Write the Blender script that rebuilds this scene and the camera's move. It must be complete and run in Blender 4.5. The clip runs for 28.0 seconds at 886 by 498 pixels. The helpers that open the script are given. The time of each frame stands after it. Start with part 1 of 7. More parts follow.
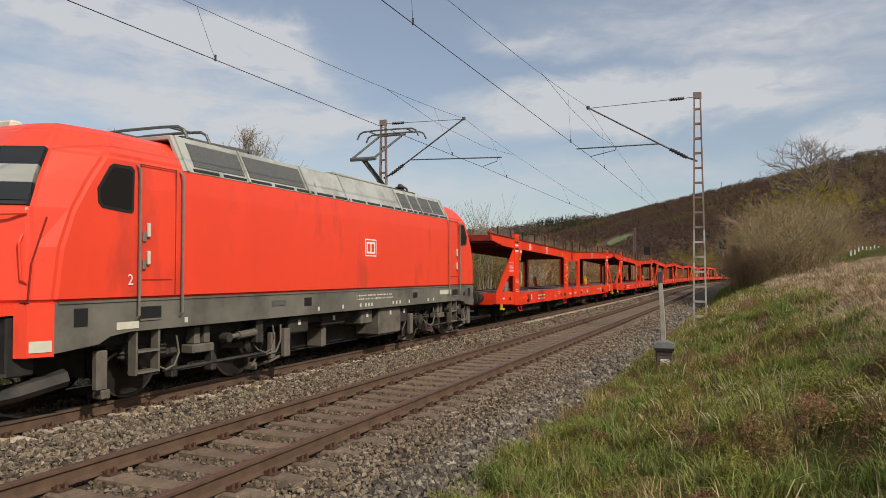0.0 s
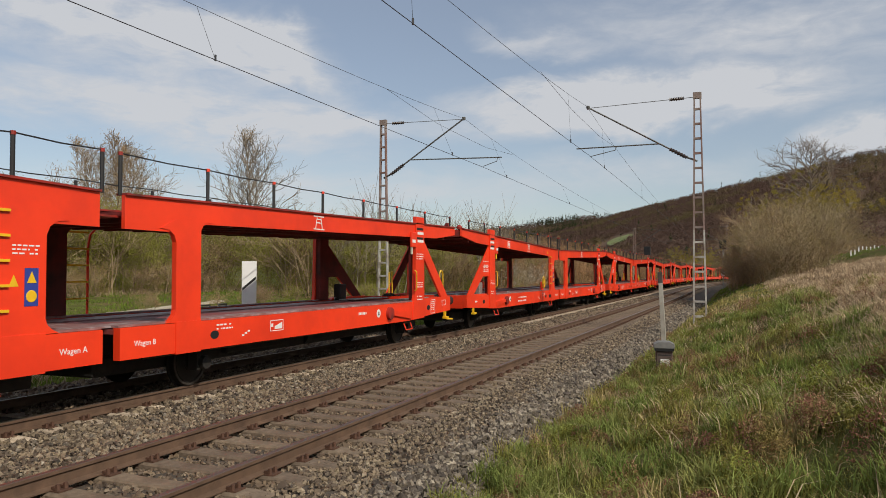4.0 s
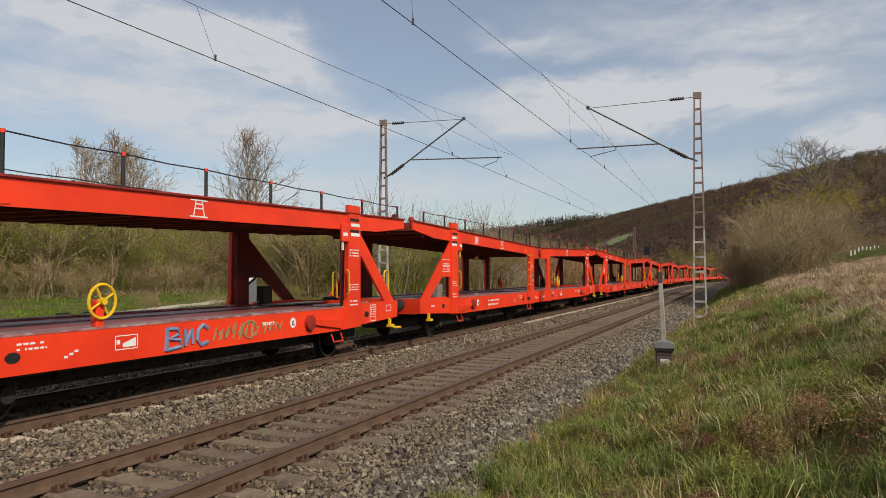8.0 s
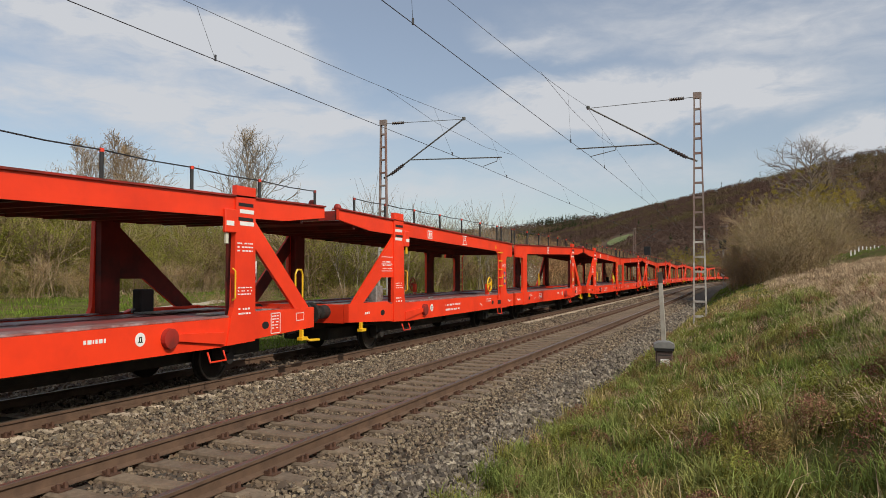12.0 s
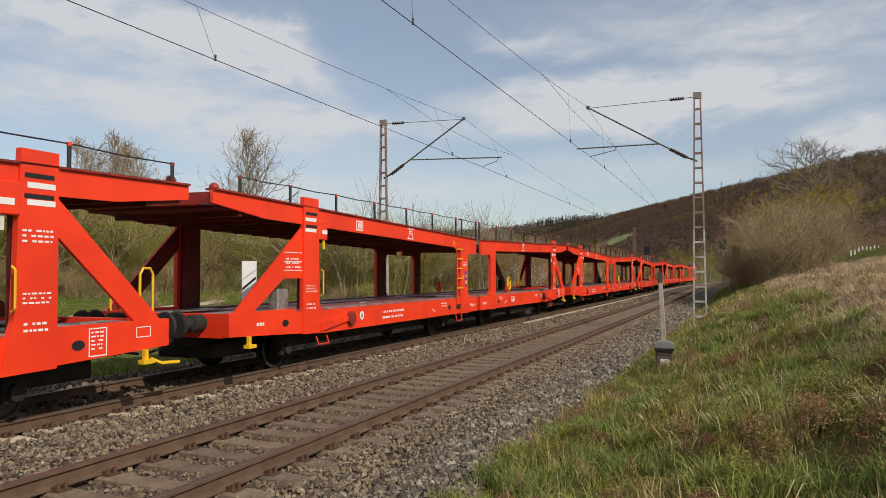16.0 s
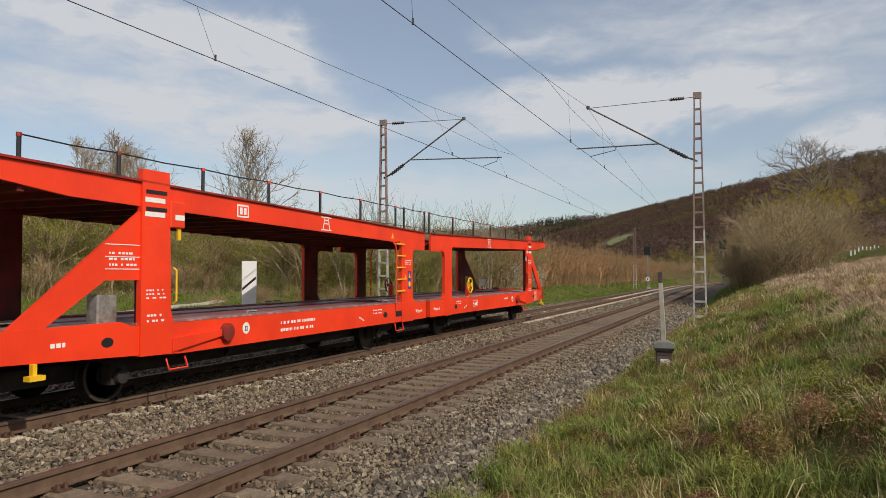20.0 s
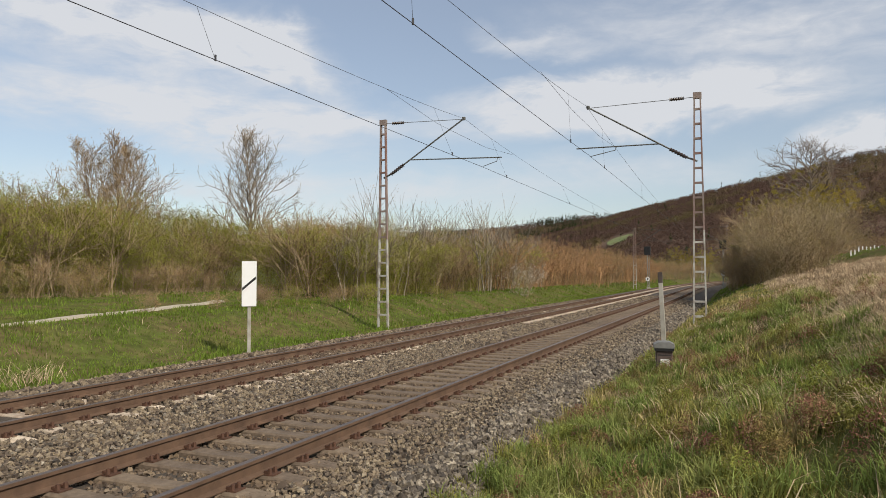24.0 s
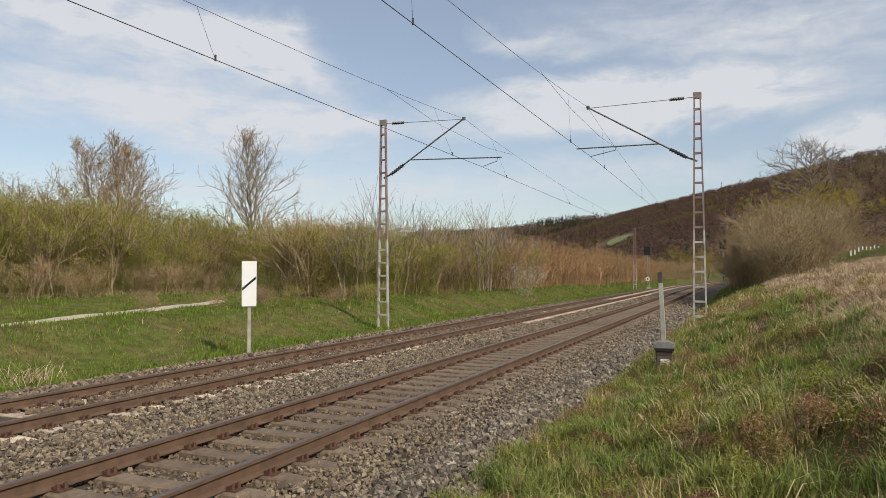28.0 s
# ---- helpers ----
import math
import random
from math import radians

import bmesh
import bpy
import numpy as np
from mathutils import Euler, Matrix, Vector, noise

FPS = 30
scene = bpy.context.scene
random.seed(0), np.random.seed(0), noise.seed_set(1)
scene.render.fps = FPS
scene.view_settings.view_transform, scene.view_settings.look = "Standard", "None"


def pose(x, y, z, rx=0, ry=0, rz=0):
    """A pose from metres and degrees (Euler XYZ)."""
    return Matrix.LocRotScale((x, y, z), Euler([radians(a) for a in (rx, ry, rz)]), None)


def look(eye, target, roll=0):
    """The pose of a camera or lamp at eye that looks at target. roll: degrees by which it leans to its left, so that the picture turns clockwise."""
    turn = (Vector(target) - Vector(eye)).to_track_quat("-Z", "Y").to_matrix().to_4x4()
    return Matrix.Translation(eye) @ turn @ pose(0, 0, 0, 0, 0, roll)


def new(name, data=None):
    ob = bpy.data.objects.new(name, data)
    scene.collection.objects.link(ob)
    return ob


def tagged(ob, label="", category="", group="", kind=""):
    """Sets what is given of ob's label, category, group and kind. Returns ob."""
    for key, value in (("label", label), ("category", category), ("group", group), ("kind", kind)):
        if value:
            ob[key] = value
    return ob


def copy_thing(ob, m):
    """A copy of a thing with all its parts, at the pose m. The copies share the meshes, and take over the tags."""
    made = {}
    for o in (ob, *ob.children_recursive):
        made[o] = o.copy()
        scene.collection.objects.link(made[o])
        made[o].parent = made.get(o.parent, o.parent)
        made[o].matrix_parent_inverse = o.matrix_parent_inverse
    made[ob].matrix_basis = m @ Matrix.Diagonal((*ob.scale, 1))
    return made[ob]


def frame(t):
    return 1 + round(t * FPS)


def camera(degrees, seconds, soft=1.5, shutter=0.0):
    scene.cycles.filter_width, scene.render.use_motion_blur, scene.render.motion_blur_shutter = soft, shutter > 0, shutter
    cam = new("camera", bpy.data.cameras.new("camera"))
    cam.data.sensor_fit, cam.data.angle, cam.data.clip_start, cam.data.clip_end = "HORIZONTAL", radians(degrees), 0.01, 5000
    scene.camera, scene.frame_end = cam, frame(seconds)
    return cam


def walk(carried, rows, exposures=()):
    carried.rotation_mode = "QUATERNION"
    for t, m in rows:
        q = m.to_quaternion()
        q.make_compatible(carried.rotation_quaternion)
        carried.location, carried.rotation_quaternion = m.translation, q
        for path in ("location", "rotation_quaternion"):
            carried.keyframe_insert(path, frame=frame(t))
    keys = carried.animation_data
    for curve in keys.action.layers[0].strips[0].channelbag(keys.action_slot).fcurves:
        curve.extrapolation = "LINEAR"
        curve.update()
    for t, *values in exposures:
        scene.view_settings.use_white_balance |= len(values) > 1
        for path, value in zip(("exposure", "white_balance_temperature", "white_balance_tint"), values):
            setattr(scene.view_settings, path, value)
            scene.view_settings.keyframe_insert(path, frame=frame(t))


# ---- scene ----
# camera: stands still on the bank beside the line
cam = camera(61.365, 28.0, soft=0.9)
EYE = Vector((5.245, 0.0, 1.834))
YAW, PITCH = -0.37289, 0.03352
AIM = EYE + Vector((math.sin(YAW) * math.cos(PITCH), math.cos(YAW) * math.cos(PITCH), math.sin(PITCH))) * 10
walk(cam, [(0, look(EYE, AIM, -0.1)), (28.0, look(EYE, AIM, -0.1))], [(0, -0.44), (8.0, -0.42), (15.0, -0.37), (16.4, -0.37), (18.0, -0.46), (19.2, -0.42), (20.2, -0.38), (21.2, -0.28), (22.4, -0.20), (28.0, -0.20)])

# ---- light: April sun from behind the right shoulder, thin streaky cloud ----
SUN_DIR = Vector((0.89, -0.455, 0.0)).normalized()
SUN_EL = radians(39)
sun_vec = Vector((SUN_DIR.x * math.cos(SUN_EL), SUN_DIR.y * math.cos(SUN_EL), math.sin(SUN_EL)))
sun = new("sun", bpy.data.lights.new("sun", "SUN"))
sun.data.energy, sun.data.angle, sun.data.color = 4.7, radians(0.6), (1.0, 0.91, 0.78)
sun.matrix_world = look(sun_vec * 50, (0, 0, 0))


CLOUD_BANKS = [(-0.793, 0.308, 0.213, 0.049, -0.14, 0.75), (-0.608, 0.282, 0.124, 0.028, -0.349, 0.5), (-0.726, 0.208, 0.286, 0.042, -0.105, 0.62), (-0.512, 0.206, 0.098, 0.023, -0.14, 0.5), (-0.122, 0.22, 0.239, 0.037, 0.035, 1.15), (-0.202, 0.247, 0.083, 0.017, -0.0, 0.3), (-0.232, 0.306, 0.091, 0.017, -0.209, 0.35), (0.016, 0.299, 0.219, 0.037, -0.14, 0.42), (0.135, 0.165, 0.056, 0.024, 0.087, 0.9), (-0.482, 0.113, 0.382, 0.025, -0.0, 0.34), (-0.102, 0.135, 0.186, 0.02, -0.0, 0.22)]


def make_world():
    w = bpy.data.worlds.new("sky")
    w.use_nodes = True
    scene.world = w
    nt = w.node_tree
    nt.nodes.clear()
    N, L = nt.nodes.new, nt.links.new
    sky = N("ShaderNodeTexSky")
    sky.sky_type, sky.sun_disc = "NISHITA", False
    sky.sun_elevation = SUN_EL
    sky.sun_rotation = math.atan2(SUN_DIR.x, SUN_DIR.y)
    sky.air_density, sky.dust_density, sky.ozone_density = 1.0, 0.6, 1.1
    tc = N("ShaderNodeTexCoord")
    sep = N("ShaderNodeSeparateXYZ")
    L(tc.outputs["Generated"], sep.inputs[0])

    def m(op, a, b=None):
        n = N("ShaderNodeMath")
        n.operation = op
        for i, v in enumerate((a, b)):
            if v is None:
                continue
            if isinstance(v, (int, float)):
                n.inputs[i].default_value = v
            else:
                L(v, n.inputs[i])
        return n.outputs[0]
    # directions projected on a high flat layer
    zc = m("ADD", m("MAXIMUM", sep.outputs[2], 0.0), 0.16)
    comb = N("ShaderNodeCombineXYZ")
    L(m("DIVIDE", sep.outputs[0], zc), comb.inputs[0])
    L(m("DIVIDE", sep.outputs[1], zc), comb.inputs[1])

    def layer(scale, stretch, turn, detail, lo, hi, off, dist=0.3):
        mp = N("ShaderNodeMapping")
        mp.inputs["Scale"].default_value = (scale, scale * stretch, 1)
        mp.inputs["Rotation"].default_value = (0, 0, turn)
        mp.inputs["Location"].default_value = off
        L(comb.outputs[0], mp.inputs[0])
        nz = N("ShaderNodeTexNoise")
        nz.inputs["Scale"].default_value = 1.0
        nz.inputs["Detail"].default_value = detail
        nz.inputs["Roughness"].default_value = 0.55
        nz.inputs["Distortion"].default_value = dist
        L(mp.outputs[0], nz.inputs[0])
        mr = N("ShaderNodeMapRange")
        mr.interpolation_type = "SMOOTHSTEP"
        mr.inputs[1].default_value, mr.inputs[2].default_value = lo, hi
        L(nz.outputs[0], mr.inputs[0])
        return mr.outputs[0]
    broad = layer(0.50, 2.1, 0.30, 6, 0.42, 0.62, (3.1, 1.2, 0))
    streak = layer(1.1, 3.0, 0.42, 8, 0.36, 0.70, (7.0, 2.6, 0), 0.5)
    cover = m("MINIMUM", m("ADD", m("ADD", m("MULTIPLY", broad, 0.60), 0.05), m("MULTIPLY", streak, 0.46)), 0.92)
    # cloud banks over the valley: bearing, height, half width, half height (radians), tilt, density
    bearing = m("ARCTAN2", sep.outputs[0], sep.outputs[1])
    height = m("ARCSINE", sep.outputs[2])
    flat = N("ShaderNodeCombineXYZ")
    L(bearing, flat.inputs[0])
    L(height, flat.inputs[1])

    def wisps(scale, stretch, detail):
        mp = N("ShaderNodeMapping")
        mp.inputs["Scale"].default_value = (scale, scale * stretch, 1)
        mp.inputs["Rotation"].default_value = (0, 0, 0.12)
        L(flat.outputs[0], mp.inputs[0])
        nz = N("ShaderNodeTexNoise")
        nz.inputs["Scale"].default_value, nz.inputs["Detail"].default_value, nz.inputs["Roughness"].default_value, nz.inputs["Distortion"].default_value = 1.0, detail, 0.6, 0.4
        L(mp.outputs[0], nz.inputs[0])
        return nz
    coarse, fine = wisps(5.0, 2.2, 6), wisps(14.0, 3.2, 7)
    shift = N("ShaderNodeVectorMath")
    shift.operation = "MULTIPLY_ADD"
    L(coarse.outputs["Color"], shift.inputs[0])
    shift.inputs[1].default_value, shift.inputs[2].default_value = (0.24, 0.11, 0), (-0.12, -0.055, 0)
    moved = N("ShaderNodeVectorMath")
    L(flat.outputs[0], moved.inputs[0])
    L(shift.outputs[0], moved.inputs[1])
    banks = 0.0
    for u, v, ru, rv, tilt, dense in CLOUD_BANKS:
        mp = N("ShaderNodeMapping")
        mp.vector_type = "TEXTURE"
        mp.inputs["Location"].default_value, mp.inputs["Rotation"].default_value, mp.inputs["Scale"].default_value = (u, v, 0), (0, 0, tilt), (ru, rv, 1)
        L(moved.outputs[0], mp.inputs[0])
        far = N("ShaderNodeVectorMath")
        far.operation = "LENGTH"
        L(mp.outputs[0], far.inputs[0])
        mr = N("ShaderNodeMapRange")
        mr.interpolation_type = "SMOOTHSTEP"
        mr.inputs[1].default_value, mr.inputs[2].default_value, mr.inputs[3].default_value, mr.inputs[4].default_value = 0.0, 1.55, dense * 1.12, 0.0
        L(far.outputs["Value"], mr.inputs[0])
        banks = m("ADD", banks, mr.outputs[0])
    veil = N("ShaderNodeMapRange")
    veil.inputs[1].default_value, veil.inputs[2].default_value, veil.inputs[3].default_value, veil.inputs[4].default_value = 0.32, 0.68, 0.45, 1.30
    L(fine.outputs[0], veil.inputs[0])
    banks = m("ADD", m("MULTIPLY", m("MULTIPLY", banks, 1.18), veil.outputs[0]), 0.24)
    # the banks lie over the valley; broad thin cloud takes over round about
    over = N("ShaderNodeMapRange")
    over.interpolation_type = "SMOOTHSTEP"
    over.inputs[1].default_value, over.inputs[2].default_value, over.inputs[3].default_value, over.inputs[4].default_value = 0.60, 0.85, 1.0, 0.0
    L(m("ABSOLUTE", m("ADD", bearing, 0.37)), over.inputs[0])
    high = N("ShaderNodeMapRange")
    high.interpolation_type = "SMOOTHSTEP"
    high.inputs[1].default_value, high.inputs[2].default_value, high.inputs[3].default_value, high.inputs[4].default_value = 0.40, 0.60, 1.0, 0.0
    L(height, high.inputs[0])
    valley = m("MULTIPLY", over.outputs[0], high.outputs[0])
    cover = m("MINIMUM", m("ADD", m("MULTIPLY", banks, valley), m("MULTIPLY", cover, m("SUBTRACT", 1.0, valley))), 0.92)
    # a hazier band low over the hills
    low = N("ShaderNodeMapRange")
    low.interpolation_type = "SMOOTHSTEP"
    low.inputs[1].default_value, low.inputs[2].default_value = 0.0, 0.35
    low.inputs[3].default_value, low.inputs[4].default_value = 0.05, 0.0
    L(sep.outputs[2], low.inputs[0])
    # more thin cloud on the sun's side of the sky
    sunward = N("ShaderNodeMapRange")
    sunward.inputs[1].default_value, sunward.inputs[2].default_value = -0.8, 0.4
    sunward.inputs[3].default_value, sunward.inputs[4].default_value = -0.10, 0.34
    L(sep.outputs[0], sunward.inputs[0])
    cover = m("MAXIMUM", m("MINIMUM", m("ADD", m("ADD", cover, low.outputs[0]), m("MULTIPLY", sunward.outputs[0], m("SUBTRACT", 1.0, valley))), 0.92), 0.0)
    mix = N("ShaderNodeMix")
    mix.data_type = "RGBA"
    L(cover, mix.inputs[0])
    L(sky.outputs[0], mix.inputs[6])
    mix.inputs[7].default_value = (6.35, 6.45, 6.7, 1)
    bg = N("ShaderNodeBackground")
    bg.inputs[1].default_value = 0.130
    L(mix.outputs[2], bg.inputs[0])
    out = N("ShaderNodeOutputWorld")
    L(bg.outputs[0], out.inputs[0])


make_world()


# ---- materials ----
def mat(name, base, rough=0.6, metal=0.0, var=0.12, scale=6.0, bump=0.0, bscale=40.0, second=None, sscale=1.5, slo=0.45, shi=0.65, island=0.0, objrand=0.0, stretch=(1, 1, 1), trans=0.0, spec=0.5):
    """A procedural surface: grain, patches of a second colour, fine relief, and a change of tone from piece to piece."""
    M = bpy.data.materials.new(name)
    M.use_nodes = True
    nt = M.node_tree
    N, L = nt.nodes.new, nt.links.new
    b = nt.nodes["Principled BSDF"]
    b.inputs["Roughness"].default_value, b.inputs["Metallic"].default_value = rough, metal
    b.inputs["Specular IOR Level"].default_value = spec
    tc = N("ShaderNodeTexCoord")
    mp = N("ShaderNodeMapping")
    mp.inputs["Scale"].default_value = stretch
    L(tc.outputs["Object"], mp.inputs[0])

    def nz(s, d=4, r=0.6):
        n = N("ShaderNodeTexNoise")
        n.inputs["Scale"].default_value, n.inputs["Detail"].default_value, n.inputs["Roughness"].default_value = s, d, r
        L(mp.outputs[0], n.inputs[0])
        return n.outputs[0]

    def mixc(f, a, c):
        x = N("ShaderNodeMix")
        x.data_type = "RGBA"
        for i, v in ((0, f), (6, a), (7, c)):
            if isinstance(v, (int, float)):
                x.inputs[i].default_value = v
            elif isinstance(v, tuple):
                x.inputs[i].default_value = (*v[:3], 1)
            else:
                L(v, x.inputs[i])
        return x.outputs[2]

    def rng(f, a, c, d=0.0, e=1.0):
        x = N("ShaderNodeMapRange")
        for i, v in enumerate((a, c, d, e)):
            x.inputs[i + 1].default_value = v
        L(f, x.inputs[0])
        return x.outputs[0]
    col = tuple(base)
    if second:
        col = mixc(rng(nz(sscale, 5), slo, shi), col, tuple(second))
    if var:
        hsv = N("ShaderNodeHueSaturation")
        if isinstance(col, tuple):
            hsv.inputs["Color"].default_value = (*col, 1)
        else:
            L(col, hsv.inputs["Color"])
        L(rng(nz(scale), 0.3, 0.7, 1 - var, 1 + var), hsv.inputs["Value"])
        col = hsv.outputs[0]
    for amount, kind in ((island, "ShaderNodeNewGeometry"), (objrand, "ShaderNodeObjectInfo")):
        if amount:
            g = N(kind)
            src = g.outputs["Random Per Island"] if kind.endswith("Geometry") else g.outputs["Random"]
            hsv = N("ShaderNodeHueSaturation")
            if isinstance(col, tuple):
                hsv.inputs["Color"].default_value = (*col, 1)
            else:
                L(col, hsv.inputs["Color"])
            L(rng(src, 0, 1, 1 - amount, 1 + amount), hsv.inputs["Value"])
            L(rng(src, 0, 1, 0.5 - amount * 0.016, 0.5 + amount * 0.016), hsv.inputs["Hue"])
            col = hsv.outputs[0]
    if isinstance(col, tuple):
        b.inputs["Base Color"].default_value = (*col, 1)
    else:
        L(col, b.inputs["Base Color"])
    if bump:
        bp = N("ShaderNodeBump")
        bp.inputs["Strength"].default_value, bp.inputs["Distance"].default_value = bump, 0.02
        L(nz(bscale, 6), bp.inputs["Height"])
        L(bp.outputs[0], b.inputs["Normal"])
    if trans:
        tr = N("ShaderNodeBsdfTranslucent")
        if isinstance(col, tuple):
            tr.inputs[0].default_value = (*col, 1)
        else:
            L(col, tr.inputs[0])
        ms = N("ShaderNodeMixShader")
        ms.inputs[0].default_value = trans
        L(b.outputs[0], ms.inputs[1])
        L(tr.outputs[0], ms.inputs[2])
        L(ms.outputs[0], nt.nodes["Material Output"].inputs[0])
    return M


RED = mat("wagon_red_paint", (0.85, 0.047, 0.010), 0.45, var=0.06, scale=1.2, second=(0.72, 0.038, 0.010), sscale=0.8, bump=0.03, bscale=9)
RED_DK = mat("wagon_red_worn", (0.30, 0.020, 0.011), 0.6, var=0.2, scale=3, second=(0.10, 0.022, 0.016), sscale=2.2)
LOCO_RED = mat("loco_red_paint", (0.88, 0.066, 0.028), 0.38, var=0.05, scale=1.2, second=(0.40, 0.045, 0.028), sscale=1.15, slo=0.57, shi=0.80, stretch=(1, 0.75, 0.30))
LOCO_GREY = mat("loco_grey_paint", (0.165, 0.155, 0.128), 0.5, var=0.15, scale=2.0, second=(0.10, 0.09, 0.075), sscale=1.1, bump=0.05)
ROOF_GREY = mat("roof_light_grey", (0.42, 0.43, 0.39), 0.5, var=0.12, scale=2.5, second=(0.27, 0.27, 0.24), sscale=1.3)
GRILLE = mat("roof_grille", (0.10, 0.10, 0.095), 0.6, var=0.25, scale=20, bump=0.4, bscale=80)
BLACK = mat("black_rubber", (0.012, 0.012, 0.013), 0.55, var=0.2)
UNDER = mat("underframe_dirt", (0.016, 0.014, 0.012), 0.75, var=0.3, scale=5, second=(0.030, 0.025, 0.020), sscale=3, bump=0.15)
BOGIE_DUST = mat("bogie_dusty_grey", (0.150, 0.132, 0.105), 0.75, var=0.25, scale=6, second=(0.07, 0.060, 0.048), sscale=3, bump=0.1)
BOGIE_GREY = mat("bogie_grey", (0.045, 0.040, 0.034), 0.65, var=0.25, scale=5, second=(0.022, 0.019, 0.016), sscale=3, bump=0.1)
WHEEL = mat("wheel_steel", (0.020, 0.017, 0.015), 0.6, 0.4, var=0.25, scale=8)
TREAD = mat("wheel_rim_bright", (0.075, 0.065, 0.055), 0.5, 0.5, var=0.1)
YELLOW = mat("safety_yellow", (0.78, 0.47, 0.015), 0.45, var=0.08)
WHITE = mat("white_lettering", (0.78, 0.77, 0.74), 0.5, var=0.06)
CREAM = mat("cream_plate", (0.62, 0.60, 0.48), 0.5, var=0.1)
GLASS = mat("dark_cab_glass", (0.010, 0.011, 0.012), 0.06, spec=0.8, var=0.0)
STEEL = mat("handrail_steel", (0.30, 0.27, 0.23), 0.4, 0.5, var=0.15)
GALV = mat("galvanised_steel", (0.36, 0.36, 0.34), 0.5, 0.5, var=0.2, scale=8, second=(0.20, 0.17, 0.14), sscale=5)
PANTO = mat("pantograph_grey", (0.13, 0.13, 0.12), 0.5, 0.3, var=0.2)
DECK = mat("wagon_deck", (0.25, 0.045, 0.038), 0.6, var=0.25, scale=4, second=(0.14, 0.085, 0.085), sscale=1.5)
DECKPLATE = mat("deck_worn_plate", (0.27, 0.125, 0.115), 0.5, 0.1, var=0.25, scale=6, second=(0.36, 0.30, 0.30), sscale=3, slo=0.5, shi=0.68)
RUST_RAIL = mat("rail_rust", (0.118, 0.070, 0.043), 0.75, var=0.2, scale=5, second=(0.092, 0.053, 0.033), sscale=3, bump=0.15, bscale=60)
RAIL_TOP = mat("rail_top_steel", (0.15, 0.115, 0.095), 0.45, 0.6, var=0.15, scale=3)
SLEEPER = mat("weathered_sleeper", (0.165, 0.122, 0.083), 0.85, var=0.25, scale=14, second=(0.125, 0.090, 0.060), sscale=4, bump=0.3, bscale=30, objrand=0.14)
SLEEPER_C = mat("concrete_sleeper", (0.46, 0.38, 0.29), 0.85, var=0.2, scale=9, second=(0.27, 0.19, 0.13), sscale=3, bump=0.2, objrand=0.25)
CLIP = mat("rail_clip_rust", (0.075, 0.034, 0.019), 0.8, var=0.3, scale=20)
BED = mat("ballast_bed_dark", (0.062, 0.048, 0.035), 0.95, var=0.4, scale=26, second=(0.080, 0.064, 0.050), sscale=18, bump=1.0, bscale=28)
STONE_G = mat("ballast_grey", (0.150, 0.112, 0.074), 0.75, var=0.22, scale=24, second=(0.215, 0.172, 0.122), sscale=6.0, slo=0.5, shi=0.66, bump=0.5, bscale=70, island=0.68)
STONE_P = mat("ballast_pale", (0.132, 0.108, 0.081), 0.75, var=0.2, scale=24, second=(0.255, 0.220, 0.175), sscale=7.0, slo=0.52, shi=0.64, bump=0.5, bscale=70, island=0.70)
STONE_B = mat("ballast_rusty", (0.125, 0.087, 0.055), 0.92, var=0.15, scale=18, second=(0.16, 0.122, 0.086), sscale=3.0, bump=0.3, bscale=50, island=0.5)
MAST = mat("mast_rust_paint", (0.20, 0.115, 0.095), 0.7, var=0.2, scale=3, second=(0.25, 0.20, 0.175), sscale=1.0, slo=0.42, shi=0.58)
MAST_LO = mat("mast_grey_galvanised", (0.46, 0.45, 0.41), 0.6, 0.2, var=0.15, scale=5, second=(0.30, 0.25, 0.2), sscale=3)
WIRE = mat("copper_wire_dark", (0.055, 0.055, 0.06), 0.5, 0.5, var=0.1)
PORC = mat("brown_insulator", (0.035, 0.022, 0.018), 0.35, var=0.1)
CONCRETE = mat("concrete_post", (0.40, 0.38, 0.33), 0.85, var=0.15, scale=8, second=(0.27, 0.25, 0.20), sscale=4, bump=0.2)
BOXBROWN = mat("box_rust_brown", (0.085, 0.060, 0.050), 0.75, var=0.25, scale=6, second=(0.05, 0.04, 0.035), sscale=4, bump=0.1)
BOXLID = mat("box_lid_grey", (0.17, 0.17, 0.16), 0.7, var=0.2, scale=8)
SIGNWHITE = mat("sign_white", (0.80, 0.80, 0.79), 0.4, var=0.03)
PATH = mat("pale_gravel_path", (0.40, 0.355, 0.275), 0.95, var=0.15, scale=4, bump=0.3)
SOIL = mat("grassy_ground", (0.085, 0.100, 0.026), 0.95, var=0.35, scale=2.5, second=(0.125, 0.100, 0.045), sscale=0.5, slo=0.42, shi=0.62, bump=0.8, bscale=9, spec=0.04)
GRASS = mat("green_grass_blades", (0.255, 0.245, 0.064), 0.8, var=0.3, scale=1.6, second=(0.46, 0.35, 0.19), sscale=1.5, slo=0.45, shi=0.60, island=0.5, trans=0.30, spec=0.06)
FAR_GRASS = mat("fresh_green_grass", (0.145, 0.205, 0.034), 0.8, var=0.35, scale=1.3, second=(0.20, 0.175, 0.060), sscale=0.45, slo=0.56, shi=0.76, island=0.35, trans=0.3, spec=0.05)
LUSH = mat("lush_grass_tufts", (0.20, 0.250, 0.065), 0.75, var=0.25, scale=1.2, second=(0.30, 0.30, 0.10), sscale=0.7, island=0.5, trans=0.35, spec=0.1)
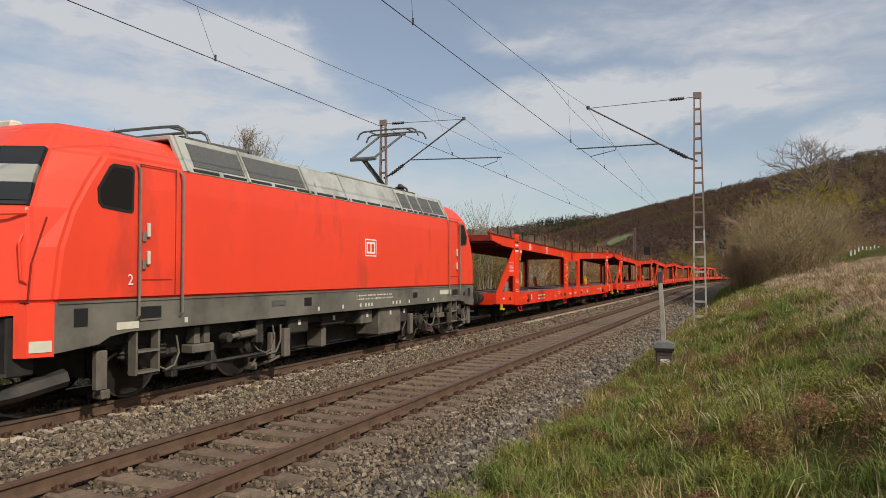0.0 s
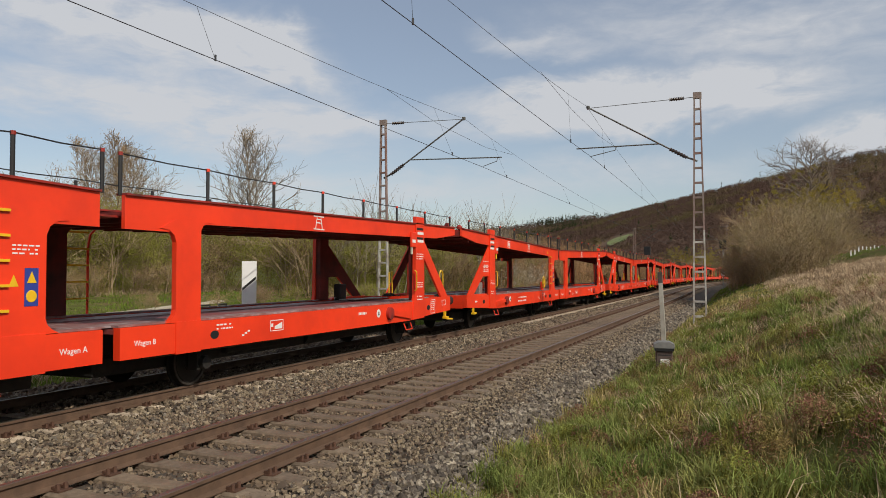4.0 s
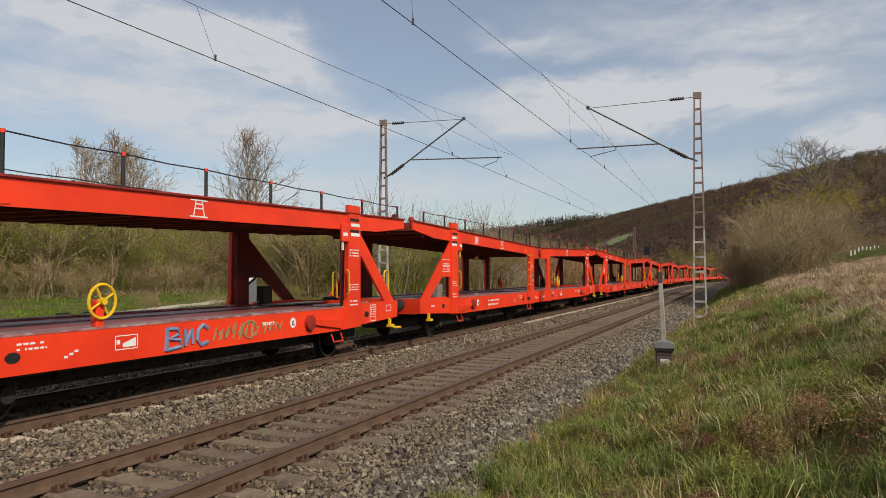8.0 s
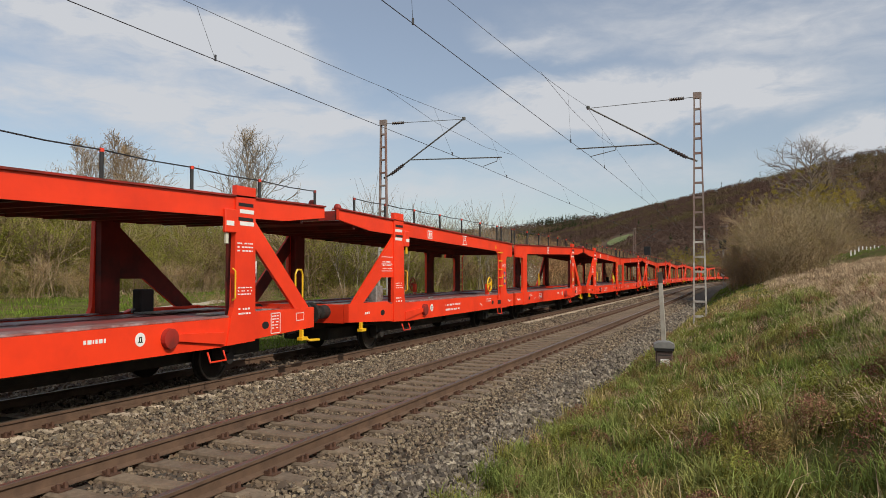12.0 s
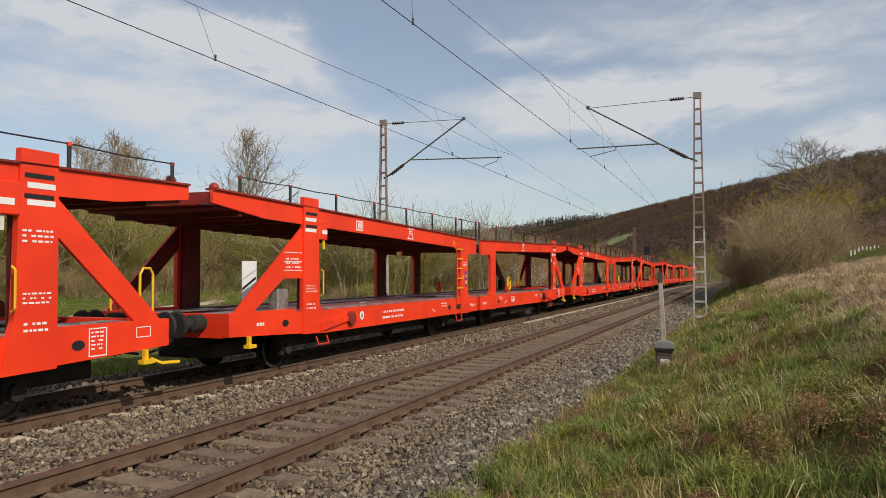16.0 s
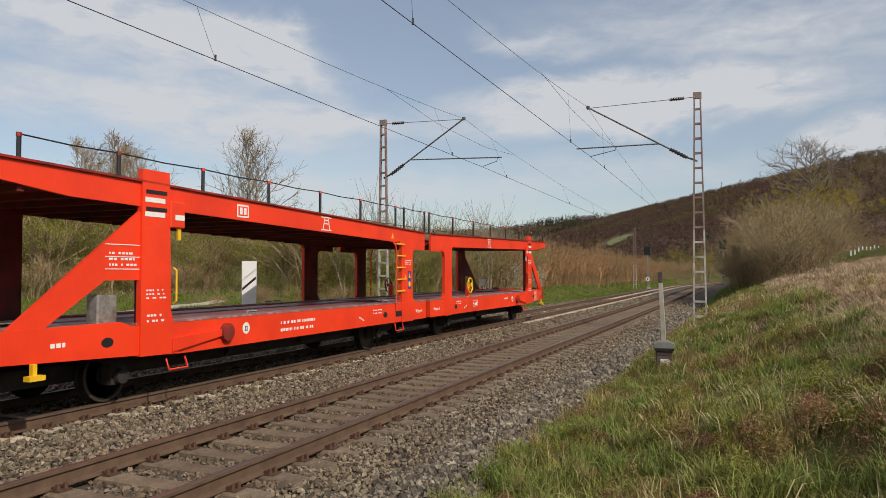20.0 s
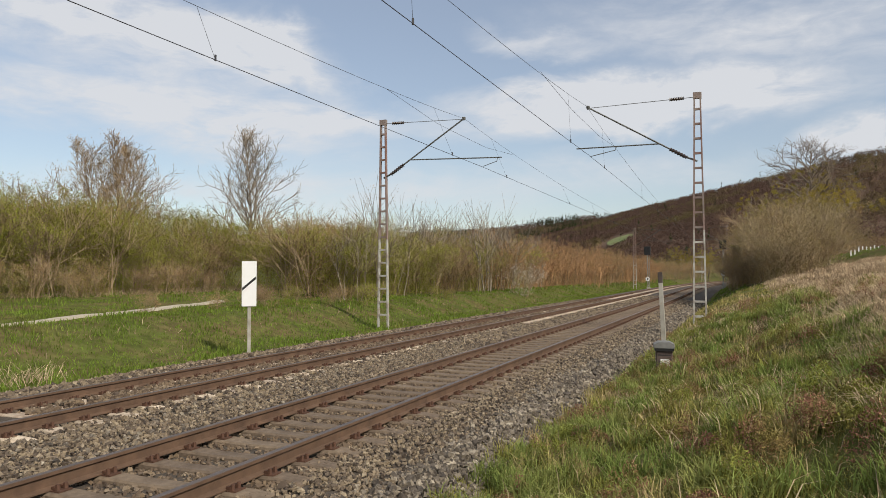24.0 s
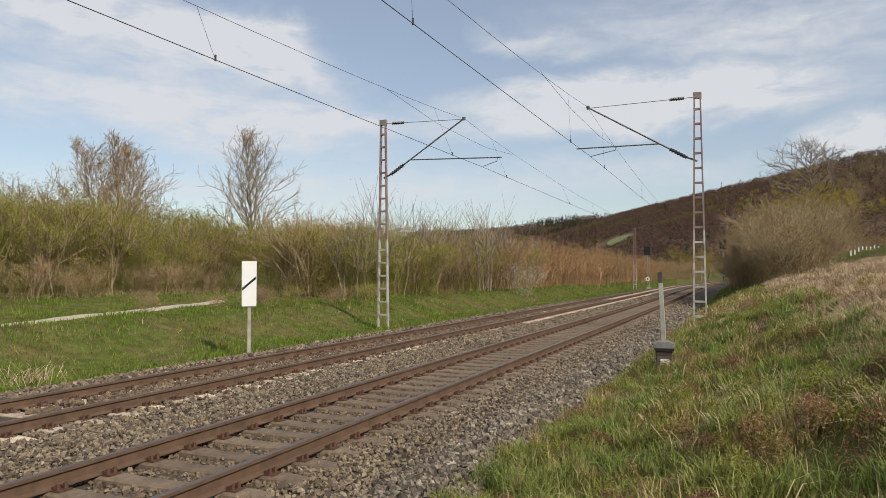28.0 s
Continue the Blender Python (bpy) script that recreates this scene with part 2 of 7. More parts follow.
OLIVE_WEED = mat("olive_weed_leaves", (0.225, 0.235, 0.050), 0.8, var=0.3, scale=3, second=(0.20, 0.14, 0.055), sscale=1.0, island=0.4, trans=0.3, spec=0.1)
DRYGRASS = mat("dry_grass_blades", (0.60, 0.47, 0.31), 0.85, var=0.25, scale=1.5, second=(0.30, 0.21, 0.13), sscale=0.8, island=0.3, trans=0.2, spec=0.1)
WEED = mat("reddish_weed_leaves", (0.29, 0.145, 0.100), 0.8, var=0.3, scale=4, second=(0.24, 0.20, 0.065), sscale=1.2, island=0.4, trans=0.35, spec=0.1)
BARK_DK = mat("dark_bark", (0.19, 0.15, 0.115), 0.9, var=0.25, scale=4)
MEADOW = mat("meadow_grass", (0.12, 0.155, 0.04), 0.9, var=0.2, scale=0.05, second=(0.16, 0.16, 0.06), sscale=0.02)
BARK = mat("grey_bark", (0.20, 0.165, 0.125), 0.9, var=0.25, scale=4, second=(0.30, 0.26, 0.20), sscale=2)
TWIG = mat("brown_twigs", (0.30, 0.225, 0.145), 0.9, var=0.25, scale=2, second=(0.22, 0.16, 0.10), sscale=0.7, island=0.3, objrand=0.2, spec=0.1)
TWIG_RED = mat("reddish_brown_twigs", (0.42, 0.245, 0.135), 0.9, var=0.25, scale=2, second=(0.20, 0.13, 0.075), sscale=0.7, island=0.3, objrand=0.2, spec=0.1)
TWIG_PALE = mat("pale_straw_twigs", (0.30, 0.232, 0.150), 0.9, var=0.25, scale=2, second=(0.22, 0.165, 0.105), sscale=0.7, island=0.3, objrand=0.15, spec=0.1)
CATKIN = mat("pale_brown_catkins", (0.36, 0.285, 0.155), 0.85, var=0.2, scale=0.8, second=(0.27, 0.225, 0.10), sscale=0.5, island=0.3, objrand=0.15, trans=0.2, spec=0.1)
LEAF = mat("fresh_olive_leaves", (0.265, 0.270, 0.048), 0.8, var=0.2, scale=0.8, second=(0.29, 0.21, 0.080), sscale=0.5, slo=0.5, shi=0.7, island=0.25, objrand=0.22, trans=0.32, spec=0.15)
BUD = mat("brownish_buds", (0.39, 0.255, 0.130), 0.85, var=0.2, scale=0.8, second=(0.26, 0.205, 0.070), sscale=0.5, island=0.22, objrand=0.25, trans=0.2, spec=0.1)
YOUNG = mat("young_yellow_green_leaves", (0.34, 0.26, 0.050), 0.8, var=0.2, scale=0.6, second=(0.20, 0.20, 0.05), sscale=0.3, island=0.3, objrand=0.2, trans=0.35, spec=0.1)
STEM = mat("brown_dead_stems", (0.27, 0.19, 0.125), 0.9, var=0.25, scale=2, second=(0.38, 0.30, 0.20), sscale=0.8, island=0.3, spec=0.1)
BUD_RED = mat("reddish_brown_buds", (0.38, 0.225, 0.115), 0.85, var=0.25, scale=1.5, second=(0.24, 0.155, 0.07), sscale=0.6, island=0.35, objrand=0.25, trans=0.2, spec=0.1)
# wagon red with the shade between and under the decks painted in
SHADE_RED = mat("shaded_deck_red", (0.150, 0.014, 0.010), 0.7, var=0.3, scale=2, second=(0.05, 0.012, 0.010), sscale=1.2)
BLOSSOM = mat("white_blossom", (0.66, 0.63, 0.55), 0.8, var=0.2, island=0.2, trans=0.2, spec=0.1)
WOOD_BR = mat("bare_wood_crowns", (0.172, 0.112, 0.088), 0.95, var=0.25, scale=0.14, second=(0.195, 0.155, 0.078), sscale=0.012, slo=0.50, shi=0.62, island=0.06, trans=0.5, spec=0.05)
WOOD_GR = mat("conifer_crowns", (0.060, 0.072, 0.034), 0.95, var=0.25, scale=0.03, island=0.2, trans=0.4, spec=0.05)


def leaf_litter_on_hills(M):
    """Brown litter on the wooded upper slopes of the ground's material."""
    nt = M.node_tree
    N, L = nt.nodes.new, nt.links.new
    b = nt.nodes["Principled BSDF"]
    src = b.inputs["Base Color"].links[0].from_socket
    g = N("ShaderNodeNewGeometry")
    sp = N("ShaderNodeSeparateXYZ")
    L(g.outputs["Position"], sp.inputs[0])
    mr = N("ShaderNodeMapRange")
    mr.inputs[1].default_value, mr.inputs[2].default_value = 11.0, 17.0
    L(sp.outputs[2], mr.inputs[0])
    x = N("ShaderNodeMix")
    x.data_type = "RGBA"
    L(mr.outputs[0], x.inputs[0])
    L(src, x.inputs[6])
    x.inputs[7].default_value = (0.130, 0.090, 0.066, 1)
    L(x.outputs[2], b.inputs["Base Color"])


leaf_litter_on_hills(SOIL)


# ---- helpers for meshes ----
def mesh_object(name, bm, material, smooth=False):
    me = bpy.data.meshes.new(name)
    bm.to_mesh(me)
    bm.free()
    for mm in (material if isinstance(material, (list, tuple)) else [material]):
        me.materials.append(mm)
    if smooth:
        me.polygons.foreach_set("use_smooth", [True] * len(me.polygons))
    return new(name, me)


def part(name, bm, material, parent, label="", smooth=False):
    """One mesh object under a thing or under a part."""
    ob = mesh_object(name, bm, material, smooth)
    ob.parent = parent
    return tagged(ob, label)


def share(name, ob, parent, m=None):
    """Another piece on the same mesh."""
    o = new(name, ob.data)
    o.parent = parent
    if m is not None:
        o.matrix_basis = m
    return o


def empty(name, label, category, group="", kind="", m=None):
    ob = new(name)
    ob.empty_display_size = 0.2
    if m is not None:
        ob.matrix_basis = m
    return tagged(ob, label, category, group, kind)


def box(bm, x0, x1, y0, y1, z0, z1, bevel=0.0):
    vs = [bm.verts.new(c) for c in ((x0, y0, z0), (x1, y0, z0), (x1, y1, z0), (x0, y1, z0), (x0, y0, z1), (x1, y0, z1), (x1, y1, z1), (x0, y1, z1))]
    fs = [bm.faces.new([vs[i] for i in f]) for f in ((3, 2, 1, 0), (4, 5, 6, 7), (0, 1, 5, 4), (1, 2, 6, 5), (2, 3, 7, 6), (3, 0, 4, 7))]
    if bevel:
        es = {e for f in fs for e in f.edges}
        bmesh.ops.bevel(bm, geom=list(es), offset=bevel, segments=1, affect="EDGES")
    return vs


def B(x0, x1, y0, y1, z0, z1, bevel=0.0):
    bm = bmesh.new()
    box(bm, x0, x1, y0, y1, z0, z1, bevel)
    return bm


def prism(bm, poly, a0, a1, axis="x"):
    """A plate: the outline poly in the two other axes (y, z for x), from a0 to a1."""
    def at(p, a):
        return {"x": (a, p[0], p[1]), "y": (p[0], a, p[1]), "z": (p[0], p[1], a)}[axis]
    lo = [bm.verts.new(at(p, a0)) for p in poly]
    hi = [bm.verts.new(at(p, a1)) for p in poly]
    n = len(poly)
    bm.faces.new(lo[::-1])
    bm.faces.new(hi)
    for i in range(n):
        bm.faces.new((lo[i], lo[(i + 1) % n], hi[(i + 1) % n], hi[i]))
    bmesh.ops.recalc_face_normals(bm, faces=bm.faces[:])


def tube(bm, pts, r, n=6, r1=None):
    """A round bar along points, from radius r to r1."""
    pts = [Vector(p) for p in pts]
    rings = []
    for i, p in enumerate(pts):
        d = (pts[min(i + 1, len(pts) - 1)] - pts[max(i - 1, 0)]).normalized()
        a = d.orthogonal().normalized() if not rings else (up - d * up.dot(d)).normalized()
        up = a
        b = d.cross(a)
        rr = r if r1 is None else r + (r1 - r) * i / (len(pts) - 1)
        rings.append([bm.verts.new(p + (a * math.cos(k * math.tau / n) + b * math.sin(k * math.tau / n)) * rr) for k in range(n)])
    for u, v in zip(rings, rings[1:]):
        for k in range(n):
            bm.faces.new((u[k], u[(k + 1) % n], v[(k + 1) % n], v[k]))
    bm.faces.new(rings[0][::-1])
    bm.faces.new(rings[-1])


def T(pts, r, n=6, r1=None):
    bm = bmesh.new()
    tube(bm, pts, r, n, r1)
    return bm


def lathe(bm, prof, n=16, axis="x"):
    """A turned body: profile of (distance along the axis, radius)."""
    rings = []
    for a, r in prof:
        ring = []
        for k in range(n):
            c, s = math.cos(k * math.tau / n) * r, math.sin(k * math.tau / n) * r
            ring.append(bm.verts.new({"x": (a, c, s), "y": (c, a, s), "z": (c, s, a)}[axis]))
        rings.append(ring)
    for u, v in zip(rings, rings[1:]):
        for k in range(n):
            bm.faces.new((u[k], u[(k + 1) % n], v[(k + 1) % n], v[k]))
    bm.faces.new(rings[0][::-1])
    bm.faces.new(rings[-1])
    bmesh.ops.recalc_face_normals(bm, faces=bm.faces[:])


def raw_object(name, verts, faces, material):
    """A mesh from arrays; all faces have the same number of corners."""
    verts, faces = np.asarray(verts, np.float32), np.asarray(faces, np.int32)
    me = bpy.data.meshes.new(name)
    k = faces.shape[1]
    me.vertices.add(len(verts))
    me.vertices.foreach_set("co", verts.ravel())
    me.loops.add(faces.size)
    me.loops.foreach_set("vertex_index", faces.ravel())
    me.polygons.add(len(faces))
    me.polygons.foreach_set("loop_start", np.arange(0, faces.size, k, dtype=np.int32))
    me.update(calc_edges=True)
    me.shade_flat()
    for mm in (material if isinstance(material, (list, tuple)) else [material]):
        me.materials.append(mm)
    return new(name, me)


def soft_normals(ob, vectors):
    """Foliage shaded as one soft mass: given vertex normals in place of each leaf's own."""
    v = np.asarray(vectors, np.float32)
    v = v / (np.linalg.norm(v, axis=1)[:, None] + 1e-6)
    me = ob.data
    me.shade_smooth()
    me.normals_split_custom_set_from_vertices(v)
    return ob


# ---- the line's course: the near track's centre, by distance along it ----
def bend(s):
    k = 0.000666 - 3.441e-5 * s + 3.258e-7 * s * s
    k = np.where(s < 0, 0.000666, k)
    k = np.where(s < -60, 0.0, k)
    k130 = 0.000666 - 3.441e-5 * 130 + 3.258e-7 * 130 ** 2
    return np.where(s > 130, k130, k)


CS = np.arange(-860, 700.01, 0.5)
_k = bend(CS)
CT = np.concatenate([[0], np.cumsum((_k[1:] + _k[:-1]) / 2 * 0.5)])
i0 = int(np.argmin(abs(CS)))
CT -= CT[i0]
CX = np.concatenate([[0], np.cumsum((np.sin(CT[1:]) + np.sin(CT[:-1])) / 2 * 0.5)])
CY = np.concatenate([[0], np.cumsum((np.cos(CT[1:]) + np.cos(CT[:-1])) / 2 * 0.5)])
CX -= CX[i0]
CY -= CY[i0]
FAR = -4.16      # the far track's centre, to the side of the near one's
ZFAR = -0.025


def on_line(s, side=0.0, z=0.0):
    """The place at s metres along the line, side metres to its right, and the heading there."""
    x, y, th = np.interp(s, CS, CX), np.interp(s, CS, CY), np.interp(s, CS, CT)
    return Vector((float(x + side * math.cos(th)), float(y - side * math.sin(th)), z)), float(th)


def line_pose(s, side, z=0.0):
    p, th = on_line(s, side, z)
    return Matrix.Translation(p) @ Matrix.Rotation(-th, 4, "Z")


def side_of(x, y):
    return x - np.interp(y, CY, CX)


# ---- the ground ----
PROFILE_L = [-400, -120, -60, -34, -22, -17, -14.5, -13.6, -12.2, -11.4, -10.6, -9.6, -8.6, -7.6, -6.9, 2.2, 2.7, 3.3, 4.2, 4.8, 5.4, 6.0, 6.6, 7.4, 8.2, 9.4, 12, 14.5, 18, 22, 40, 120, 400]
PROFILE_Z = [4.0, 2.2, 1.5, 1.2, 1.00, 0.78, 0.56, 0.50, 0.47, 0.27, 0.0, -0.34, -0.44, -0.40, -0.75, -0.75, -0.50, -0.38, -0.26, -0.10, 0.12, 0.38, 0.74, 1.18, 1.45, 1.80, 2.30, 2.85, 4.25, 4.75, 6.2, 8.0, 12.0]


def ridge(x, y, pts, width, steep=1.0):
    """Height of a long hill: its crest through pts (x, y, height), falling off over width."""
    out = np.zeros_like(x)
    for (x0, y0, h0), (x1, y1, h1) in zip(pts, pts[1:]):
        dx, dy = x1 - x0, y1 - y0
        t = np.clip(((x - x0) * dx + (y - y0) * dy) / (dx * dx + dy * dy), 0, 1)
        d = np.hypot(x - x0 - t * dx, y - y0 - t * dy)
        h = (h0 + t * (h1 - h0)) * np.clip(1 - d / width, 0, 1) ** steep
        out = np.maximum(out, h)
    return out


def smooth(a, lo, hi):
    t = np.clip((a - lo) / (hi - lo), 0, 1)
    return t * t * (3 - 2 * t)


HILL_EAST = [(1100, 560, 180), (600, 780, 165), (155, 930, 131), (20, 1120, 121), (-107, 1290, 111), (-200, 1420, 104)]
HILL_NORTH = [(-200, 1700, 116), (-306, 1660, 122), (-480, 1620, 98), (-800, 1400, 70), (-1300, 1000, 45)]


def ground_z(x, y):
    x, y = np.asarray(x, float), np.asarray(y, float)
    l = side_of(x, y)
    z = np.interp(l, PROFILE_L, PROFILE_Z)
    # a steeper edge towards the track and a flatter top, farther along the right-hand bank
    z = z + np.interp(l, [2.9, 3.8, 4.4, 5.1, 6.0, 6.6, 7.4, 8.2], [0, 0.33, 0.54, 0.62, 0.47, 0.31, 0.10, 0]) * (0.2 + 0.8 * smooth(y, 10, 25))
    rough = 0.10 * np.sin(x * 1.3 + 0.7 * np.sin(y * 0.9)) * np.sin(y * 1.1 + np.sin(x * 0.8)) + 0.05 * np.sin(x * 3.1 + y * 2.3) * np.sin(y * 2.7 - x)
    rough = rough * np.where(l < -7, 0.25, 1.7)
    z = z + rough * np.clip((np.abs(l + 2.2) - 5.4) / 1.5, 0, 1)
    clear = smooth(np.abs(l + 2), 18, 90) * smooth(y, 150, 420)
    h = np.maximum(ridge(x, y, HILL_EAST, 420, 1.2), ridge(x, y, HILL_NORTH, 620, 1.3))
    return z + h * clear


def build_ground():
    def axis(lo, hi, fine_lo, fine_hi, step):
        a = list(np.arange(fine_lo, fine_hi + 1e-6, step))
        g, v = step, fine_hi
        while v < hi:
            g = min(g * 1.10, 40)
            v += g
            a.append(v)
        g, v = step, fine_lo
        while v > lo:
            g = min(g * 1.10, 40)
            v -= g
            a.insert(0, v)
        return np.array(a)
    xs, ys = axis(-2600, 2600, -26, 14, 0.4), axis(-1500, 3600, 1, 62, 0.45)
    X, Y = np.meshgrid(xs, ys)
    Z = ground_z(X, Y)
    nx, ny = len(xs), len(ys)
    idx = np.arange(nx * ny).reshape(ny, nx)
    f = np.stack([idx[:-1, :-1], idx[:-1, 1:], idx[1:, 1:], idx[1:, :-1]], -1).reshape(-1, 4)
    ob = raw_object("ground", np.stack([X, Y, Z], -1).reshape(-1, 3), f, SOIL)
    ob.data.polygons.foreach_set("use_smooth", [True] * len(ob.data.polygons))
    tagged(ob, "grassy railway land rising to wooded hills", "ground", kind="structure")


build_ground()


def strip(name, profile, s_list, material, closed=False):
    """A body of constant section (side, height) along the line."""
    n = len(profile)
    v, f = [], []
    for s in s_list:
        for l, z in profile:
            v.append(on_line(s, l, z)[0])
    for i in range(len(s_list) - 1):
        for k in range(n if closed else n - 1):
            a, b = i * n + k, i * n + (k + 1) % n
            f.append((a, b, b + n, a + n))
    me = bpy.data.meshes.new(name)
    me.from_pydata([tuple(p) for p in v], [], f)
    for mm in (material if isinstance(material, (list, tuple)) else [material]):
        me.materials.append(mm)
    return new(name, me)


S_LONG = list(np.arange(-850, -20, 12)) + list(np.arange(-20, 140, 1.0)) + list(np.arange(140, 690, 6))
S_LONG = [float(s) for s in S_LONG]
bed = strip("track_bed", [(-7.75, -0.62), (-7.1, -0.34), (-6.4, -0.235), (-2.1, -0.235), (1.55, -0.235), (2.15, -0.30), (2.9, -0.62)], S_LONG, BED)
tagged(bed, "dark ballast bed under two railway tracks", "track bed", kind="structure")

# rail section: head, web and foot
RAIL = [(-0.036, -0.004), (-0.030, 0.0), (0.030, 0.0), (0.036, -0.004), (0.036, -0.035), (0.010, -0.046), (0.010, -0.135), (0.070, -0.152), (0.070, -0.165), (-0.070, -0.165), (-0.070, -0.152), (-0.010, -0.135), (-0.010, -0.046), (-0.036, -0.035)]


def build_track(side, zt, label, sleeper_mat, phase, clip_mat):
    tr = empty("railway_track", label, "railway track", "double track line", "structure")
    for sd in (-1, 1):
        r = strip("rail", [(side + sd * 0.7535 + l, zt + z) for l, z in RAIL], S_LONG, [RUST_RAIL, RAIL_TOP], True)
        for p in r.data.polygons:
            if p.index % 14 in (0, 1, 2):
                p.material_index = 1
        r.parent = tr
        tagged(r, "rust-brown rail with a worn bright top")
    # one sleeper and one set of rail clips, then repeats on the same meshes
    bm = bmesh.new()
    rings = []
    for x, top, w in ((-1.28, -0.215, 0.12), (-1.22, -0.19, 0.125), (-1.0, -0.172, 0.125), (-0.52, -0.176, 0.125), (-0.28, -0.186, 0.115), (0.28, -0.186, 0.115), (0.52, -0.176, 0.125), (1.0, -0.172, 0.125), (1.22, -0.19, 0.125), (1.28, -0.215, 0.12)):
        rings.append([bm.verts.new((x, y, z)) for y, z in ((-w - 0.02, -0.40), (w + 0.02, -0.40), (w, top - 0.02), (w - 0.02, top), (-w + 0.02, top), (-w, top - 0.02))])
    for u, v in zip(rings, rings[1:]):
        for k in range(6):
            bm.faces.new((u[k], u[(k + 1) % 6], v[(k + 1) % 6], v[k]))
    bm.faces.new(rings[0][::-1])
    bm.faces.new(rings[-1])
    bmesh.ops.recalc_face_normals(bm, faces=bm.faces[:])
    first = part("sleeper", bm, sleeper_mat, tr)
    bm = bmesh.new()
    for rx in (-0.7535, 0.7535):
        for sx in (-1, 1):
            box(bm, rx + sx * 0.125 - 0.055, rx + sx * 0.125 + 0.055, -0.075, 0.075, -0.174, -0.160)
            for sy in (-0.045, 0.045):
                lathe_at(bm, rx + sx * 0.125, sy, -0.161, 0.026, 0.055)
                box(bm, rx + sx * 0.088 - 0.024, rx + sx * 0.088 + 0.024, sy - 0.02, sy + 0.02, -0.155, -0.128)
    clips = part("rail_clips", bm, clip_mat, first)
    n = 0
    far_v, far_f = [], []
    sb = [(-0.125, -0.40), (0.125, -0.40), (0.125, -0.19), (0.105, -0.172), (-0.105, -0.172), (-0.125, -0.19)]
    for i in range(-40, 900):
        s = phase + i * 0.5928
        if s > 420:
            break
        m = line_pose(s, side, zt)
        if -1.0 < s < 78:
            if n == 0:
                first.matrix_basis = m
            else:
                o = share("sleeper", first, tr, m)
                share("rail_clips", clips, o)
            n += 1
        else:
            k = len(far_v)
            for a in (-1.28, 1.28):
                for y, z in sb:
                    far_v.append(m @ Vector((a, y, z)))
            for q in range(6):
                far_f.append((k + q, k + (q + 1) % 6, k + 6 + (q + 1) % 6, k + 6 + q))
    rest = raw_object("distant_sleepers", [tuple(v) for v in far_v], far_f, sleeper_mat)
    rest.parent = tr
    tagged(rest, kind="stuff")


def lathe_at(bm, x, y, z, r, h, n=6):
    lo = [bm.verts.new((x + math.cos(k * math.tau / n) * r, y + math.sin(k * math.tau / n) * r, z)) for k in range(n)]
    hi = [bm.verts.new((x + math.cos(k * math.tau / n) * r * 0.8, y + math.sin(k * math.tau / n) * r * 0.8, z + h)) for k in range(n)]
    for k in range(n):
        bm.faces.new((lo[k], lo[(k + 1) % n], hi[(k + 1) % n], hi[k]))
    bm.faces.new(hi)


def stones(name, rng, places, sizes, material, label):
    """Angular broken stones, joined."""
    base = np.array([(-1, -.7, -.8), (.8, -1, -.7), (1, .8, -.8), (-.7, 1, -.7), (-.8, -.8, .6), (.6, -.7, .9), (.9, .7, .5), (-.6, .8, .8)], float)
    tri = np.array([(3, 2, 1), (3, 1, 0), (4, 5, 6), (4, 6, 7), (0, 1, 5), (0, 5, 4), (1, 2, 6), (1, 6, 5), (2, 3, 7), (2, 7, 6), (3, 0, 4), (3, 4, 7)])
    n = len(places)
    v = base[None] * (1 + rng.uniform(-.45, .35, (n, 8, 3)))
    v *= (np.asarray(sizes)[:, None] * rng.uniform(0.55, 1.25, (n, 3)))[:, None, :] * 0.55
    a, b = rng.uniform(0, math.tau, n), rng.uniform(-0.9, 0.9, n)
    ca, sa, cb, sb = np.cos(a), np.sin(a), np.cos(b), np.sin(b)
    y, z = v[..., 1] * cb[:, None] - v[..., 2] * sb[:, None], v[..., 1] * sb[:, None] + v[..., 2] * cb[:, None]
    x = v[..., 0] * ca[:, None] - y * sa[:, None]
    y = v[..., 0] * sa[:, None] + y * ca[:, None]
    v = np.stack([x, y, z], -1) + np.asarray(places)[:, None, :]
    f = tri[None] + (np.arange(n) * 8)[:, None, None]
    ob = raw_object(name, v.reshape(-1, 3), f.reshape(-1, 3), material)
    return tagged(ob, label, "ballast", kind="stuff")


BED_L, BED_Z = [-7.75, -7.1, -6.4, -2.1, 1.55, 2.15, 2.9], [-0.62, -0.34, -0.235, -0.235, -0.235, -0.30, -0.62]


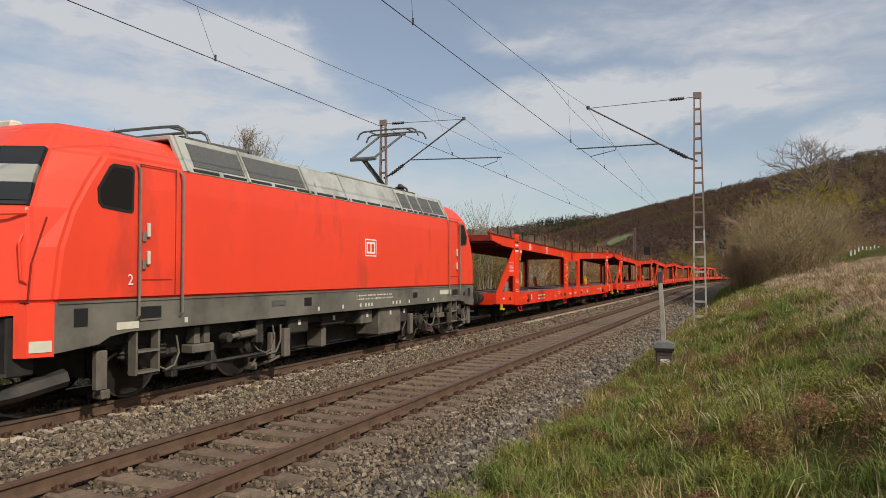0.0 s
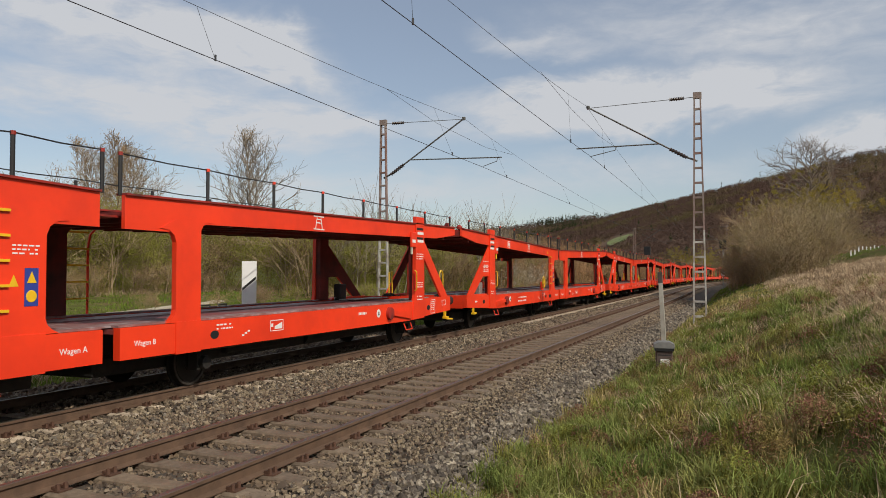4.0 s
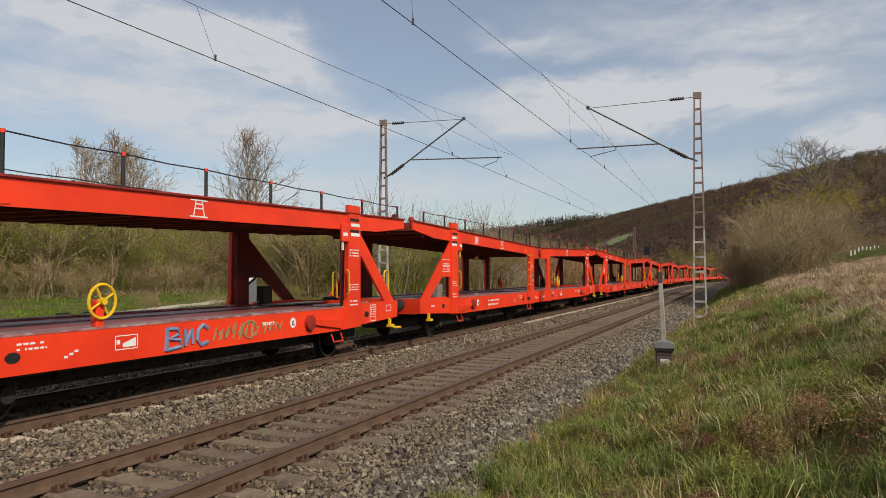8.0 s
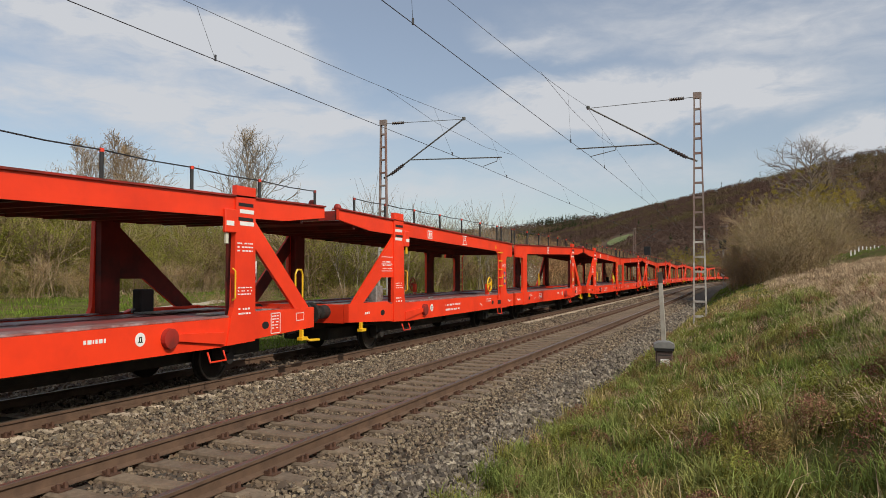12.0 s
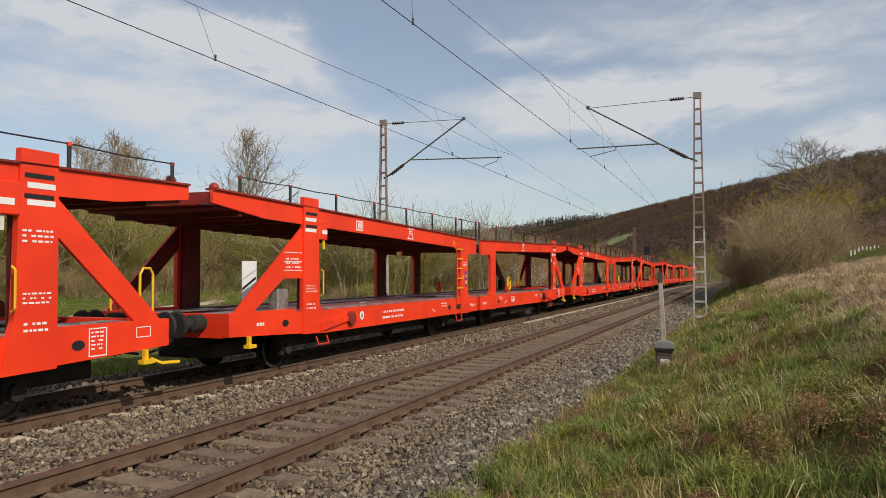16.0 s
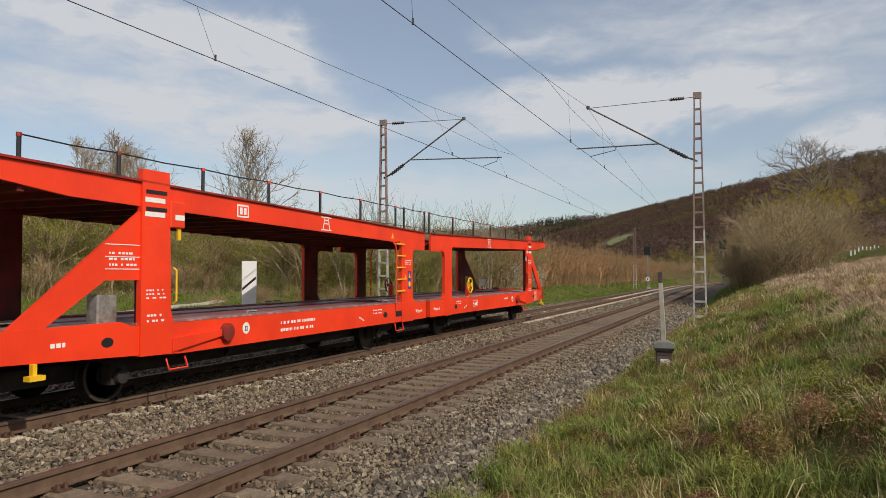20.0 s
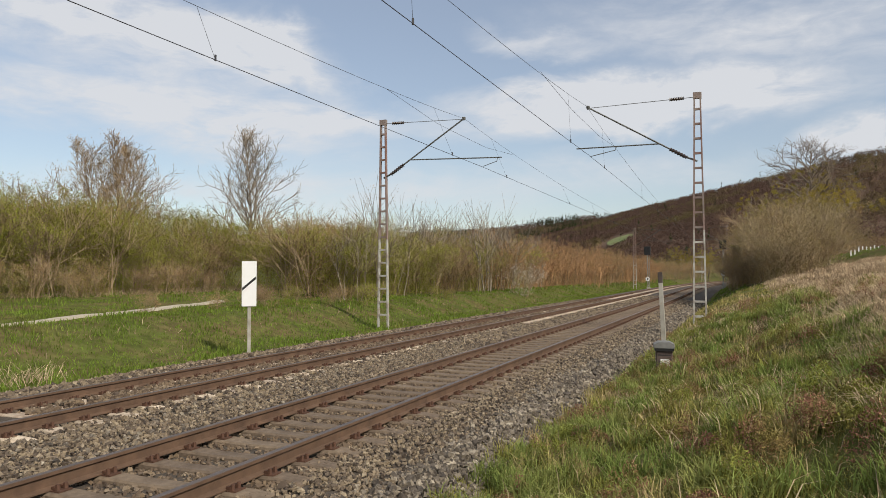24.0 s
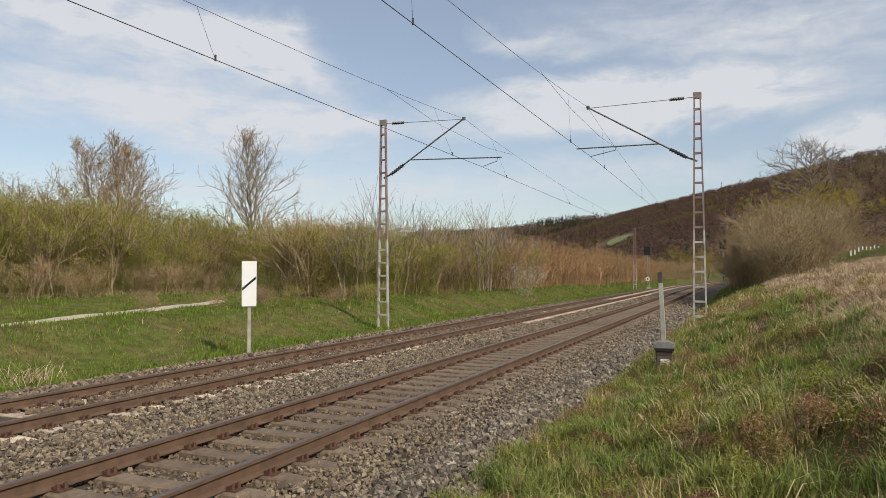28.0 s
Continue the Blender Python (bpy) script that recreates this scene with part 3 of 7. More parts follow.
def build_ballast():
    rng = np.random.default_rng(5)

    def scatter(l0, l1, s0, s1, per_m2, size0, size1, lift=0.0):
        n = int((l1 - l0) * (s1 - s0) * per_m2)
        l, s = rng.uniform(l0, l1, n), rng.uniform(s0, s1, n)
        th = np.interp(s, CS, CT)
        x, y = np.interp(s, CS, CX) + l * np.cos(th), np.interp(s, CS, CY) - l * np.sin(th)
        z = np.interp(l, BED_L, BED_Z) + 0.012 + lift + rng.uniform(-0.012, 0.022, n)
        return np.stack([x, y, z], 1), rng.uniform(size0, size1, n), l

    def merge(*sets):
        return np.concatenate([q[0] for q in sets]), np.concatenate([q[1] for q in sets])
    near = merge(scatter(0.98, 2.2, -10, 4.5, 120, 0.04, 0.075), scatter(0.98, 2.05, 4.5, 16, 520, 0.026, 0.056), scatter(0.98, 2.05, 16, 34, 240, 0.036, 0.070), scatter(0.98, 2.1, 34, 60, 60, 0.07, 0.12))
    stones("shoulder_ballast", rng, *near, STONE_G, "grey-brown broken ballast stones beside the rail")
    # fresher stones down the shoulder's slope
    pale = merge(scatter(2.0, 3.0, -10, 4.5, 150, 0.045, 0.09), scatter(1.75, 2.1, 4.5, 18, 110, 0.035, 0.065, 0.010), scatter(1.95, 3.0, 4.5, 16, 480, 0.034, 0.080), scatter(1.95, 3.0, 16, 34, 230, 0.042, 0.085), scatter(2.0, 3.0, 34, 60, 60, 0.07, 0.13), scatter(2.1, 2.9, 4.5, 18, 90, 0.05, 0.09, 0.016))
    stones("pale_ballast", rng, *pale, STONE_P, "pale grey broken ballast stones on the shoulder")
    mid = merge(scatter(-3.2, -0.85, -10, 4.0, 120, 0.04, 0.085), scatter(-2.85, -0.85, 4.0, 20, 400, 0.028, 0.060), scatter(-3.3, -2.85, 4.0, 30, 170, 0.04, 0.08), scatter(-2.85, -0.85, 20, 40, 110, 0.06, 0.10), scatter(-2.85, -0.85, 40, 70, 40, 0.08, 0.13))
    stones("middle_ballast", rng, *mid, STONE_G, "grey-brown ballast stones between two tracks")
    light = merge(scatter(-2.85, -0.95, 5.0, 22, 26, 0.03, 0.062, 0.014))
    stones("pale_ballast", rng, *light, STONE_P, "scattered pale ballast stones between two tracks")
    left = merge(scatter(-7.6, -5.0, 9, 30, 100, 0.05, 0.10), scatter(-7.6, -5.0, 30, 60, 40, 0.08, 0.13))
    stones("far_ballast", rng, *left, STONE_G, "grey ballast stones at the foot of a grass bank")
    # rusty stones between and close beside the rails
    bits = [scatter(-0.72, 0.72, -10, 5, 110, 0.04, 0.070, -0.012), scatter(-0.72, 0.72, 5, 22, 320, 0.026, 0.055, -0.010), scatter(-0.72, 0.72, 22, 45, 90, 0.04, 0.07, -0.014),
            scatter(0.80, 1.15, 4, 24, 300, 0.04, 0.075, 0.0), scatter(-1.1, -0.80, 4, 24, 300, 0.04, 0.075, 0.0),
            scatter(-5.2, -3.35, 8, 34, 190, 0.045, 0.085, 0.012), scatter(-5.2, -3.35, 34, 60, 40, 0.07, 0.11, 0.0)]
    stones("rusty_ballast", rng, *merge(*bits), STONE_B, "rust-brown ballast stones between the rails")


# the path on the left bank
def build_path():
    mid = [(-12.8, -40), (-12.8, 0), (-12.8, 13), (-13.1, 15), (-15.1, 24.5), (-15.6, 27)]
    pts = []
    for (a, b), (c, d) in zip(mid, mid[1:]):
        n = max(2, int(abs(d - b) / 0.5))
        pts += [(a + (c - a) * i / n, b + (d - b) * i / n) for i in range(n)]
    v, f = [], []
    for i, (l, y) in enumerate(pts):
        x0 = float(np.interp(y, CY, CX)) + l
        for k, o in enumerate((-0.20, -0.16, 0.0, 0.16, 0.20)):
            z = float(ground_z(x0 + o, y)) + (0.06 if k in (1, 2, 3) else -0.1)
            v.append((x0 + o, y, z))
        if i:
            for k in range(4):
                a = (i - 1) * 5 + k
                f.append((a, a + 1, a + 6, a + 5))
    ob = raw_object("path", v, f, PATH)
    tagged(ob, "pale gravel path along a grass bank", "path", kind="structure")


build_path()


def build_meadow():
    """A green clearing in the far woods."""
    v, f = [], []
    n, m = 10, 28
    for i in range(n + 1):
        for k in range(m):
            a, r = k * math.tau / m, i / n * (1 + 0.12 * math.sin(3 * k * math.tau / m))
            x, y = -110 + 13 * r * math.cos(a), 815 + 44 * r * math.sin(a)
            v.append((x, y, float(ground_z(x, y)) + 1.2))
    for i in range(n):
        for k in range(m):
            f.append((i * m + k, i * m + (k + 1) % m, (i + 1) * m + (k + 1) % m, (i + 1) * m + k))
    tagged(raw_object("meadow", v, f, MEADOW), "green meadow clearing on a wooded hillside", "meadow", kind="structure")


build_meadow()


# ---- masts, wires, signals, signs ----
def lattice_mast(x, y, height, base_z, arm, wire_z, label, arm_len, mess_z, foot_z, reach, wire_off, steady):
    """A tapered two-legged ladder mast with its cantilever; arm = +1 reaches to the right, -1 to the left."""
    m = empty("catenary_mast", label, "mast", "overhead line masts", m=pose(x, y, base_z))
    w0, w1 = 0.225, 0.100
    for sd in (-1, 1):
        bm = bmesh.new()
        lo, hi = sd * w0, sd * w1
        cut = height * 0.42
        wc = w0 + (w1 - w0) * 0.42
        prism(bm, [(lo - 0.028, -0.6), (lo + 0.028, -0.6), (sd * wc + 0.027, cut), (sd * wc - 0.027, cut)], -0.07, 0.07, "y")
        part("lower_leg", bm, MAST_LO, m, "pale grey galvanised leg")
        bm = bmesh.new()
        prism(bm, [(sd * wc - 0.027, cut), (sd * wc + 0.027, cut), (hi + 0.025, height), (hi - 0.025, height)], -0.07, 0.07, "y")
        part("upper_leg", bm, MAST, m, "rust-brown painted leg")
    n = 15
    for i in range(n):
        z = 0.5 + i * (height - 0.55) / n
        w = w0 + (w1 - w0) * z / height
        part("rung", B(-w - 0.02, w + 0.02, -0.06, 0.06, z - 0.035, z + 0.035), MAST if z > height * 0.42 else MAST_LO, m)
    part("head_plate", B(-w1 - 0.045, w1 + 0.045, -0.075, 0.075, height - 0.2, height + 0.02), MAST, m)
    part("foundation", B(-0.45, 0.45, -0.4, 0.4, -1.0, -0.22, 0.03), CONCRETE, m)
    # cantilever
    top = Vector((arm * arm_len, 0, mess_z - base_z))
    foot = Vector((arm * 0.16, 0, foot_z - base_z))
    d = top - foot
    part("bracket_tube", T([foot + d * 0.21, top + d * 0.02], 0.030), PANTO, m, "slanting steel tube")
    prof = []
    for i in range(13):
        prof.append((i / 12, 0.045 if i % 2 else 0.080))
    rings = bmesh.new()
    lathe(rings, [(a * 0.66, r) for a, r in prof], 10, "x")
    bmesh.ops.transform(rings, matrix=Matrix.Translation(foot + d * 0.06) @ d.to_track_quat("X", "Z").to_matrix().to_4x4(), verts=rings.verts[:])
    part("insulator", rings, PORC, m, "dark ribbed insulator")
    part("foot_fitting", T([foot - Vector((arm * 0.14, 0, 0.02)), foot + d * 0.07], 0.035), PANTO, m)
    tie0 = Vector((arm * 0.12, 0, height - 0.14))
    tie1 = top + Vector((0, 0, -0.02))
    e = tie1 - tie0
    rings = bmesh.new()
    lathe(rings, [(a * 0.50, r * 0.85) for a, r in prof], 10, "x")
    bmesh.ops.transform(rings, matrix=Matrix.Translation(tie0 + e * 0.09) @ e.to_track_quat("X", "Z").to_matrix().to_4x4(), verts=rings.verts[:])
    part("insulator", rings, PORC, m, "dark ribbed insulator")
    part("top_tie", T([tie0, tie1], 0.012, 5), PANTO, m)
    part("tip_clamp", B(top.x - 0.06, top.x + 0.06, -0.05, 0.05, top.z - 0.06, top.z + 0.07, 0.01), PANTO, m)
    reg0 = foot + d * 0.31
    reg1 = Vector((top.x + arm * reach, 0, wire_z + 0.34 - base_z))
    part("registration_tube", T([reg0, reg1], 0.024), PANTO, m)
    # the steady arm hangs under the tube and ends at the contact wire
    wx = arm * wire_off
    part("steady_arm", T([(wx + steady, 0, wire_z + 0.33 - base_z), (wx + steady * 0.95, 0, wire_z + 0.20 - base_z), (wx, 0, wire_z + 0.02 - base_z)], 0.015, 5), PANTO, m)
    return m


FAR_WIRE, NEAR_WIRE = 6.08, 6.26
FAR_MESS, NEAR_MESS = 8.07, 8.14
SUPPORTS = [-54.0, 28.0, 110.0, 192.0, 274.0]


def wires(side, wz, mz, zig, swing, sag, name, label):
    """Contact wire, messenger and droppers over one track."""
    th = empty(name, label, "overhead wire", "overhead wires")
    for a, b, z0 in zip(SUPPORTS, SUPPORTS[1:], (1, -1, 1, -1)):
        n = 28
        con, mes = [], []
        for i in range(n + 1):
            t = i / n
            s = a + (b - a) * t
            u = z0 * (1 - 2 * t)
            con.append(on_line(s, side + zig * u, wz - 0.10 * 4 * t * (1 - t))[0])
            mes.append(on_line(s, side + swing * u, mz - sag * (4 * t * (1 - t)) ** 0.9)[0])
        part("contact_wire", T(con, 0.0085, 5), WIRE, th)
        part("messenger_wire", T(mes, 0.0062, 5), WIRE, th)
        for off in (3.3, 16.2, 25.0, 33.0, 41.0, 49.0, 57.0, 65.8, 78.7):
            if a + off < -8 or a + off > 150:
                continue
            t = off / (b - a)
            u = z0 * (1 - 2 * t)
            lo = on_line(a + off, side + zig * u, wz - 0.10 * 4 * t * (1 - t))[0]
            hi = on_line(a + off, side + swing * u, mz - sag * (4 * t * (1 - t)) ** 0.9)[0]
            part("dropper", T([lo, hi], 0.004, 4), WIRE, th)
            part("clamp", T([lo + Vector((0, 0, -0.02)), lo + Vector((0, 0, 0.10))], 0.022, 5), WIRE, th)
    for s0 in (28.0, 110.0):
        i = SUPPORTS.index(s0)
        o = side + swing * (1, -1, 1, -1)[i]
        pts = [on_line(s0 + t * 7.0, o, (mz - sag * 0.31) * abs(t) + (wz + 1.05) * (1 - abs(t)))[0] for t in (-1, -0.4, 0.4, 1)]
        part("stitch_wire", T(pts, 0.006, 4), WIRE, th)


def build_overhead():
    for s, lz in ((28.0, -0.35), (110.0, -0.2), (192.0, -0.2)):
        p, th = on_line(s, FAR - 4.40)
        lattice_mast(p.x, p.y, 8.62, lz, 1, FAR_WIRE, "rusty ladder-type overhead line mast on a grass bank", 3.58, FAR_MESS, 5.86, 1.58, 4.37, 0.62)
        p, th = on_line(s + 0.3, 3.90)
        lattice_mast(p.x, p.y, 8.55, lz + 0.15, -1, NEAR_WIRE, "rusty ladder-type overhead line mast in rough grass", 3.93, NEAR_MESS, 5.90, 0.46, 3.84, 0.95)
    wires(FAR, FAR_WIRE, FAR_MESS, 0.03, 0.80, 1.40, "overhead_wire", "dark contact and messenger wires over the far track")
    wires(0.0, NEAR_WIRE, NEAR_MESS, -0.06, 0.03, 1.46, "overhead_wire", "dark contact and messenger wires over the near track")


build_overhead()


def sign_board():
    """White board with a black slanting bar on a pale post."""
    sgn = empty("trackside_sign", "white board with a black diagonal bar on a pale post", "sign", m=pose(-7.42, 17.5, -0.42, rz=30))
    part("post", B(-0.045, 0.045, -0.035, 0.035, -0.3, 1.5, 0.006), CONCRETE, sgn, "pale grey post")
    part("board", B(-0.20, 0.20, -0.075, -0.05, 1.36, 2.62, 0.006), SIGNWHITE, sgn)
    bm = bmesh.new()
    prism(bm, [(-0.185, 1.80), (-0.185, 1.88), (0.185, 2.20), (0.185, 2.12)], -0.082, -0.0775, "y")
    part("diagonal_bar", bm, BLACK, sgn, "black diagonal bar")


sign_board()


def marker_post():
    p = empty("concrete_post", "slender weathered concrete post beside the track", "post", m=pose(3.77, 17.4, -0.35, ry=-2.6))
    bm = bmesh.new()
    prism(bm, [(-0.052, -0.4), (0.052, -0.4), (0.042, 1.98), (-0.042, 1.98)], -0.055, 0.055, "y")
    part("shaft", bm, CONCRETE, p)
    part("cap", B(-0.048, 0.048, -0.058, 0.058, 1.98, 2.22, 0.008), BOXBROWN, p, "rust-stained top")
    b = empty("track_side_box", "brown steel connection box with a grey lid", "junction box", m=pose(3.84, 16.2, -0.20, rz=8))
    part("body", B(-0.165, 0.165, -0.17, 0.17, -0.5, 0.50, 0.015), BOXBROWN, b)
    bm = bmesh.new()
    prism(bm, [(-0.205, 0.50), (0.205, 0.50), (0.20, 0.58), (0.11, 0.625), (-0.11, 0.625), (-0.20, 0.58)], -0.22, 0.22, "y")
    part("lid", bm, BOXLID, b, "weathered grey lid")
    part("lip", B(-0.19, 0.19, -0.205, 0.205, 0.44, 0.498), BLACK, b)
    part("label_plate", B(-0.085, 0.10, -0.20, -0.172, 0.06, 0.27, 0.004), SIGNWHITE, b, "pale grey plate")
    part("plate_mark", B(0.0, 0.04, -0.204, -0.2015, 0.13, 0.18), BLACK, b)
    part("slot", B(-0.13, 0.13, -0.177, -0.1715, 0.35, 0.37), BLACK, b)


marker_post()


def signal(s, side, h, label, head_dx=0.0):
    p, th = on_line(s, side)
    z = float(ground_z(p.x, p.y))
    g = empty("railway_signal", label, "signal", "line signals", m=pose(p.x, p.y, z))
    part("post", T([(0, 0, -0.3), (0, 0, h)], 0.08, 8), GALV, g, "grey steel post")
    part("signal_head", B(head_dx - 0.42, head_dx + 0.42, -0.28, 0.1, h - 0.1, h + 1.05, 0.05), BLACK, g, "black signal head")
    bm = bmesh.new()
    for dx in (-0.2, 0.2):
        lathe_pts = [(head_dx + dx, -0.28, h + 0.7), (head_dx + dx, -0.45, h + 0.7)]
        tube(bm, lathe_pts, 0.12, 8)
    part("lamp_hood", bm, BLACK, g)
    part("platform", B(-0.5, 0.6, -0.3, 0.4, h - 1.2, h - 1.14), GALV, g)
    part("ladder", B(0.18, 0.24, 0.1, 0.14, 0.2, h - 0.3), GALV, g)
    bm = bmesh.new()
    lathe(bm, [(-0.06, 0.29), (-0.03, 0.29)], 8, "y")
    bmesh.ops.translate(bm, verts=bm.verts[:], vec=(0, -0.06, h * 0.36))
    part("round_plate", bm, SIGNWHITE, g, "white plate")
    part("plate_mark", B(-0.10, 0.10, -0.135, -0.1215, h * 0.36 - 0.11, h * 0.36 + 0.11), BLACK, g)
    part("cabinet", B(-0.15, 0.35, -0.2, 0.2, -0.1, 0.75, 0.02), CONCRETE, g, "small pale cabinet at the foot")


signal(104, -6.1, 5.2, "dark two-lamp main signal on a grey post beside the line")
signal(102, 3.5, 5.2, "dark two-lamp main signal in the shade of bushes")


def guard_posts():
    """Short white posts along a lane on the higher ground."""
    first = None
    for i in range(8):
        y = 88.0 + i * 3.0
        x = 5.245 + y * (0.128 + i * 0.0041)
        z = float(ground_z(x, y))
        if first is None:
            first = empty("guard_post", "short white post in grass along a lane", "post", "white lane posts", m=pose(x, y, z))
            part("shaft", B(-0.065, 0.065, -0.06, 0.06, -0.2, 0.62, 0.02), SIGNWHITE, first)
        else:
            copy_thing(first, Matrix.Identity(4)).matrix_basis = pose(x, y, z + 0.05 * math.sin(i * 2.3), ry=2 * math.sin(i * 3.1))


guard_posts()


# ---- the train ----
# Local axes of a vehicle: y along the line (its tail is +y), x to the right, z up from the rail top.
def text_part(name, words, size, m, material, parent, label=""):
    c = bpy.data.curves.new(name, "FONT")
    c.body, c.size, c.extrude, c.align_x, c.align_y, c.resolution_u = words, size, 0.002, "CENTER", "CENTER", 2
    tmp = bpy.data.objects.new(name, c)
    scene.collection.objects.link(tmp)
    me = bpy.data.meshes.new_from_object(tmp.evaluated_get(bpy.context.evaluated_depsgraph_get()))
    bpy.data.objects.remove(tmp)
    me.transform(m)
    me.materials.clear()
    me.materials.append(material)
    ob = new(name, me)
    ob.parent = parent
    return tagged(ob, label)


def on_side(x, y, z, sx=1):
    """Pose of flat lettering on a vehicle's side."""
    return Matrix.Translation((x, y, z)) @ (Matrix.Rotation(math.pi / 2, 4, "Z") if sx > 0 else Matrix.Rotation(-math.pi / 2, 4, "Z")) @ Matrix.Rotation(math.pi / 2, 4, "X")


def bars(rng, x, y0, y1, z, rows, h, sx=1):
    """Plain bars in the place of lettering too small to read."""
    bm = bmesh.new()
    for r in range(rows):
        y = y0
        while y < y1 - 0.02:
            w = rng.uniform(0.02, 0.075)
            box(bm, x, x + sx * 0.003, y, min(y + w, y1), z - r * h * 1.6, z - r * h * 1.6 + h * 0.62)
            y += w + rng.choice((0.022, 0.022, 0.07))
    return bm


def wheelset(parent, y, r, name="wheelset", z=None):
    ws = new(name)
    ws.parent = parent
    ws.matrix_basis = pose(0, y, r)
    for sx in (-1, 1):
        bm = bmesh.new()
        lathe(bm, [(sx * 0.68, r + 0.028), (sx * 0.705, r + 0.028), (sx * 0.715, r), (sx * 0.815, r - 0.006), (sx * 0.82, r - 0.06), (sx * 0.79, r - 0.075), (sx * 0.775, r * 0.45), (sx * 0.83, r * 0.34), (sx * 0.835, 0.02)], 24, "x")
        part("wheel", bm, WHEEL, ws)
        bm = bmesh.new()
        lathe(bm, [(sx * 0.806, r - 0.004), (sx * 0.822, r - 0.008), (sx * 0.824, r - 0.040), (sx * 0.806, r - 0.046)], 24, "x")
        part("rim", bm, TREAD, ws, "bright worn wheel rim")
    part("axle", T([(-0.7, 0, 0), (0.7, 0, 0)], 0.085, 10), WHEEL, ws)
    return ws


def shade_inside(ob, sx):
    """Shade is put into the colour of the faces turned to the deck."""
    ob.data.materials.append(SHADE_RED)
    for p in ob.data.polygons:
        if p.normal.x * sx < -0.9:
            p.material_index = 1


def buffer_pair(parent, y, d, z=1.03):
    for sx in (-1, 1):
        bm = bmesh.new()
        lathe(bm, [(0, 0.15), (d * 0.26, 0.15), (d * 0.28, 0.10), (d * 0.55, 0.10), (d * 0.555, 0.22), (d * 0.60, 0.235), (d * 0.62, 0.20), (d * 0.63, 0.02)], 14, "y")
        bmesh.ops.translate(bm, verts=bm.verts[:], vec=(sx * 0.875, y, z))
        part("buffer", bm, UNDER, parent, "dirty black buffer")


# --- car-carrying wagon: two short-coupled halves with an upper deck ---
HALF = 12.82
RAIL_Z = 3.55      # the safety cable runs level above the rising beam


def beam_top(v):
    return 2.965 + 0.0215 * min(abs(v), 13.2)


def beam_bot(v):
    """The beam is deep over the middle bay and slimmer outwards, drawn in at its tip."""
    a = abs(v)
    if a < 1.71:
        return 2.50
    return beam_top(a) - 0.35 + max(0, a - 11.8) * 0.09


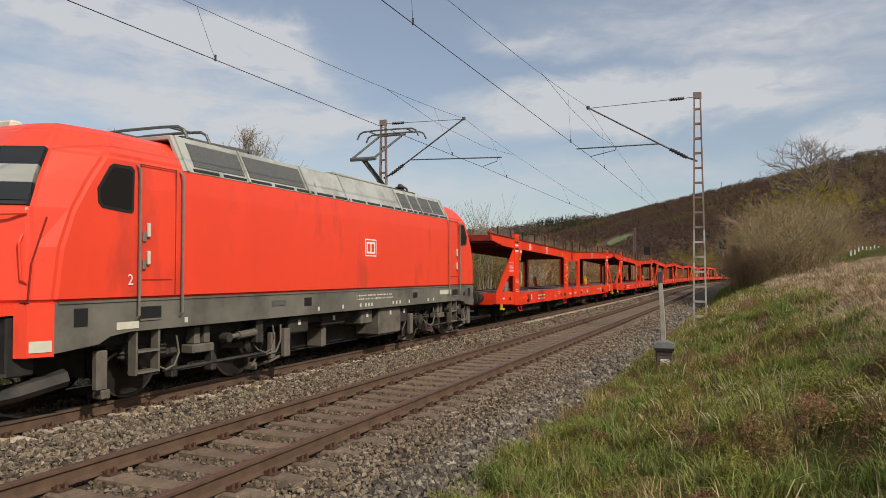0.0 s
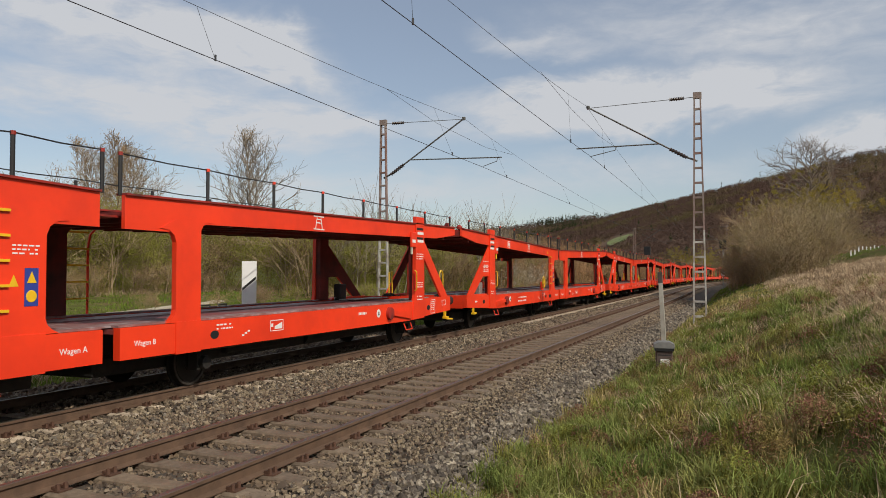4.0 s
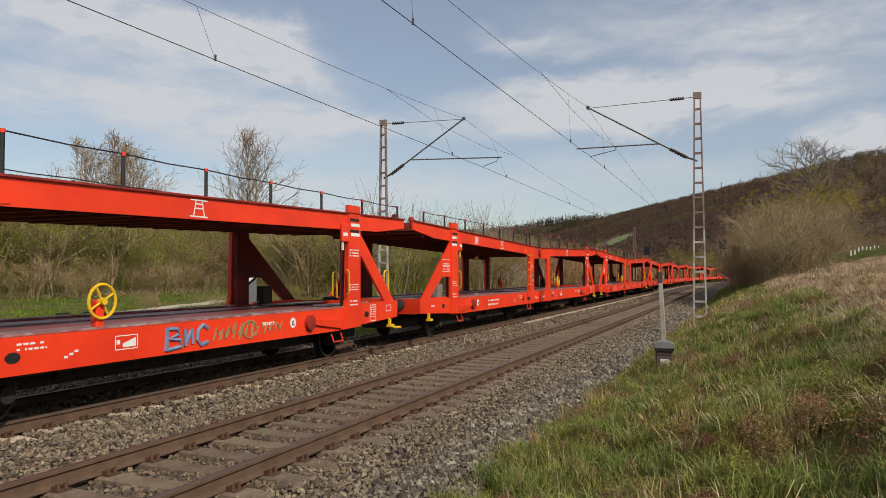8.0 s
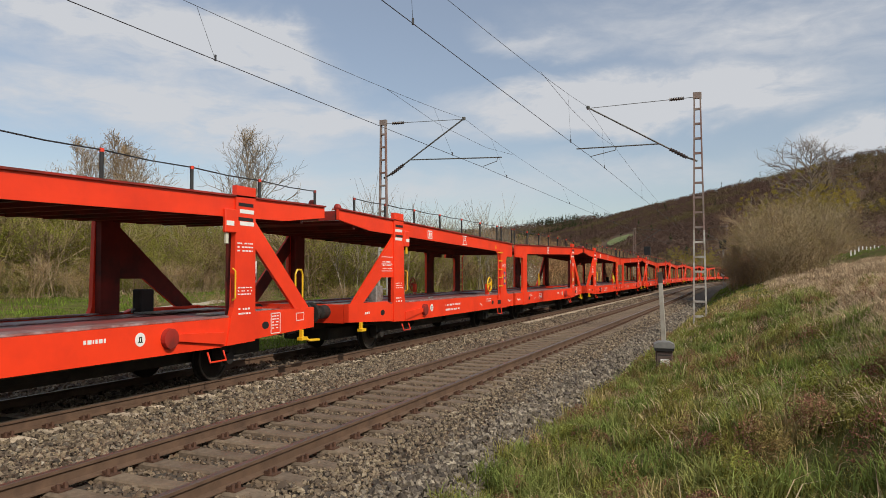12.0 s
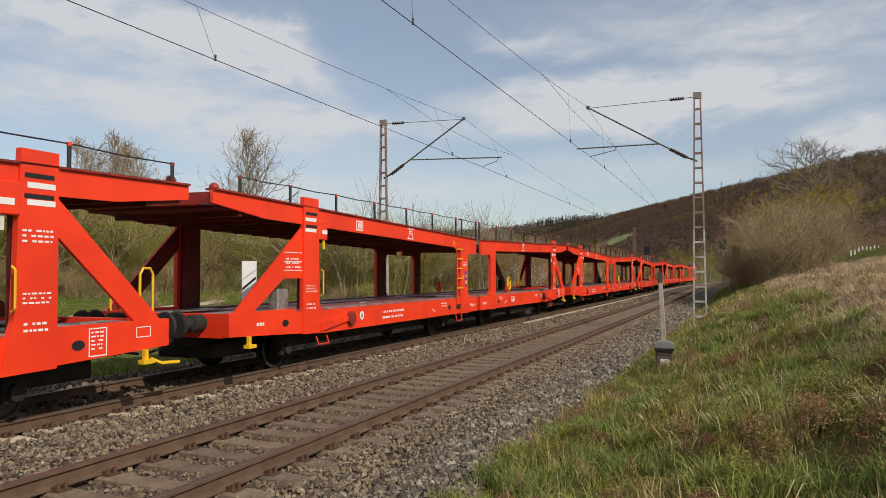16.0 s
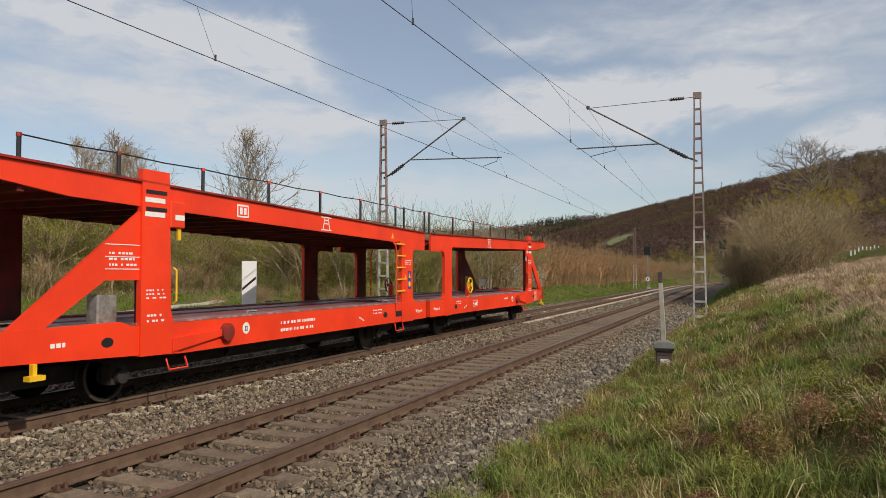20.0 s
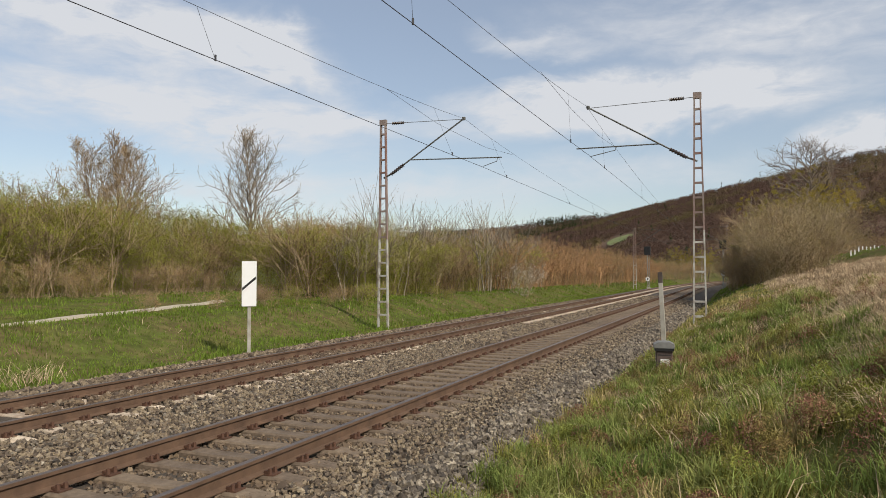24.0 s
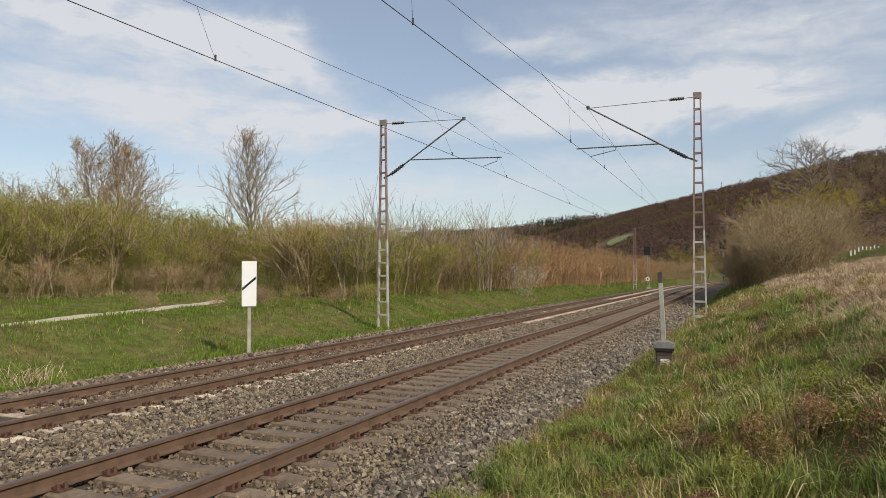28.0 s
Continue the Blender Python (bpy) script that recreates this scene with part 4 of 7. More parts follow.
def build_wagon(wheel_y, number):
    rng = random.Random(number)
    w = empty("car_carrier_wagon", "bright red empty double-deck car-carrying wagon on the far track", "wagon", "wagons of the train")
    for end in (-1, 1):                 # the two halves
        def Y(a):
            return end * a

        def YP(a):
            return end * (a - shift)
        # lower side sills: deep in the middle, stepped up towards the end
        for sx in (-1, 1):
            x1, x0 = sx * 1.47, sx * 1.35
            shift = 0.22 if (end < 0) == (sx > 0) else 0.0      # the end posts stand in mirrored pairs
            bm = bmesh.new()
            prism(bm, [(Y(0.15), 0.67), (Y(9.9), 0.655), (Y(10.15), 0.69), (Y(HALF), 0.80), (Y(HALF), 1.20), (Y(10.9), 1.20), (Y(10.7), 1.13), (Y(0.15), 1.12)], min(x0, x1), max(x0, x1), "x")
            part("side_sill", bm, RED, w, "bright red side sill")
            bm = bmesh.new()
            prism(bm, [(Y(0.15), 1.125), (Y(10.6), 1.135), (Y(10.6), 1.165), (Y(0.15), 1.155)], sx * 1.30 if sx > 0 else -1.44, sx * 1.44 if sx > 0 else -1.30, "x")
            part("wheel_guide", bm, DECKPLATE, w, "worn pinkish-grey wheel guide")
            # upper beam
            ys = [0.22, 1.70, 1.72, 4.5, 7.0, 9.4, 10.6, 11.8, 13.24]
            bm = bmesh.new()
            outline = [(Y(a), beam_bot(a)) for a in ys] + [(Y(a), beam_top(a)) for a in ys[::-1]]
            prism(bm, outline, min(sx * 1.40, sx * 1.46), max(sx * 1.40, sx * 1.46), "x")
            shade_inside(part("upper_beam", bm, RED, w, "bright red upper deck beam"), sx)
            bm = bmesh.new()
            for a, b in zip(ys, ys[1:]):
                prism(bm, [(Y(a), beam_top(a) - 0.002), (Y(b), beam_top(b) - 0.002), (Y(b), beam_top(b) + 0.028), (Y(a), beam_top(a) + 0.028)], min(sx * 1.30, sx * 1.50), max(sx * 1.30, sx * 1.50), "x")
            part("beam_flange", bm, RED_DK, w)
            # the post beside the middle, with rounded corners
            if end < 0:
                a0, a1 = 1.05, 1.72
            else:
                a0, a1 = 1.24, 1.80
            bm = bmesh.new()
            pts = [(Y(a0), 1.32), (Y(a0 - 0.03), 1.24), (Y(a0 - 0.10), 1.18), (Y(a0 - 0.2), 1.13), (Y(a1 + 0.02), 1.13), (Y(a1), 1.16), (Y(a1), 2.56), (Y(a1 + 0.05), 2.63), (Y(a1 + 0.14), 2.68), (Y(a1 + 0.3), 2.70), (Y(a0), 2.70), (Y(a0 - 0.34), 2.55), (Y(a0 - 0.16), 2.53), (Y(a0 - 0.05), 2.46), (Y(a0), 2.35)]
            prism(bm, pts, min(sx * 1.39, sx * 1.475), max(sx * 1.39, sx * 1.475), "x")
            shade_inside(part("middle_post", bm, RED, w, "broad red post with rounded corners"), sx)
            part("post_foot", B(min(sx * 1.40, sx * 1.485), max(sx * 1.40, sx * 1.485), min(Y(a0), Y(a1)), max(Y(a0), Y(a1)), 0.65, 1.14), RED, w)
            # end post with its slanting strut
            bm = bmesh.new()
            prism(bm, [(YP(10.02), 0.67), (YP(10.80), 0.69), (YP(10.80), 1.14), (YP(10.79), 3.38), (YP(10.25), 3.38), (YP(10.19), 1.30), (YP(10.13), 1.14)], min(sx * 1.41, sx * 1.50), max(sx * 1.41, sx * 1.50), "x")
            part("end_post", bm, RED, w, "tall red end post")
            # inner side of the post, its red darkened to stand for shade
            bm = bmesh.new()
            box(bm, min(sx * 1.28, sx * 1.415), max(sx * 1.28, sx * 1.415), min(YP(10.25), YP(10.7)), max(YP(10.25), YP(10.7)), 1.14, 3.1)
            part("post_inner", bm, SHADE_RED, w)
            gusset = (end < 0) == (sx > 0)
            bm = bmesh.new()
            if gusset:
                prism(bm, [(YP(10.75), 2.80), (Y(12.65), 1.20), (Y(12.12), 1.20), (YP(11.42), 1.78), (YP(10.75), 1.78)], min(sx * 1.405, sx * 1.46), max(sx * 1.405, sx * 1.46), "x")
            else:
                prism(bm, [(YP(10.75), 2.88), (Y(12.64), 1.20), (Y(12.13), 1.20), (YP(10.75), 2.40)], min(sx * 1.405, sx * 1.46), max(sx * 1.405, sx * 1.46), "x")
            shade_inside(part("end_strut", bm, RED, w, "slanting red strut"), sx)
            if sx > 0:    # lifting slots and letters on the post
                bm = bmesh.new()
                for z in (3.03, 2.78):
                    box(bm, sx * 1.5, sx * 1.503, min(YP(10.3), YP(10.72)), max(YP(10.3), YP(10.72)), z, z + 0.06)
                part("post_slot", bm, BLACK, w)
                bm = bmesh.new()
                for z in (2.91, 2.70):
                    box(bm, sx * 1.5, sx * 1.504, min(YP(10.34), YP(10.74)), max(YP(10.34), YP(10.74)), z, z + 0.07)
                part("post_mark", bm, WHITE, w)
                part("post_lettering", bars(rng, sx * 1.5, *sorted((YP(10.3), YP(10.7))), 1.62, 3, 0.035, sx), WHITE, w)
                part("post_lettering", bars(rng, sx * 1.5, *sorted((YP(10.32), YP(10.68))), 1.25, 2, 0.05, sx), WHITE, w)
                part("post_bracket", B(1.455, 1.525, *sorted((YP(9.93), YP(10.24))), 2.56, 2.96, 0.015), RED, w, "red latch bracket")
                part("bracket_plate", B(1.526, 1.529, *sorted((YP(9.95), YP(10.15))), 2.68, 2.76), WHITE, w, "small white plate")
                if gusset:
                    bm = bars(rng, sx * 1.461, *sorted((YP(10.85), YP(11.35))), 2.14, 3, 0.05, sx)
                    part("load_table", bm, WHITE, w, "white load table lettering")
                    bm = bmesh.new()
                    for z in (2.27, 2.10, 1.93):
                        box(bm, sx * 1.462, sx * 1.4655, *sorted((YP(10.8), YP(11.42))), z, z + 0.012)
                    part("table_line", bm, WHITE, w)
                else:
                    part("post_lettering", bars(rng, sx * 1.5, *sorted((YP(10.28), YP(10.72))), 2.38, 3, 0.04, sx), WHITE, w)
                    bm = bars(rng, sx * 1.4705, *sorted((Y(11.36), Y(11.58))), 1.08, 5, 0.034, sx)
                    for ya, yb, za, zb in ((11.32, 11.335, 0.77, 1.15), (11.61, 11.625, 0.77, 1.15), (11.32, 11.625, 0.77, 0.785), (11.32, 11.625, 1.135, 1.15), (12.16, 12.172, 0.96, 1.11), (12.43, 12.442, 0.96, 1.11), (12.16, 12.442, 0.96, 0.972), (12.16, 12.442, 1.10, 1.112)):
                        box(bm, sx * 1.4705, sx * 1.4735, *sorted((Y(ya), Y(yb))), za, zb)
                    part("data_panel", bm, WHITE, w, "white outlined data panel")
            if gusset:
                part("control_box", B(min(sx * 1.1, sx * 1.32), max(sx * 1.1, sx * 1.32), *sorted((YP(11.05), YP(11.4))), 1.105, 1.58, 0.02), GALV if sx > 0 else BLACK, w, "small grey steel box" if sx > 0 else "small black box on the deck")
            # step loop, tie-down hook, slanting lever, discs and oval holes
            part("step_loop", T([(sx * 1.44, Y(10.0), 0.60), (sx * 1.50, Y(10.0), 0.44), (sx * 1.50, Y(9.6), 0.44), (sx * 1.44, Y(9.6), 0.60)], 0.016, 5), RED, w)
            bm = bmesh.new()
            prism(bm, [(Y(9.95), 0.90), (Y(8.72), 0.96), (Y(8.72), 0.86), (Y(9.95), 0.70)], min(sx * 1.47, sx * 1.52), max(sx * 1.47, sx * 1.52), "x")
            part("lever_bar", bm, RED, w)
            bm = bmesh.new()
            lathe(bm, [(sx * 1.47, 0.155), (sx * 1.55, 0.15), (sx * 1.555, 0.11), (sx * 1.56, 0.02)], 18, "x")
            bmesh.ops.translate(bm, verts=bm.verts[:], vec=(0, Y(8.66), 0.90))
            part("lever_hub", bm, RED_DK, w, "worn red hub disc")
            bm = bmesh.new()
            lathe(bm, [(sx * 1.471, 0.10), (sx * 1.475, 0.098)], 16, "x")
            bmesh.ops.translate(bm, verts=bm.verts[:], vec=(0, Y(8.1), 0.93))
            part("round_mark", bm, WHITE, w, "white round mark")
            bm = bmesh.new()
            for ya, yb, za, zb in ((-0.045, 0.045, -0.045, -0.03), (-0.03, -0.012, -0.03, 0.03), (0.012, 0.03, -0.03, 0.03), (-0.03, 0.03, 0.025, 0.04)):
                box(bm, min(sx * 1.4752, sx * 1.4775), max(sx * 1.4752, sx * 1.4775), Y(8.1) + ya, Y(8.1) + yb, 0.93 + za, 0.93 + zb)
            part("mark_symbol", bm, BLACK, w)
            for yy, zz in ((11.15, 0.94), (2.15 if end > 0 else 2.65, 0.88)):
                bm = bmesh.new()
                lathe(bm, [(sx * 1.471, 0.085), (sx * 1.4745, 0.084)], 14, "x")
                bmesh.ops.scale(bm, vec=(1, 1.25, 0.8), verts=bm.verts[:])
                bmesh.ops.translate(bm, verts=bm.verts[:], vec=(0, Y(yy), zz))
                part("oval_hole", bm, BLACK, w)
            bm = bmesh.new()
            box(bm, min(sx * 1.47, sx * 1.53), max(sx * 1.47, sx * 1.53), *sorted((Y(12.28), Y(12.34))), 0.62, 0.78)
            box(bm, min(sx * 1.47, sx * 1.58), max(sx * 1.47, sx * 1.58), *sorted((Y(12.20), Y(12.42))), 0.58, 0.64)
            part("tow_hook", bm, YELLOW, w, "yellow hook")
            if sx > 0:    # lettering on the sill
                part("sill_lettering", bars(rng, sx * 1.4705, *sorted((Y(11.75), Y(12.05))) if gusset else sorted((Y(7.1), Y(7.5))), 0.94, 1, 0.09, sx), WHITE, w)
                if end < 0:
                    part("sill_lettering", bars(rng, sx * 1.4705, *sorted((Y(5.85), Y(7.05))), 0.93, 2, 0.085, sx), WHITE, w)
                    part("sill_lettering", bars(rng, sx * 1.4705, *sorted((Y(2.85), Y(3.3))), 1.0, 2, 0.045, sx), WHITE, w)
                else:
                    bm = bmesh.new()
                    for ya, yb, za, zb in ((3.70, 4.12, 0.82, 0.832), (3.70, 4.12, 1.008, 1.02), (3.70, 3.712, 0.82, 1.02), (4.108, 4.12, 0.82, 1.02)):
                        box(bm, 1.4705, 1.4735, ya, yb, za, zb)
                    prism(bm, [(3.84, 0.855), (4.08, 0.855), (4.08, 0.975), (3.84, 0.905)], 1.4705, 1.4735, "x")
                    prism(bm, [(3.73, 0.90), (3.79, 0.90), (3.79, 0.96), (3.73, 0.96)], 1.4705, 1.4735, "x")
                    part("sill_plate", bm, WHITE, w, "white framed plate with a wedge mark")
                    part("sill_mark", bars(rng, sx * 1.4705, 2.2, 2.62, 1.02, 2, 0.04, sx), WHITE, w)
                bm = bmesh.new()
                for q in (0.0, 0.08, 0.16):
                    box(bm, sx * 1.4705, sx * 1.4735, *sorted((Y((2.87 if end > 0 else 3.75) + q), Y((2.89 if end > 0 else 3.77) + q + 0.04))), 0.80 + q * 0.4, 0.83 + q * 0.4)
                part("jack_mark", bm, WHITE, w)
            # trestle sign: a trapezium of thin white lines on the upper beam
            bm = bmesh.new()
            xs = sx * 1.461
            for (ya, za, yb, zb) in ((-.21, -.13, .21, -.13), (-.20, .13, .20, .13), (-.13, -.13, -.07, .13), (.13, -.13, .07, .13), (-.10, 0.0, .10, 0.0), (-.08, .07, .08, .07)):
                d = Vector((0, yb - ya, zb - za))
                n = Vector((0, -d.z, d.y)).normalized() * 0.011
                q = [Vector((xs, Y(5.4) + ya, 2.905 + za)), Vector((xs, Y(5.4) + yb, 2.905 + zb))]
                vs = [bm.verts.new(p) for p in (q[0] - n, q[1] - n, q[1] + n, q[0] + n)]
                us = [bm.verts.new(p + Vector((sx * 0.003, 0, 0))) for p in (q[0] - n, q[1] - n, q[1] + n, q[0] + n)]
                bm.faces.new(us if sx > 0 else us[::-1])
                for i in range(4):
                    bm.faces.new((vs[i], vs[(i + 1) % 4], us[(i + 1) % 4], us[i]))
            part("trestle_sign", bm, WHITE, w, "white trestle symbol")
            # safety rail on the upper deck: black posts with red tops and a cable
            posts = [0.16, 2.0, 3.85, 5.6, 7.4, 9.2, 11.0, 12.9] if end > 0 else [0.16, 1.5, 2.0, 3.85, 5.6, 7.4, 9.2, 10.95, 12.5]
            for a in posts:
                zt = beam_top(a)
                part("rail_post", T([(sx * 1.43, Y(a), zt), (sx * 1.43, Y(a), RAIL_Z - 0.03)], 0.028, 6), BLACK, w)
                if sx > 0:
                    part("post_cap", T([(sx * 1.43, Y(a), RAIL_Z - 0.03), (sx * 1.43, Y(a), RAIL_Z + 0.02)], 0.033, 6), RED_DK if int(a * 10) % 2 else RED, w, "red post cap")
            cable = []
            for a, b in zip(posts, posts[1:]):
                for t in (0, 0.5):
                    q = a + (b - a) * t
                    cable.append((sx * 1.43, Y(q), RAIL_Z - (0.02 if t else 0)))
            cable.append((sx * 1.43, Y(posts[-1]), RAIL_Z))
            part("safety_cable", T(cable, 0.011, 5), BLACK, w, "black safety cable")
        shift = 0.22 if end < 0 else 0.0
        # decks
        bm = bmesh.new()
        box(bm, -1.36, 1.36, *sorted((Y(0.15), Y(HALF - 0.05))), 1.03, 1.10)
        part("lower_deck", bm, DECK, w, "dark red lower deck")
        for sx in (-1, 1):
            bm = B(min(sx * 0.55, sx * 1.22), max(sx * 0.55, sx * 1.22), *sorted((Y(0.5), Y(12.4))), 1.104, 1.118)
            part("wheel_track", bm, DECKPLATE, w, "grey perforated wheel track")
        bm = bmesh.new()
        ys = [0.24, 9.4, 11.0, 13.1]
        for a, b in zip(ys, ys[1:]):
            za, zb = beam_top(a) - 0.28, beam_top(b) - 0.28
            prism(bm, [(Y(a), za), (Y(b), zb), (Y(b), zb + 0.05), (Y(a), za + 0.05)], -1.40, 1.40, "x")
        # deck and ribs carry the shade below them in their colour
        part("upper_deck", bm, SHADE_RED, w, "corrugated upper deck, its red darkened for shade")
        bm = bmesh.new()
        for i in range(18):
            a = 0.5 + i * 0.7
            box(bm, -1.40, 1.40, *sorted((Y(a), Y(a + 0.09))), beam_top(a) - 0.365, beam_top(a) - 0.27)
        part("deck_ribs", bm, SHADE_RED, w)
        part("edge_shade", B(-1.38, 1.38, *sorted((Y(13.08), Y(13.22))), 3.02, 3.22), RED_DK, w, "dark red end beam")
        for sx in (-1, 1):
            bm = bmesh.new()
            bmesh.ops.create_uvsphere(bm, u_segments=10, v_segments=6, radius=0.085)
            bmesh.ops.translate(bm, verts=bm.verts[:], vec=(sx * 1.30, Y(13.02), 3.31))
            part("rubber_stop", bm, RED_DK, w, "worn red stop")
        # underframe
        part("centre_sill", B(-0.55, 0.55, *sorted((Y(0.3), Y(HALF))), 0.62, 1.02), UNDER, w, "black underframe")
        part("head_stock", B(-1.34, 1.34, *sorted((Y(HALF - 0.12), Y(HALF))), 0.78, 1.19), RED, w, "red head stock")
        buffer_pair(w, Y(HALF), end * 0.98)
        part("draw_hook", T([(0, Y(HALF), 1.0), (0, Y(HALF + 0.62), 1.0)], 0.05, 6), UNDER, w)
        part("brake_hose", T([(0.35, Y(HALF), 0.9), (0.36, Y(HALF + 0.25), 0.62), (0.3, Y(HALF + 0.62), 0.56)], 0.025, 5), BLACK, w)
        if end > 0:
            part("shunter_step", T([(1.35, Y(HALF - 0.25), 0.62), (1.42, Y(HALF - 0.1), 0.54), (1.42, Y(HALF + 0.28), 0.52)], 0.03, 5), YELLOW, w, "yellow step bar")
        if end > 0:
            part("grab_bar", T([(1.30, Y(12.66), 1.20), (1.30, Y(12.66), 1.86), (1.30, Y(12.60), 1.95), (1.30, Y(12.46), 1.95), (1.30, Y(12.40), 1.86), (1.30, Y(12.40), 1.20)], 0.020, 6), YELLOW, w, "yellow grab bar")
        else:
            part("grab_bar", T([(-1.30, Y(12.66), 1.20), (-1.30, Y(12.66), 1.9), (-1.30, Y(12.45), 1.95), (-1.30, Y(12.42), 1.20)], 0.020, 6), YELLOW, w, "yellow grab bar")
        part("post_grip", T([(1.50, YP(10.15), 1.42), (1.56, YP(10.15), 1.46), (1.56, YP(10.15), 1.92), (1.50, YP(10.15), 1.96)], 0.016, 5), YELLOW, w, "yellow grip")
        part("seal_tag", B(1.46, 1.49, *sorted((YP(9.98), YP(10.05))), 2.38, 2.62), YELLOW if end < 0 else CREAM, w, "small yellow tag")
        for a, nm in ((2.35, "inner"), (10.55, "outer")):
            wheelset(w, Y(a), 0.40)
            for sx in (-1, 1):
                bm = bmesh.new()
                prism(bm, [(Y(a) - 0.55, 0.66), (Y(a) - 0.16, 0.60), (Y(a) - 0.15, 0.28), (Y(a) + 0.15, 0.28), (Y(a) + 0.16, 0.60), (Y(a) + 0.55, 0.66), (Y(a) + 0.5, 0.76), (Y(a) - 0.5, 0.76)], min(sx * 0.90, sx * 1.08), max(sx * 0.90, sx * 1.08), "x")
                part("axle_guard", bm, UNDER, w)
                bm = bmesh.new()
                lathe(bm, [(sx * 1.08, 0.12), (sx * 1.16, 0.11), (sx * 1.165, 0.02)], 10, "x")
                bmesh.ops.translate(bm, verts=bm.verts[:], vec=(0, Y(a), 0.40))
                part("axle_box", bm, UNDER, w)
        # added dark filler that stands for the deep shade under the floor
        part("underfloor_beam", B(-0.62, 0.62, *sorted((Y(0.5), Y(12.2))), 0.34, 0.63, 0.03), UNDER, w)
        part("brake_gear", B(-0.75, 0.75, *sorted((Y(3.4), Y(5.2))), 0.42, 0.66, 0.03), UNDER, w)
        part("air_tank", T([(0.55, Y(6.2), 0.52), (0.55, Y(7.6), 0.52)], 0.17, 10), UNDER, w)
        for px in (-0.95, 0.45):
            part("drive_over_plate", B(px, px + 0.5, *sorted((Y(10.5), Y(HALF - 0.25))), 1.142, 1.165, 0.004), GALV, w, "pale grey drive-over plate on the deck")
        part("brake_pipe", T([(1.05, Y(1.0), 0.60), (1.05, Y(9.0), 0.60)], 0.022, 5), BOGIE_GREY, w)
    # ladder and warning plates at the middle, on both sides
    for sx in (-1, 1):
        yl = -2.09 if sx > 0 else 2.35
        ys = -1 if sx > 0 else 1
        part("ladder_stile", T([(sx * 1.50, yl, 0.98), (sx * 1.50, yl, 2.35), (sx * 1.50, yl + 0.05 * ys, 2.58), (sx * 1.44, yl + 0.1 * ys, 2.68)], 0.022, 6), RED, w)
        for i in range(5):
            z = 1.42 + i * 0.295
            part("ladder_rung", B(min(sx * 1.47, sx * 1.51), max(sx * 1.47, sx * 1.51), *sorted((yl, yl + 0.52 * (1 if sx > 0 else -1))), z, z + 0.032), YELLOW, w, "yellow rung")
        part("step_frame", T([(sx * 1.46, yl - 0.02, 0.66), (sx * 1.50, yl - 0.02, 0.46), (sx * 1.50, yl + 0.42, 0.46), (sx * 1.46, yl + 0.42, 0.66)], 0.016, 5), RED, w)
        bm = bmesh.new()
        box(bm, min(sx * 1.47, sx * 1.474), max(sx * 1.47, sx * 1.474), yl + 0.02, yl + 0.38, 0.80, 0.94)
        part("step_hole", bm, BLACK, w)
        yp = -1.40 if sx > 0 else 1.50
        bm = bmesh.new()
        box(bm, min(sx * 1.475, sx * 1.479), max(sx * 1.475, sx * 1.479), yp + 0.05, yp + 0.24, 1.48, 1.94)
        part("warning_plate", bm, mat_blue, w, "blue plate with yellow warning signs")
        bm = bmesh.new()
        prism(bm, [(yp + 0.08, 1.76), (yp + 0.21, 1.76), (yp + 0.145, 1.90)], min(sx * 1.480, sx * 1.483), max(sx * 1.480, sx * 1.483), "x")
        part("warning_sign", bm, YELLOW, w, "yellow warning triangle")
        bm = bmesh.new()
        prism(bm, [(yp - 0.16, 1.72), (yp - 0.03, 1.72), (yp - 0.095, 1.86)], min(sx * 1.476, sx * 1.479), max(sx * 1.476, sx * 1.479), "x")
        part("warning_sign", bm, YELLOW, w, "yellow warning triangle")
        bm = bmesh.new()
        prism(bm, [(yp - 0.9, 2.74), (yp - 0.76, 2.74), (yp - 0.83, 2.88)], min(sx * 1.461, sx * 1.464), max(sx * 1.461, sx * 1.464), "x")
        part("warning_sign", bm, YELLOW, w, "yellow warning triangle")
        bm = bmesh.new()
        lathe(bm, [(sx * 1.480, 0.075), (sx * 1.484, 0.07)], 12, "x")
        for v in bm.verts[-24:]:
            v.co.y += yp + 0.145
            v.co.z += 1.60
        part("warning_sign", bm, YELLOW, w, "round yellow warning sign")
        part("plate_lettering", bars(rng, sx * 1.476, yp - 0.12, yp + 0.25, 2.20, 3, 0.03, sx), WHITE, w)
        # the coupling between the halves
        text_part("half_lettering", "Wagen A", 0.115, on_side(sx * 1.472, -0.62, 0.88, sx), WHITE, w)
        text_part("half_lettering", "Wagen B", 0.115, on_side(sx * 1.472, 0.62, 0.88, sx), WHITE, w)
        # logo: white rounded frame with red bars
        bm = bmesh.new()
        box(bm, min(sx * 1.461, sx * 1.464), max(sx * 1.461, sx * 1.464), -8.36, -8.04, 2.84, 3.06, 0.0)
        part("logo_plate", bm, WHITE, w)
        bm = bmesh.new()
        box(bm, min(sx * 1.464, sx * 1.467), max(sx * 1.464, sx * 1.467), -8.33, -8.07, 2.87, 3.03)
        part("logo_field", bm, RED, w)
        bm = bmesh.new()
        for ya in (-8.29, -8.18):
            box(bm, min(sx * 1.467, sx * 1.470), max(sx * 1.467, sx * 1.470), ya, ya + 0.07, 2.89, 3.01)
        part("logo_bar", bm, WHITE, w)
        # hand brake wheel
        bm = bmesh.new()
        ring = [(0, math.cos(k * math.tau / 20) * 0.23, math.sin(k * math.tau / 20) * 0.23) for k in range(21)]
        tube(bm, ring, 0.022, 6)
        for k in range(4):
            a = k * math.pi / 2 + 0.5
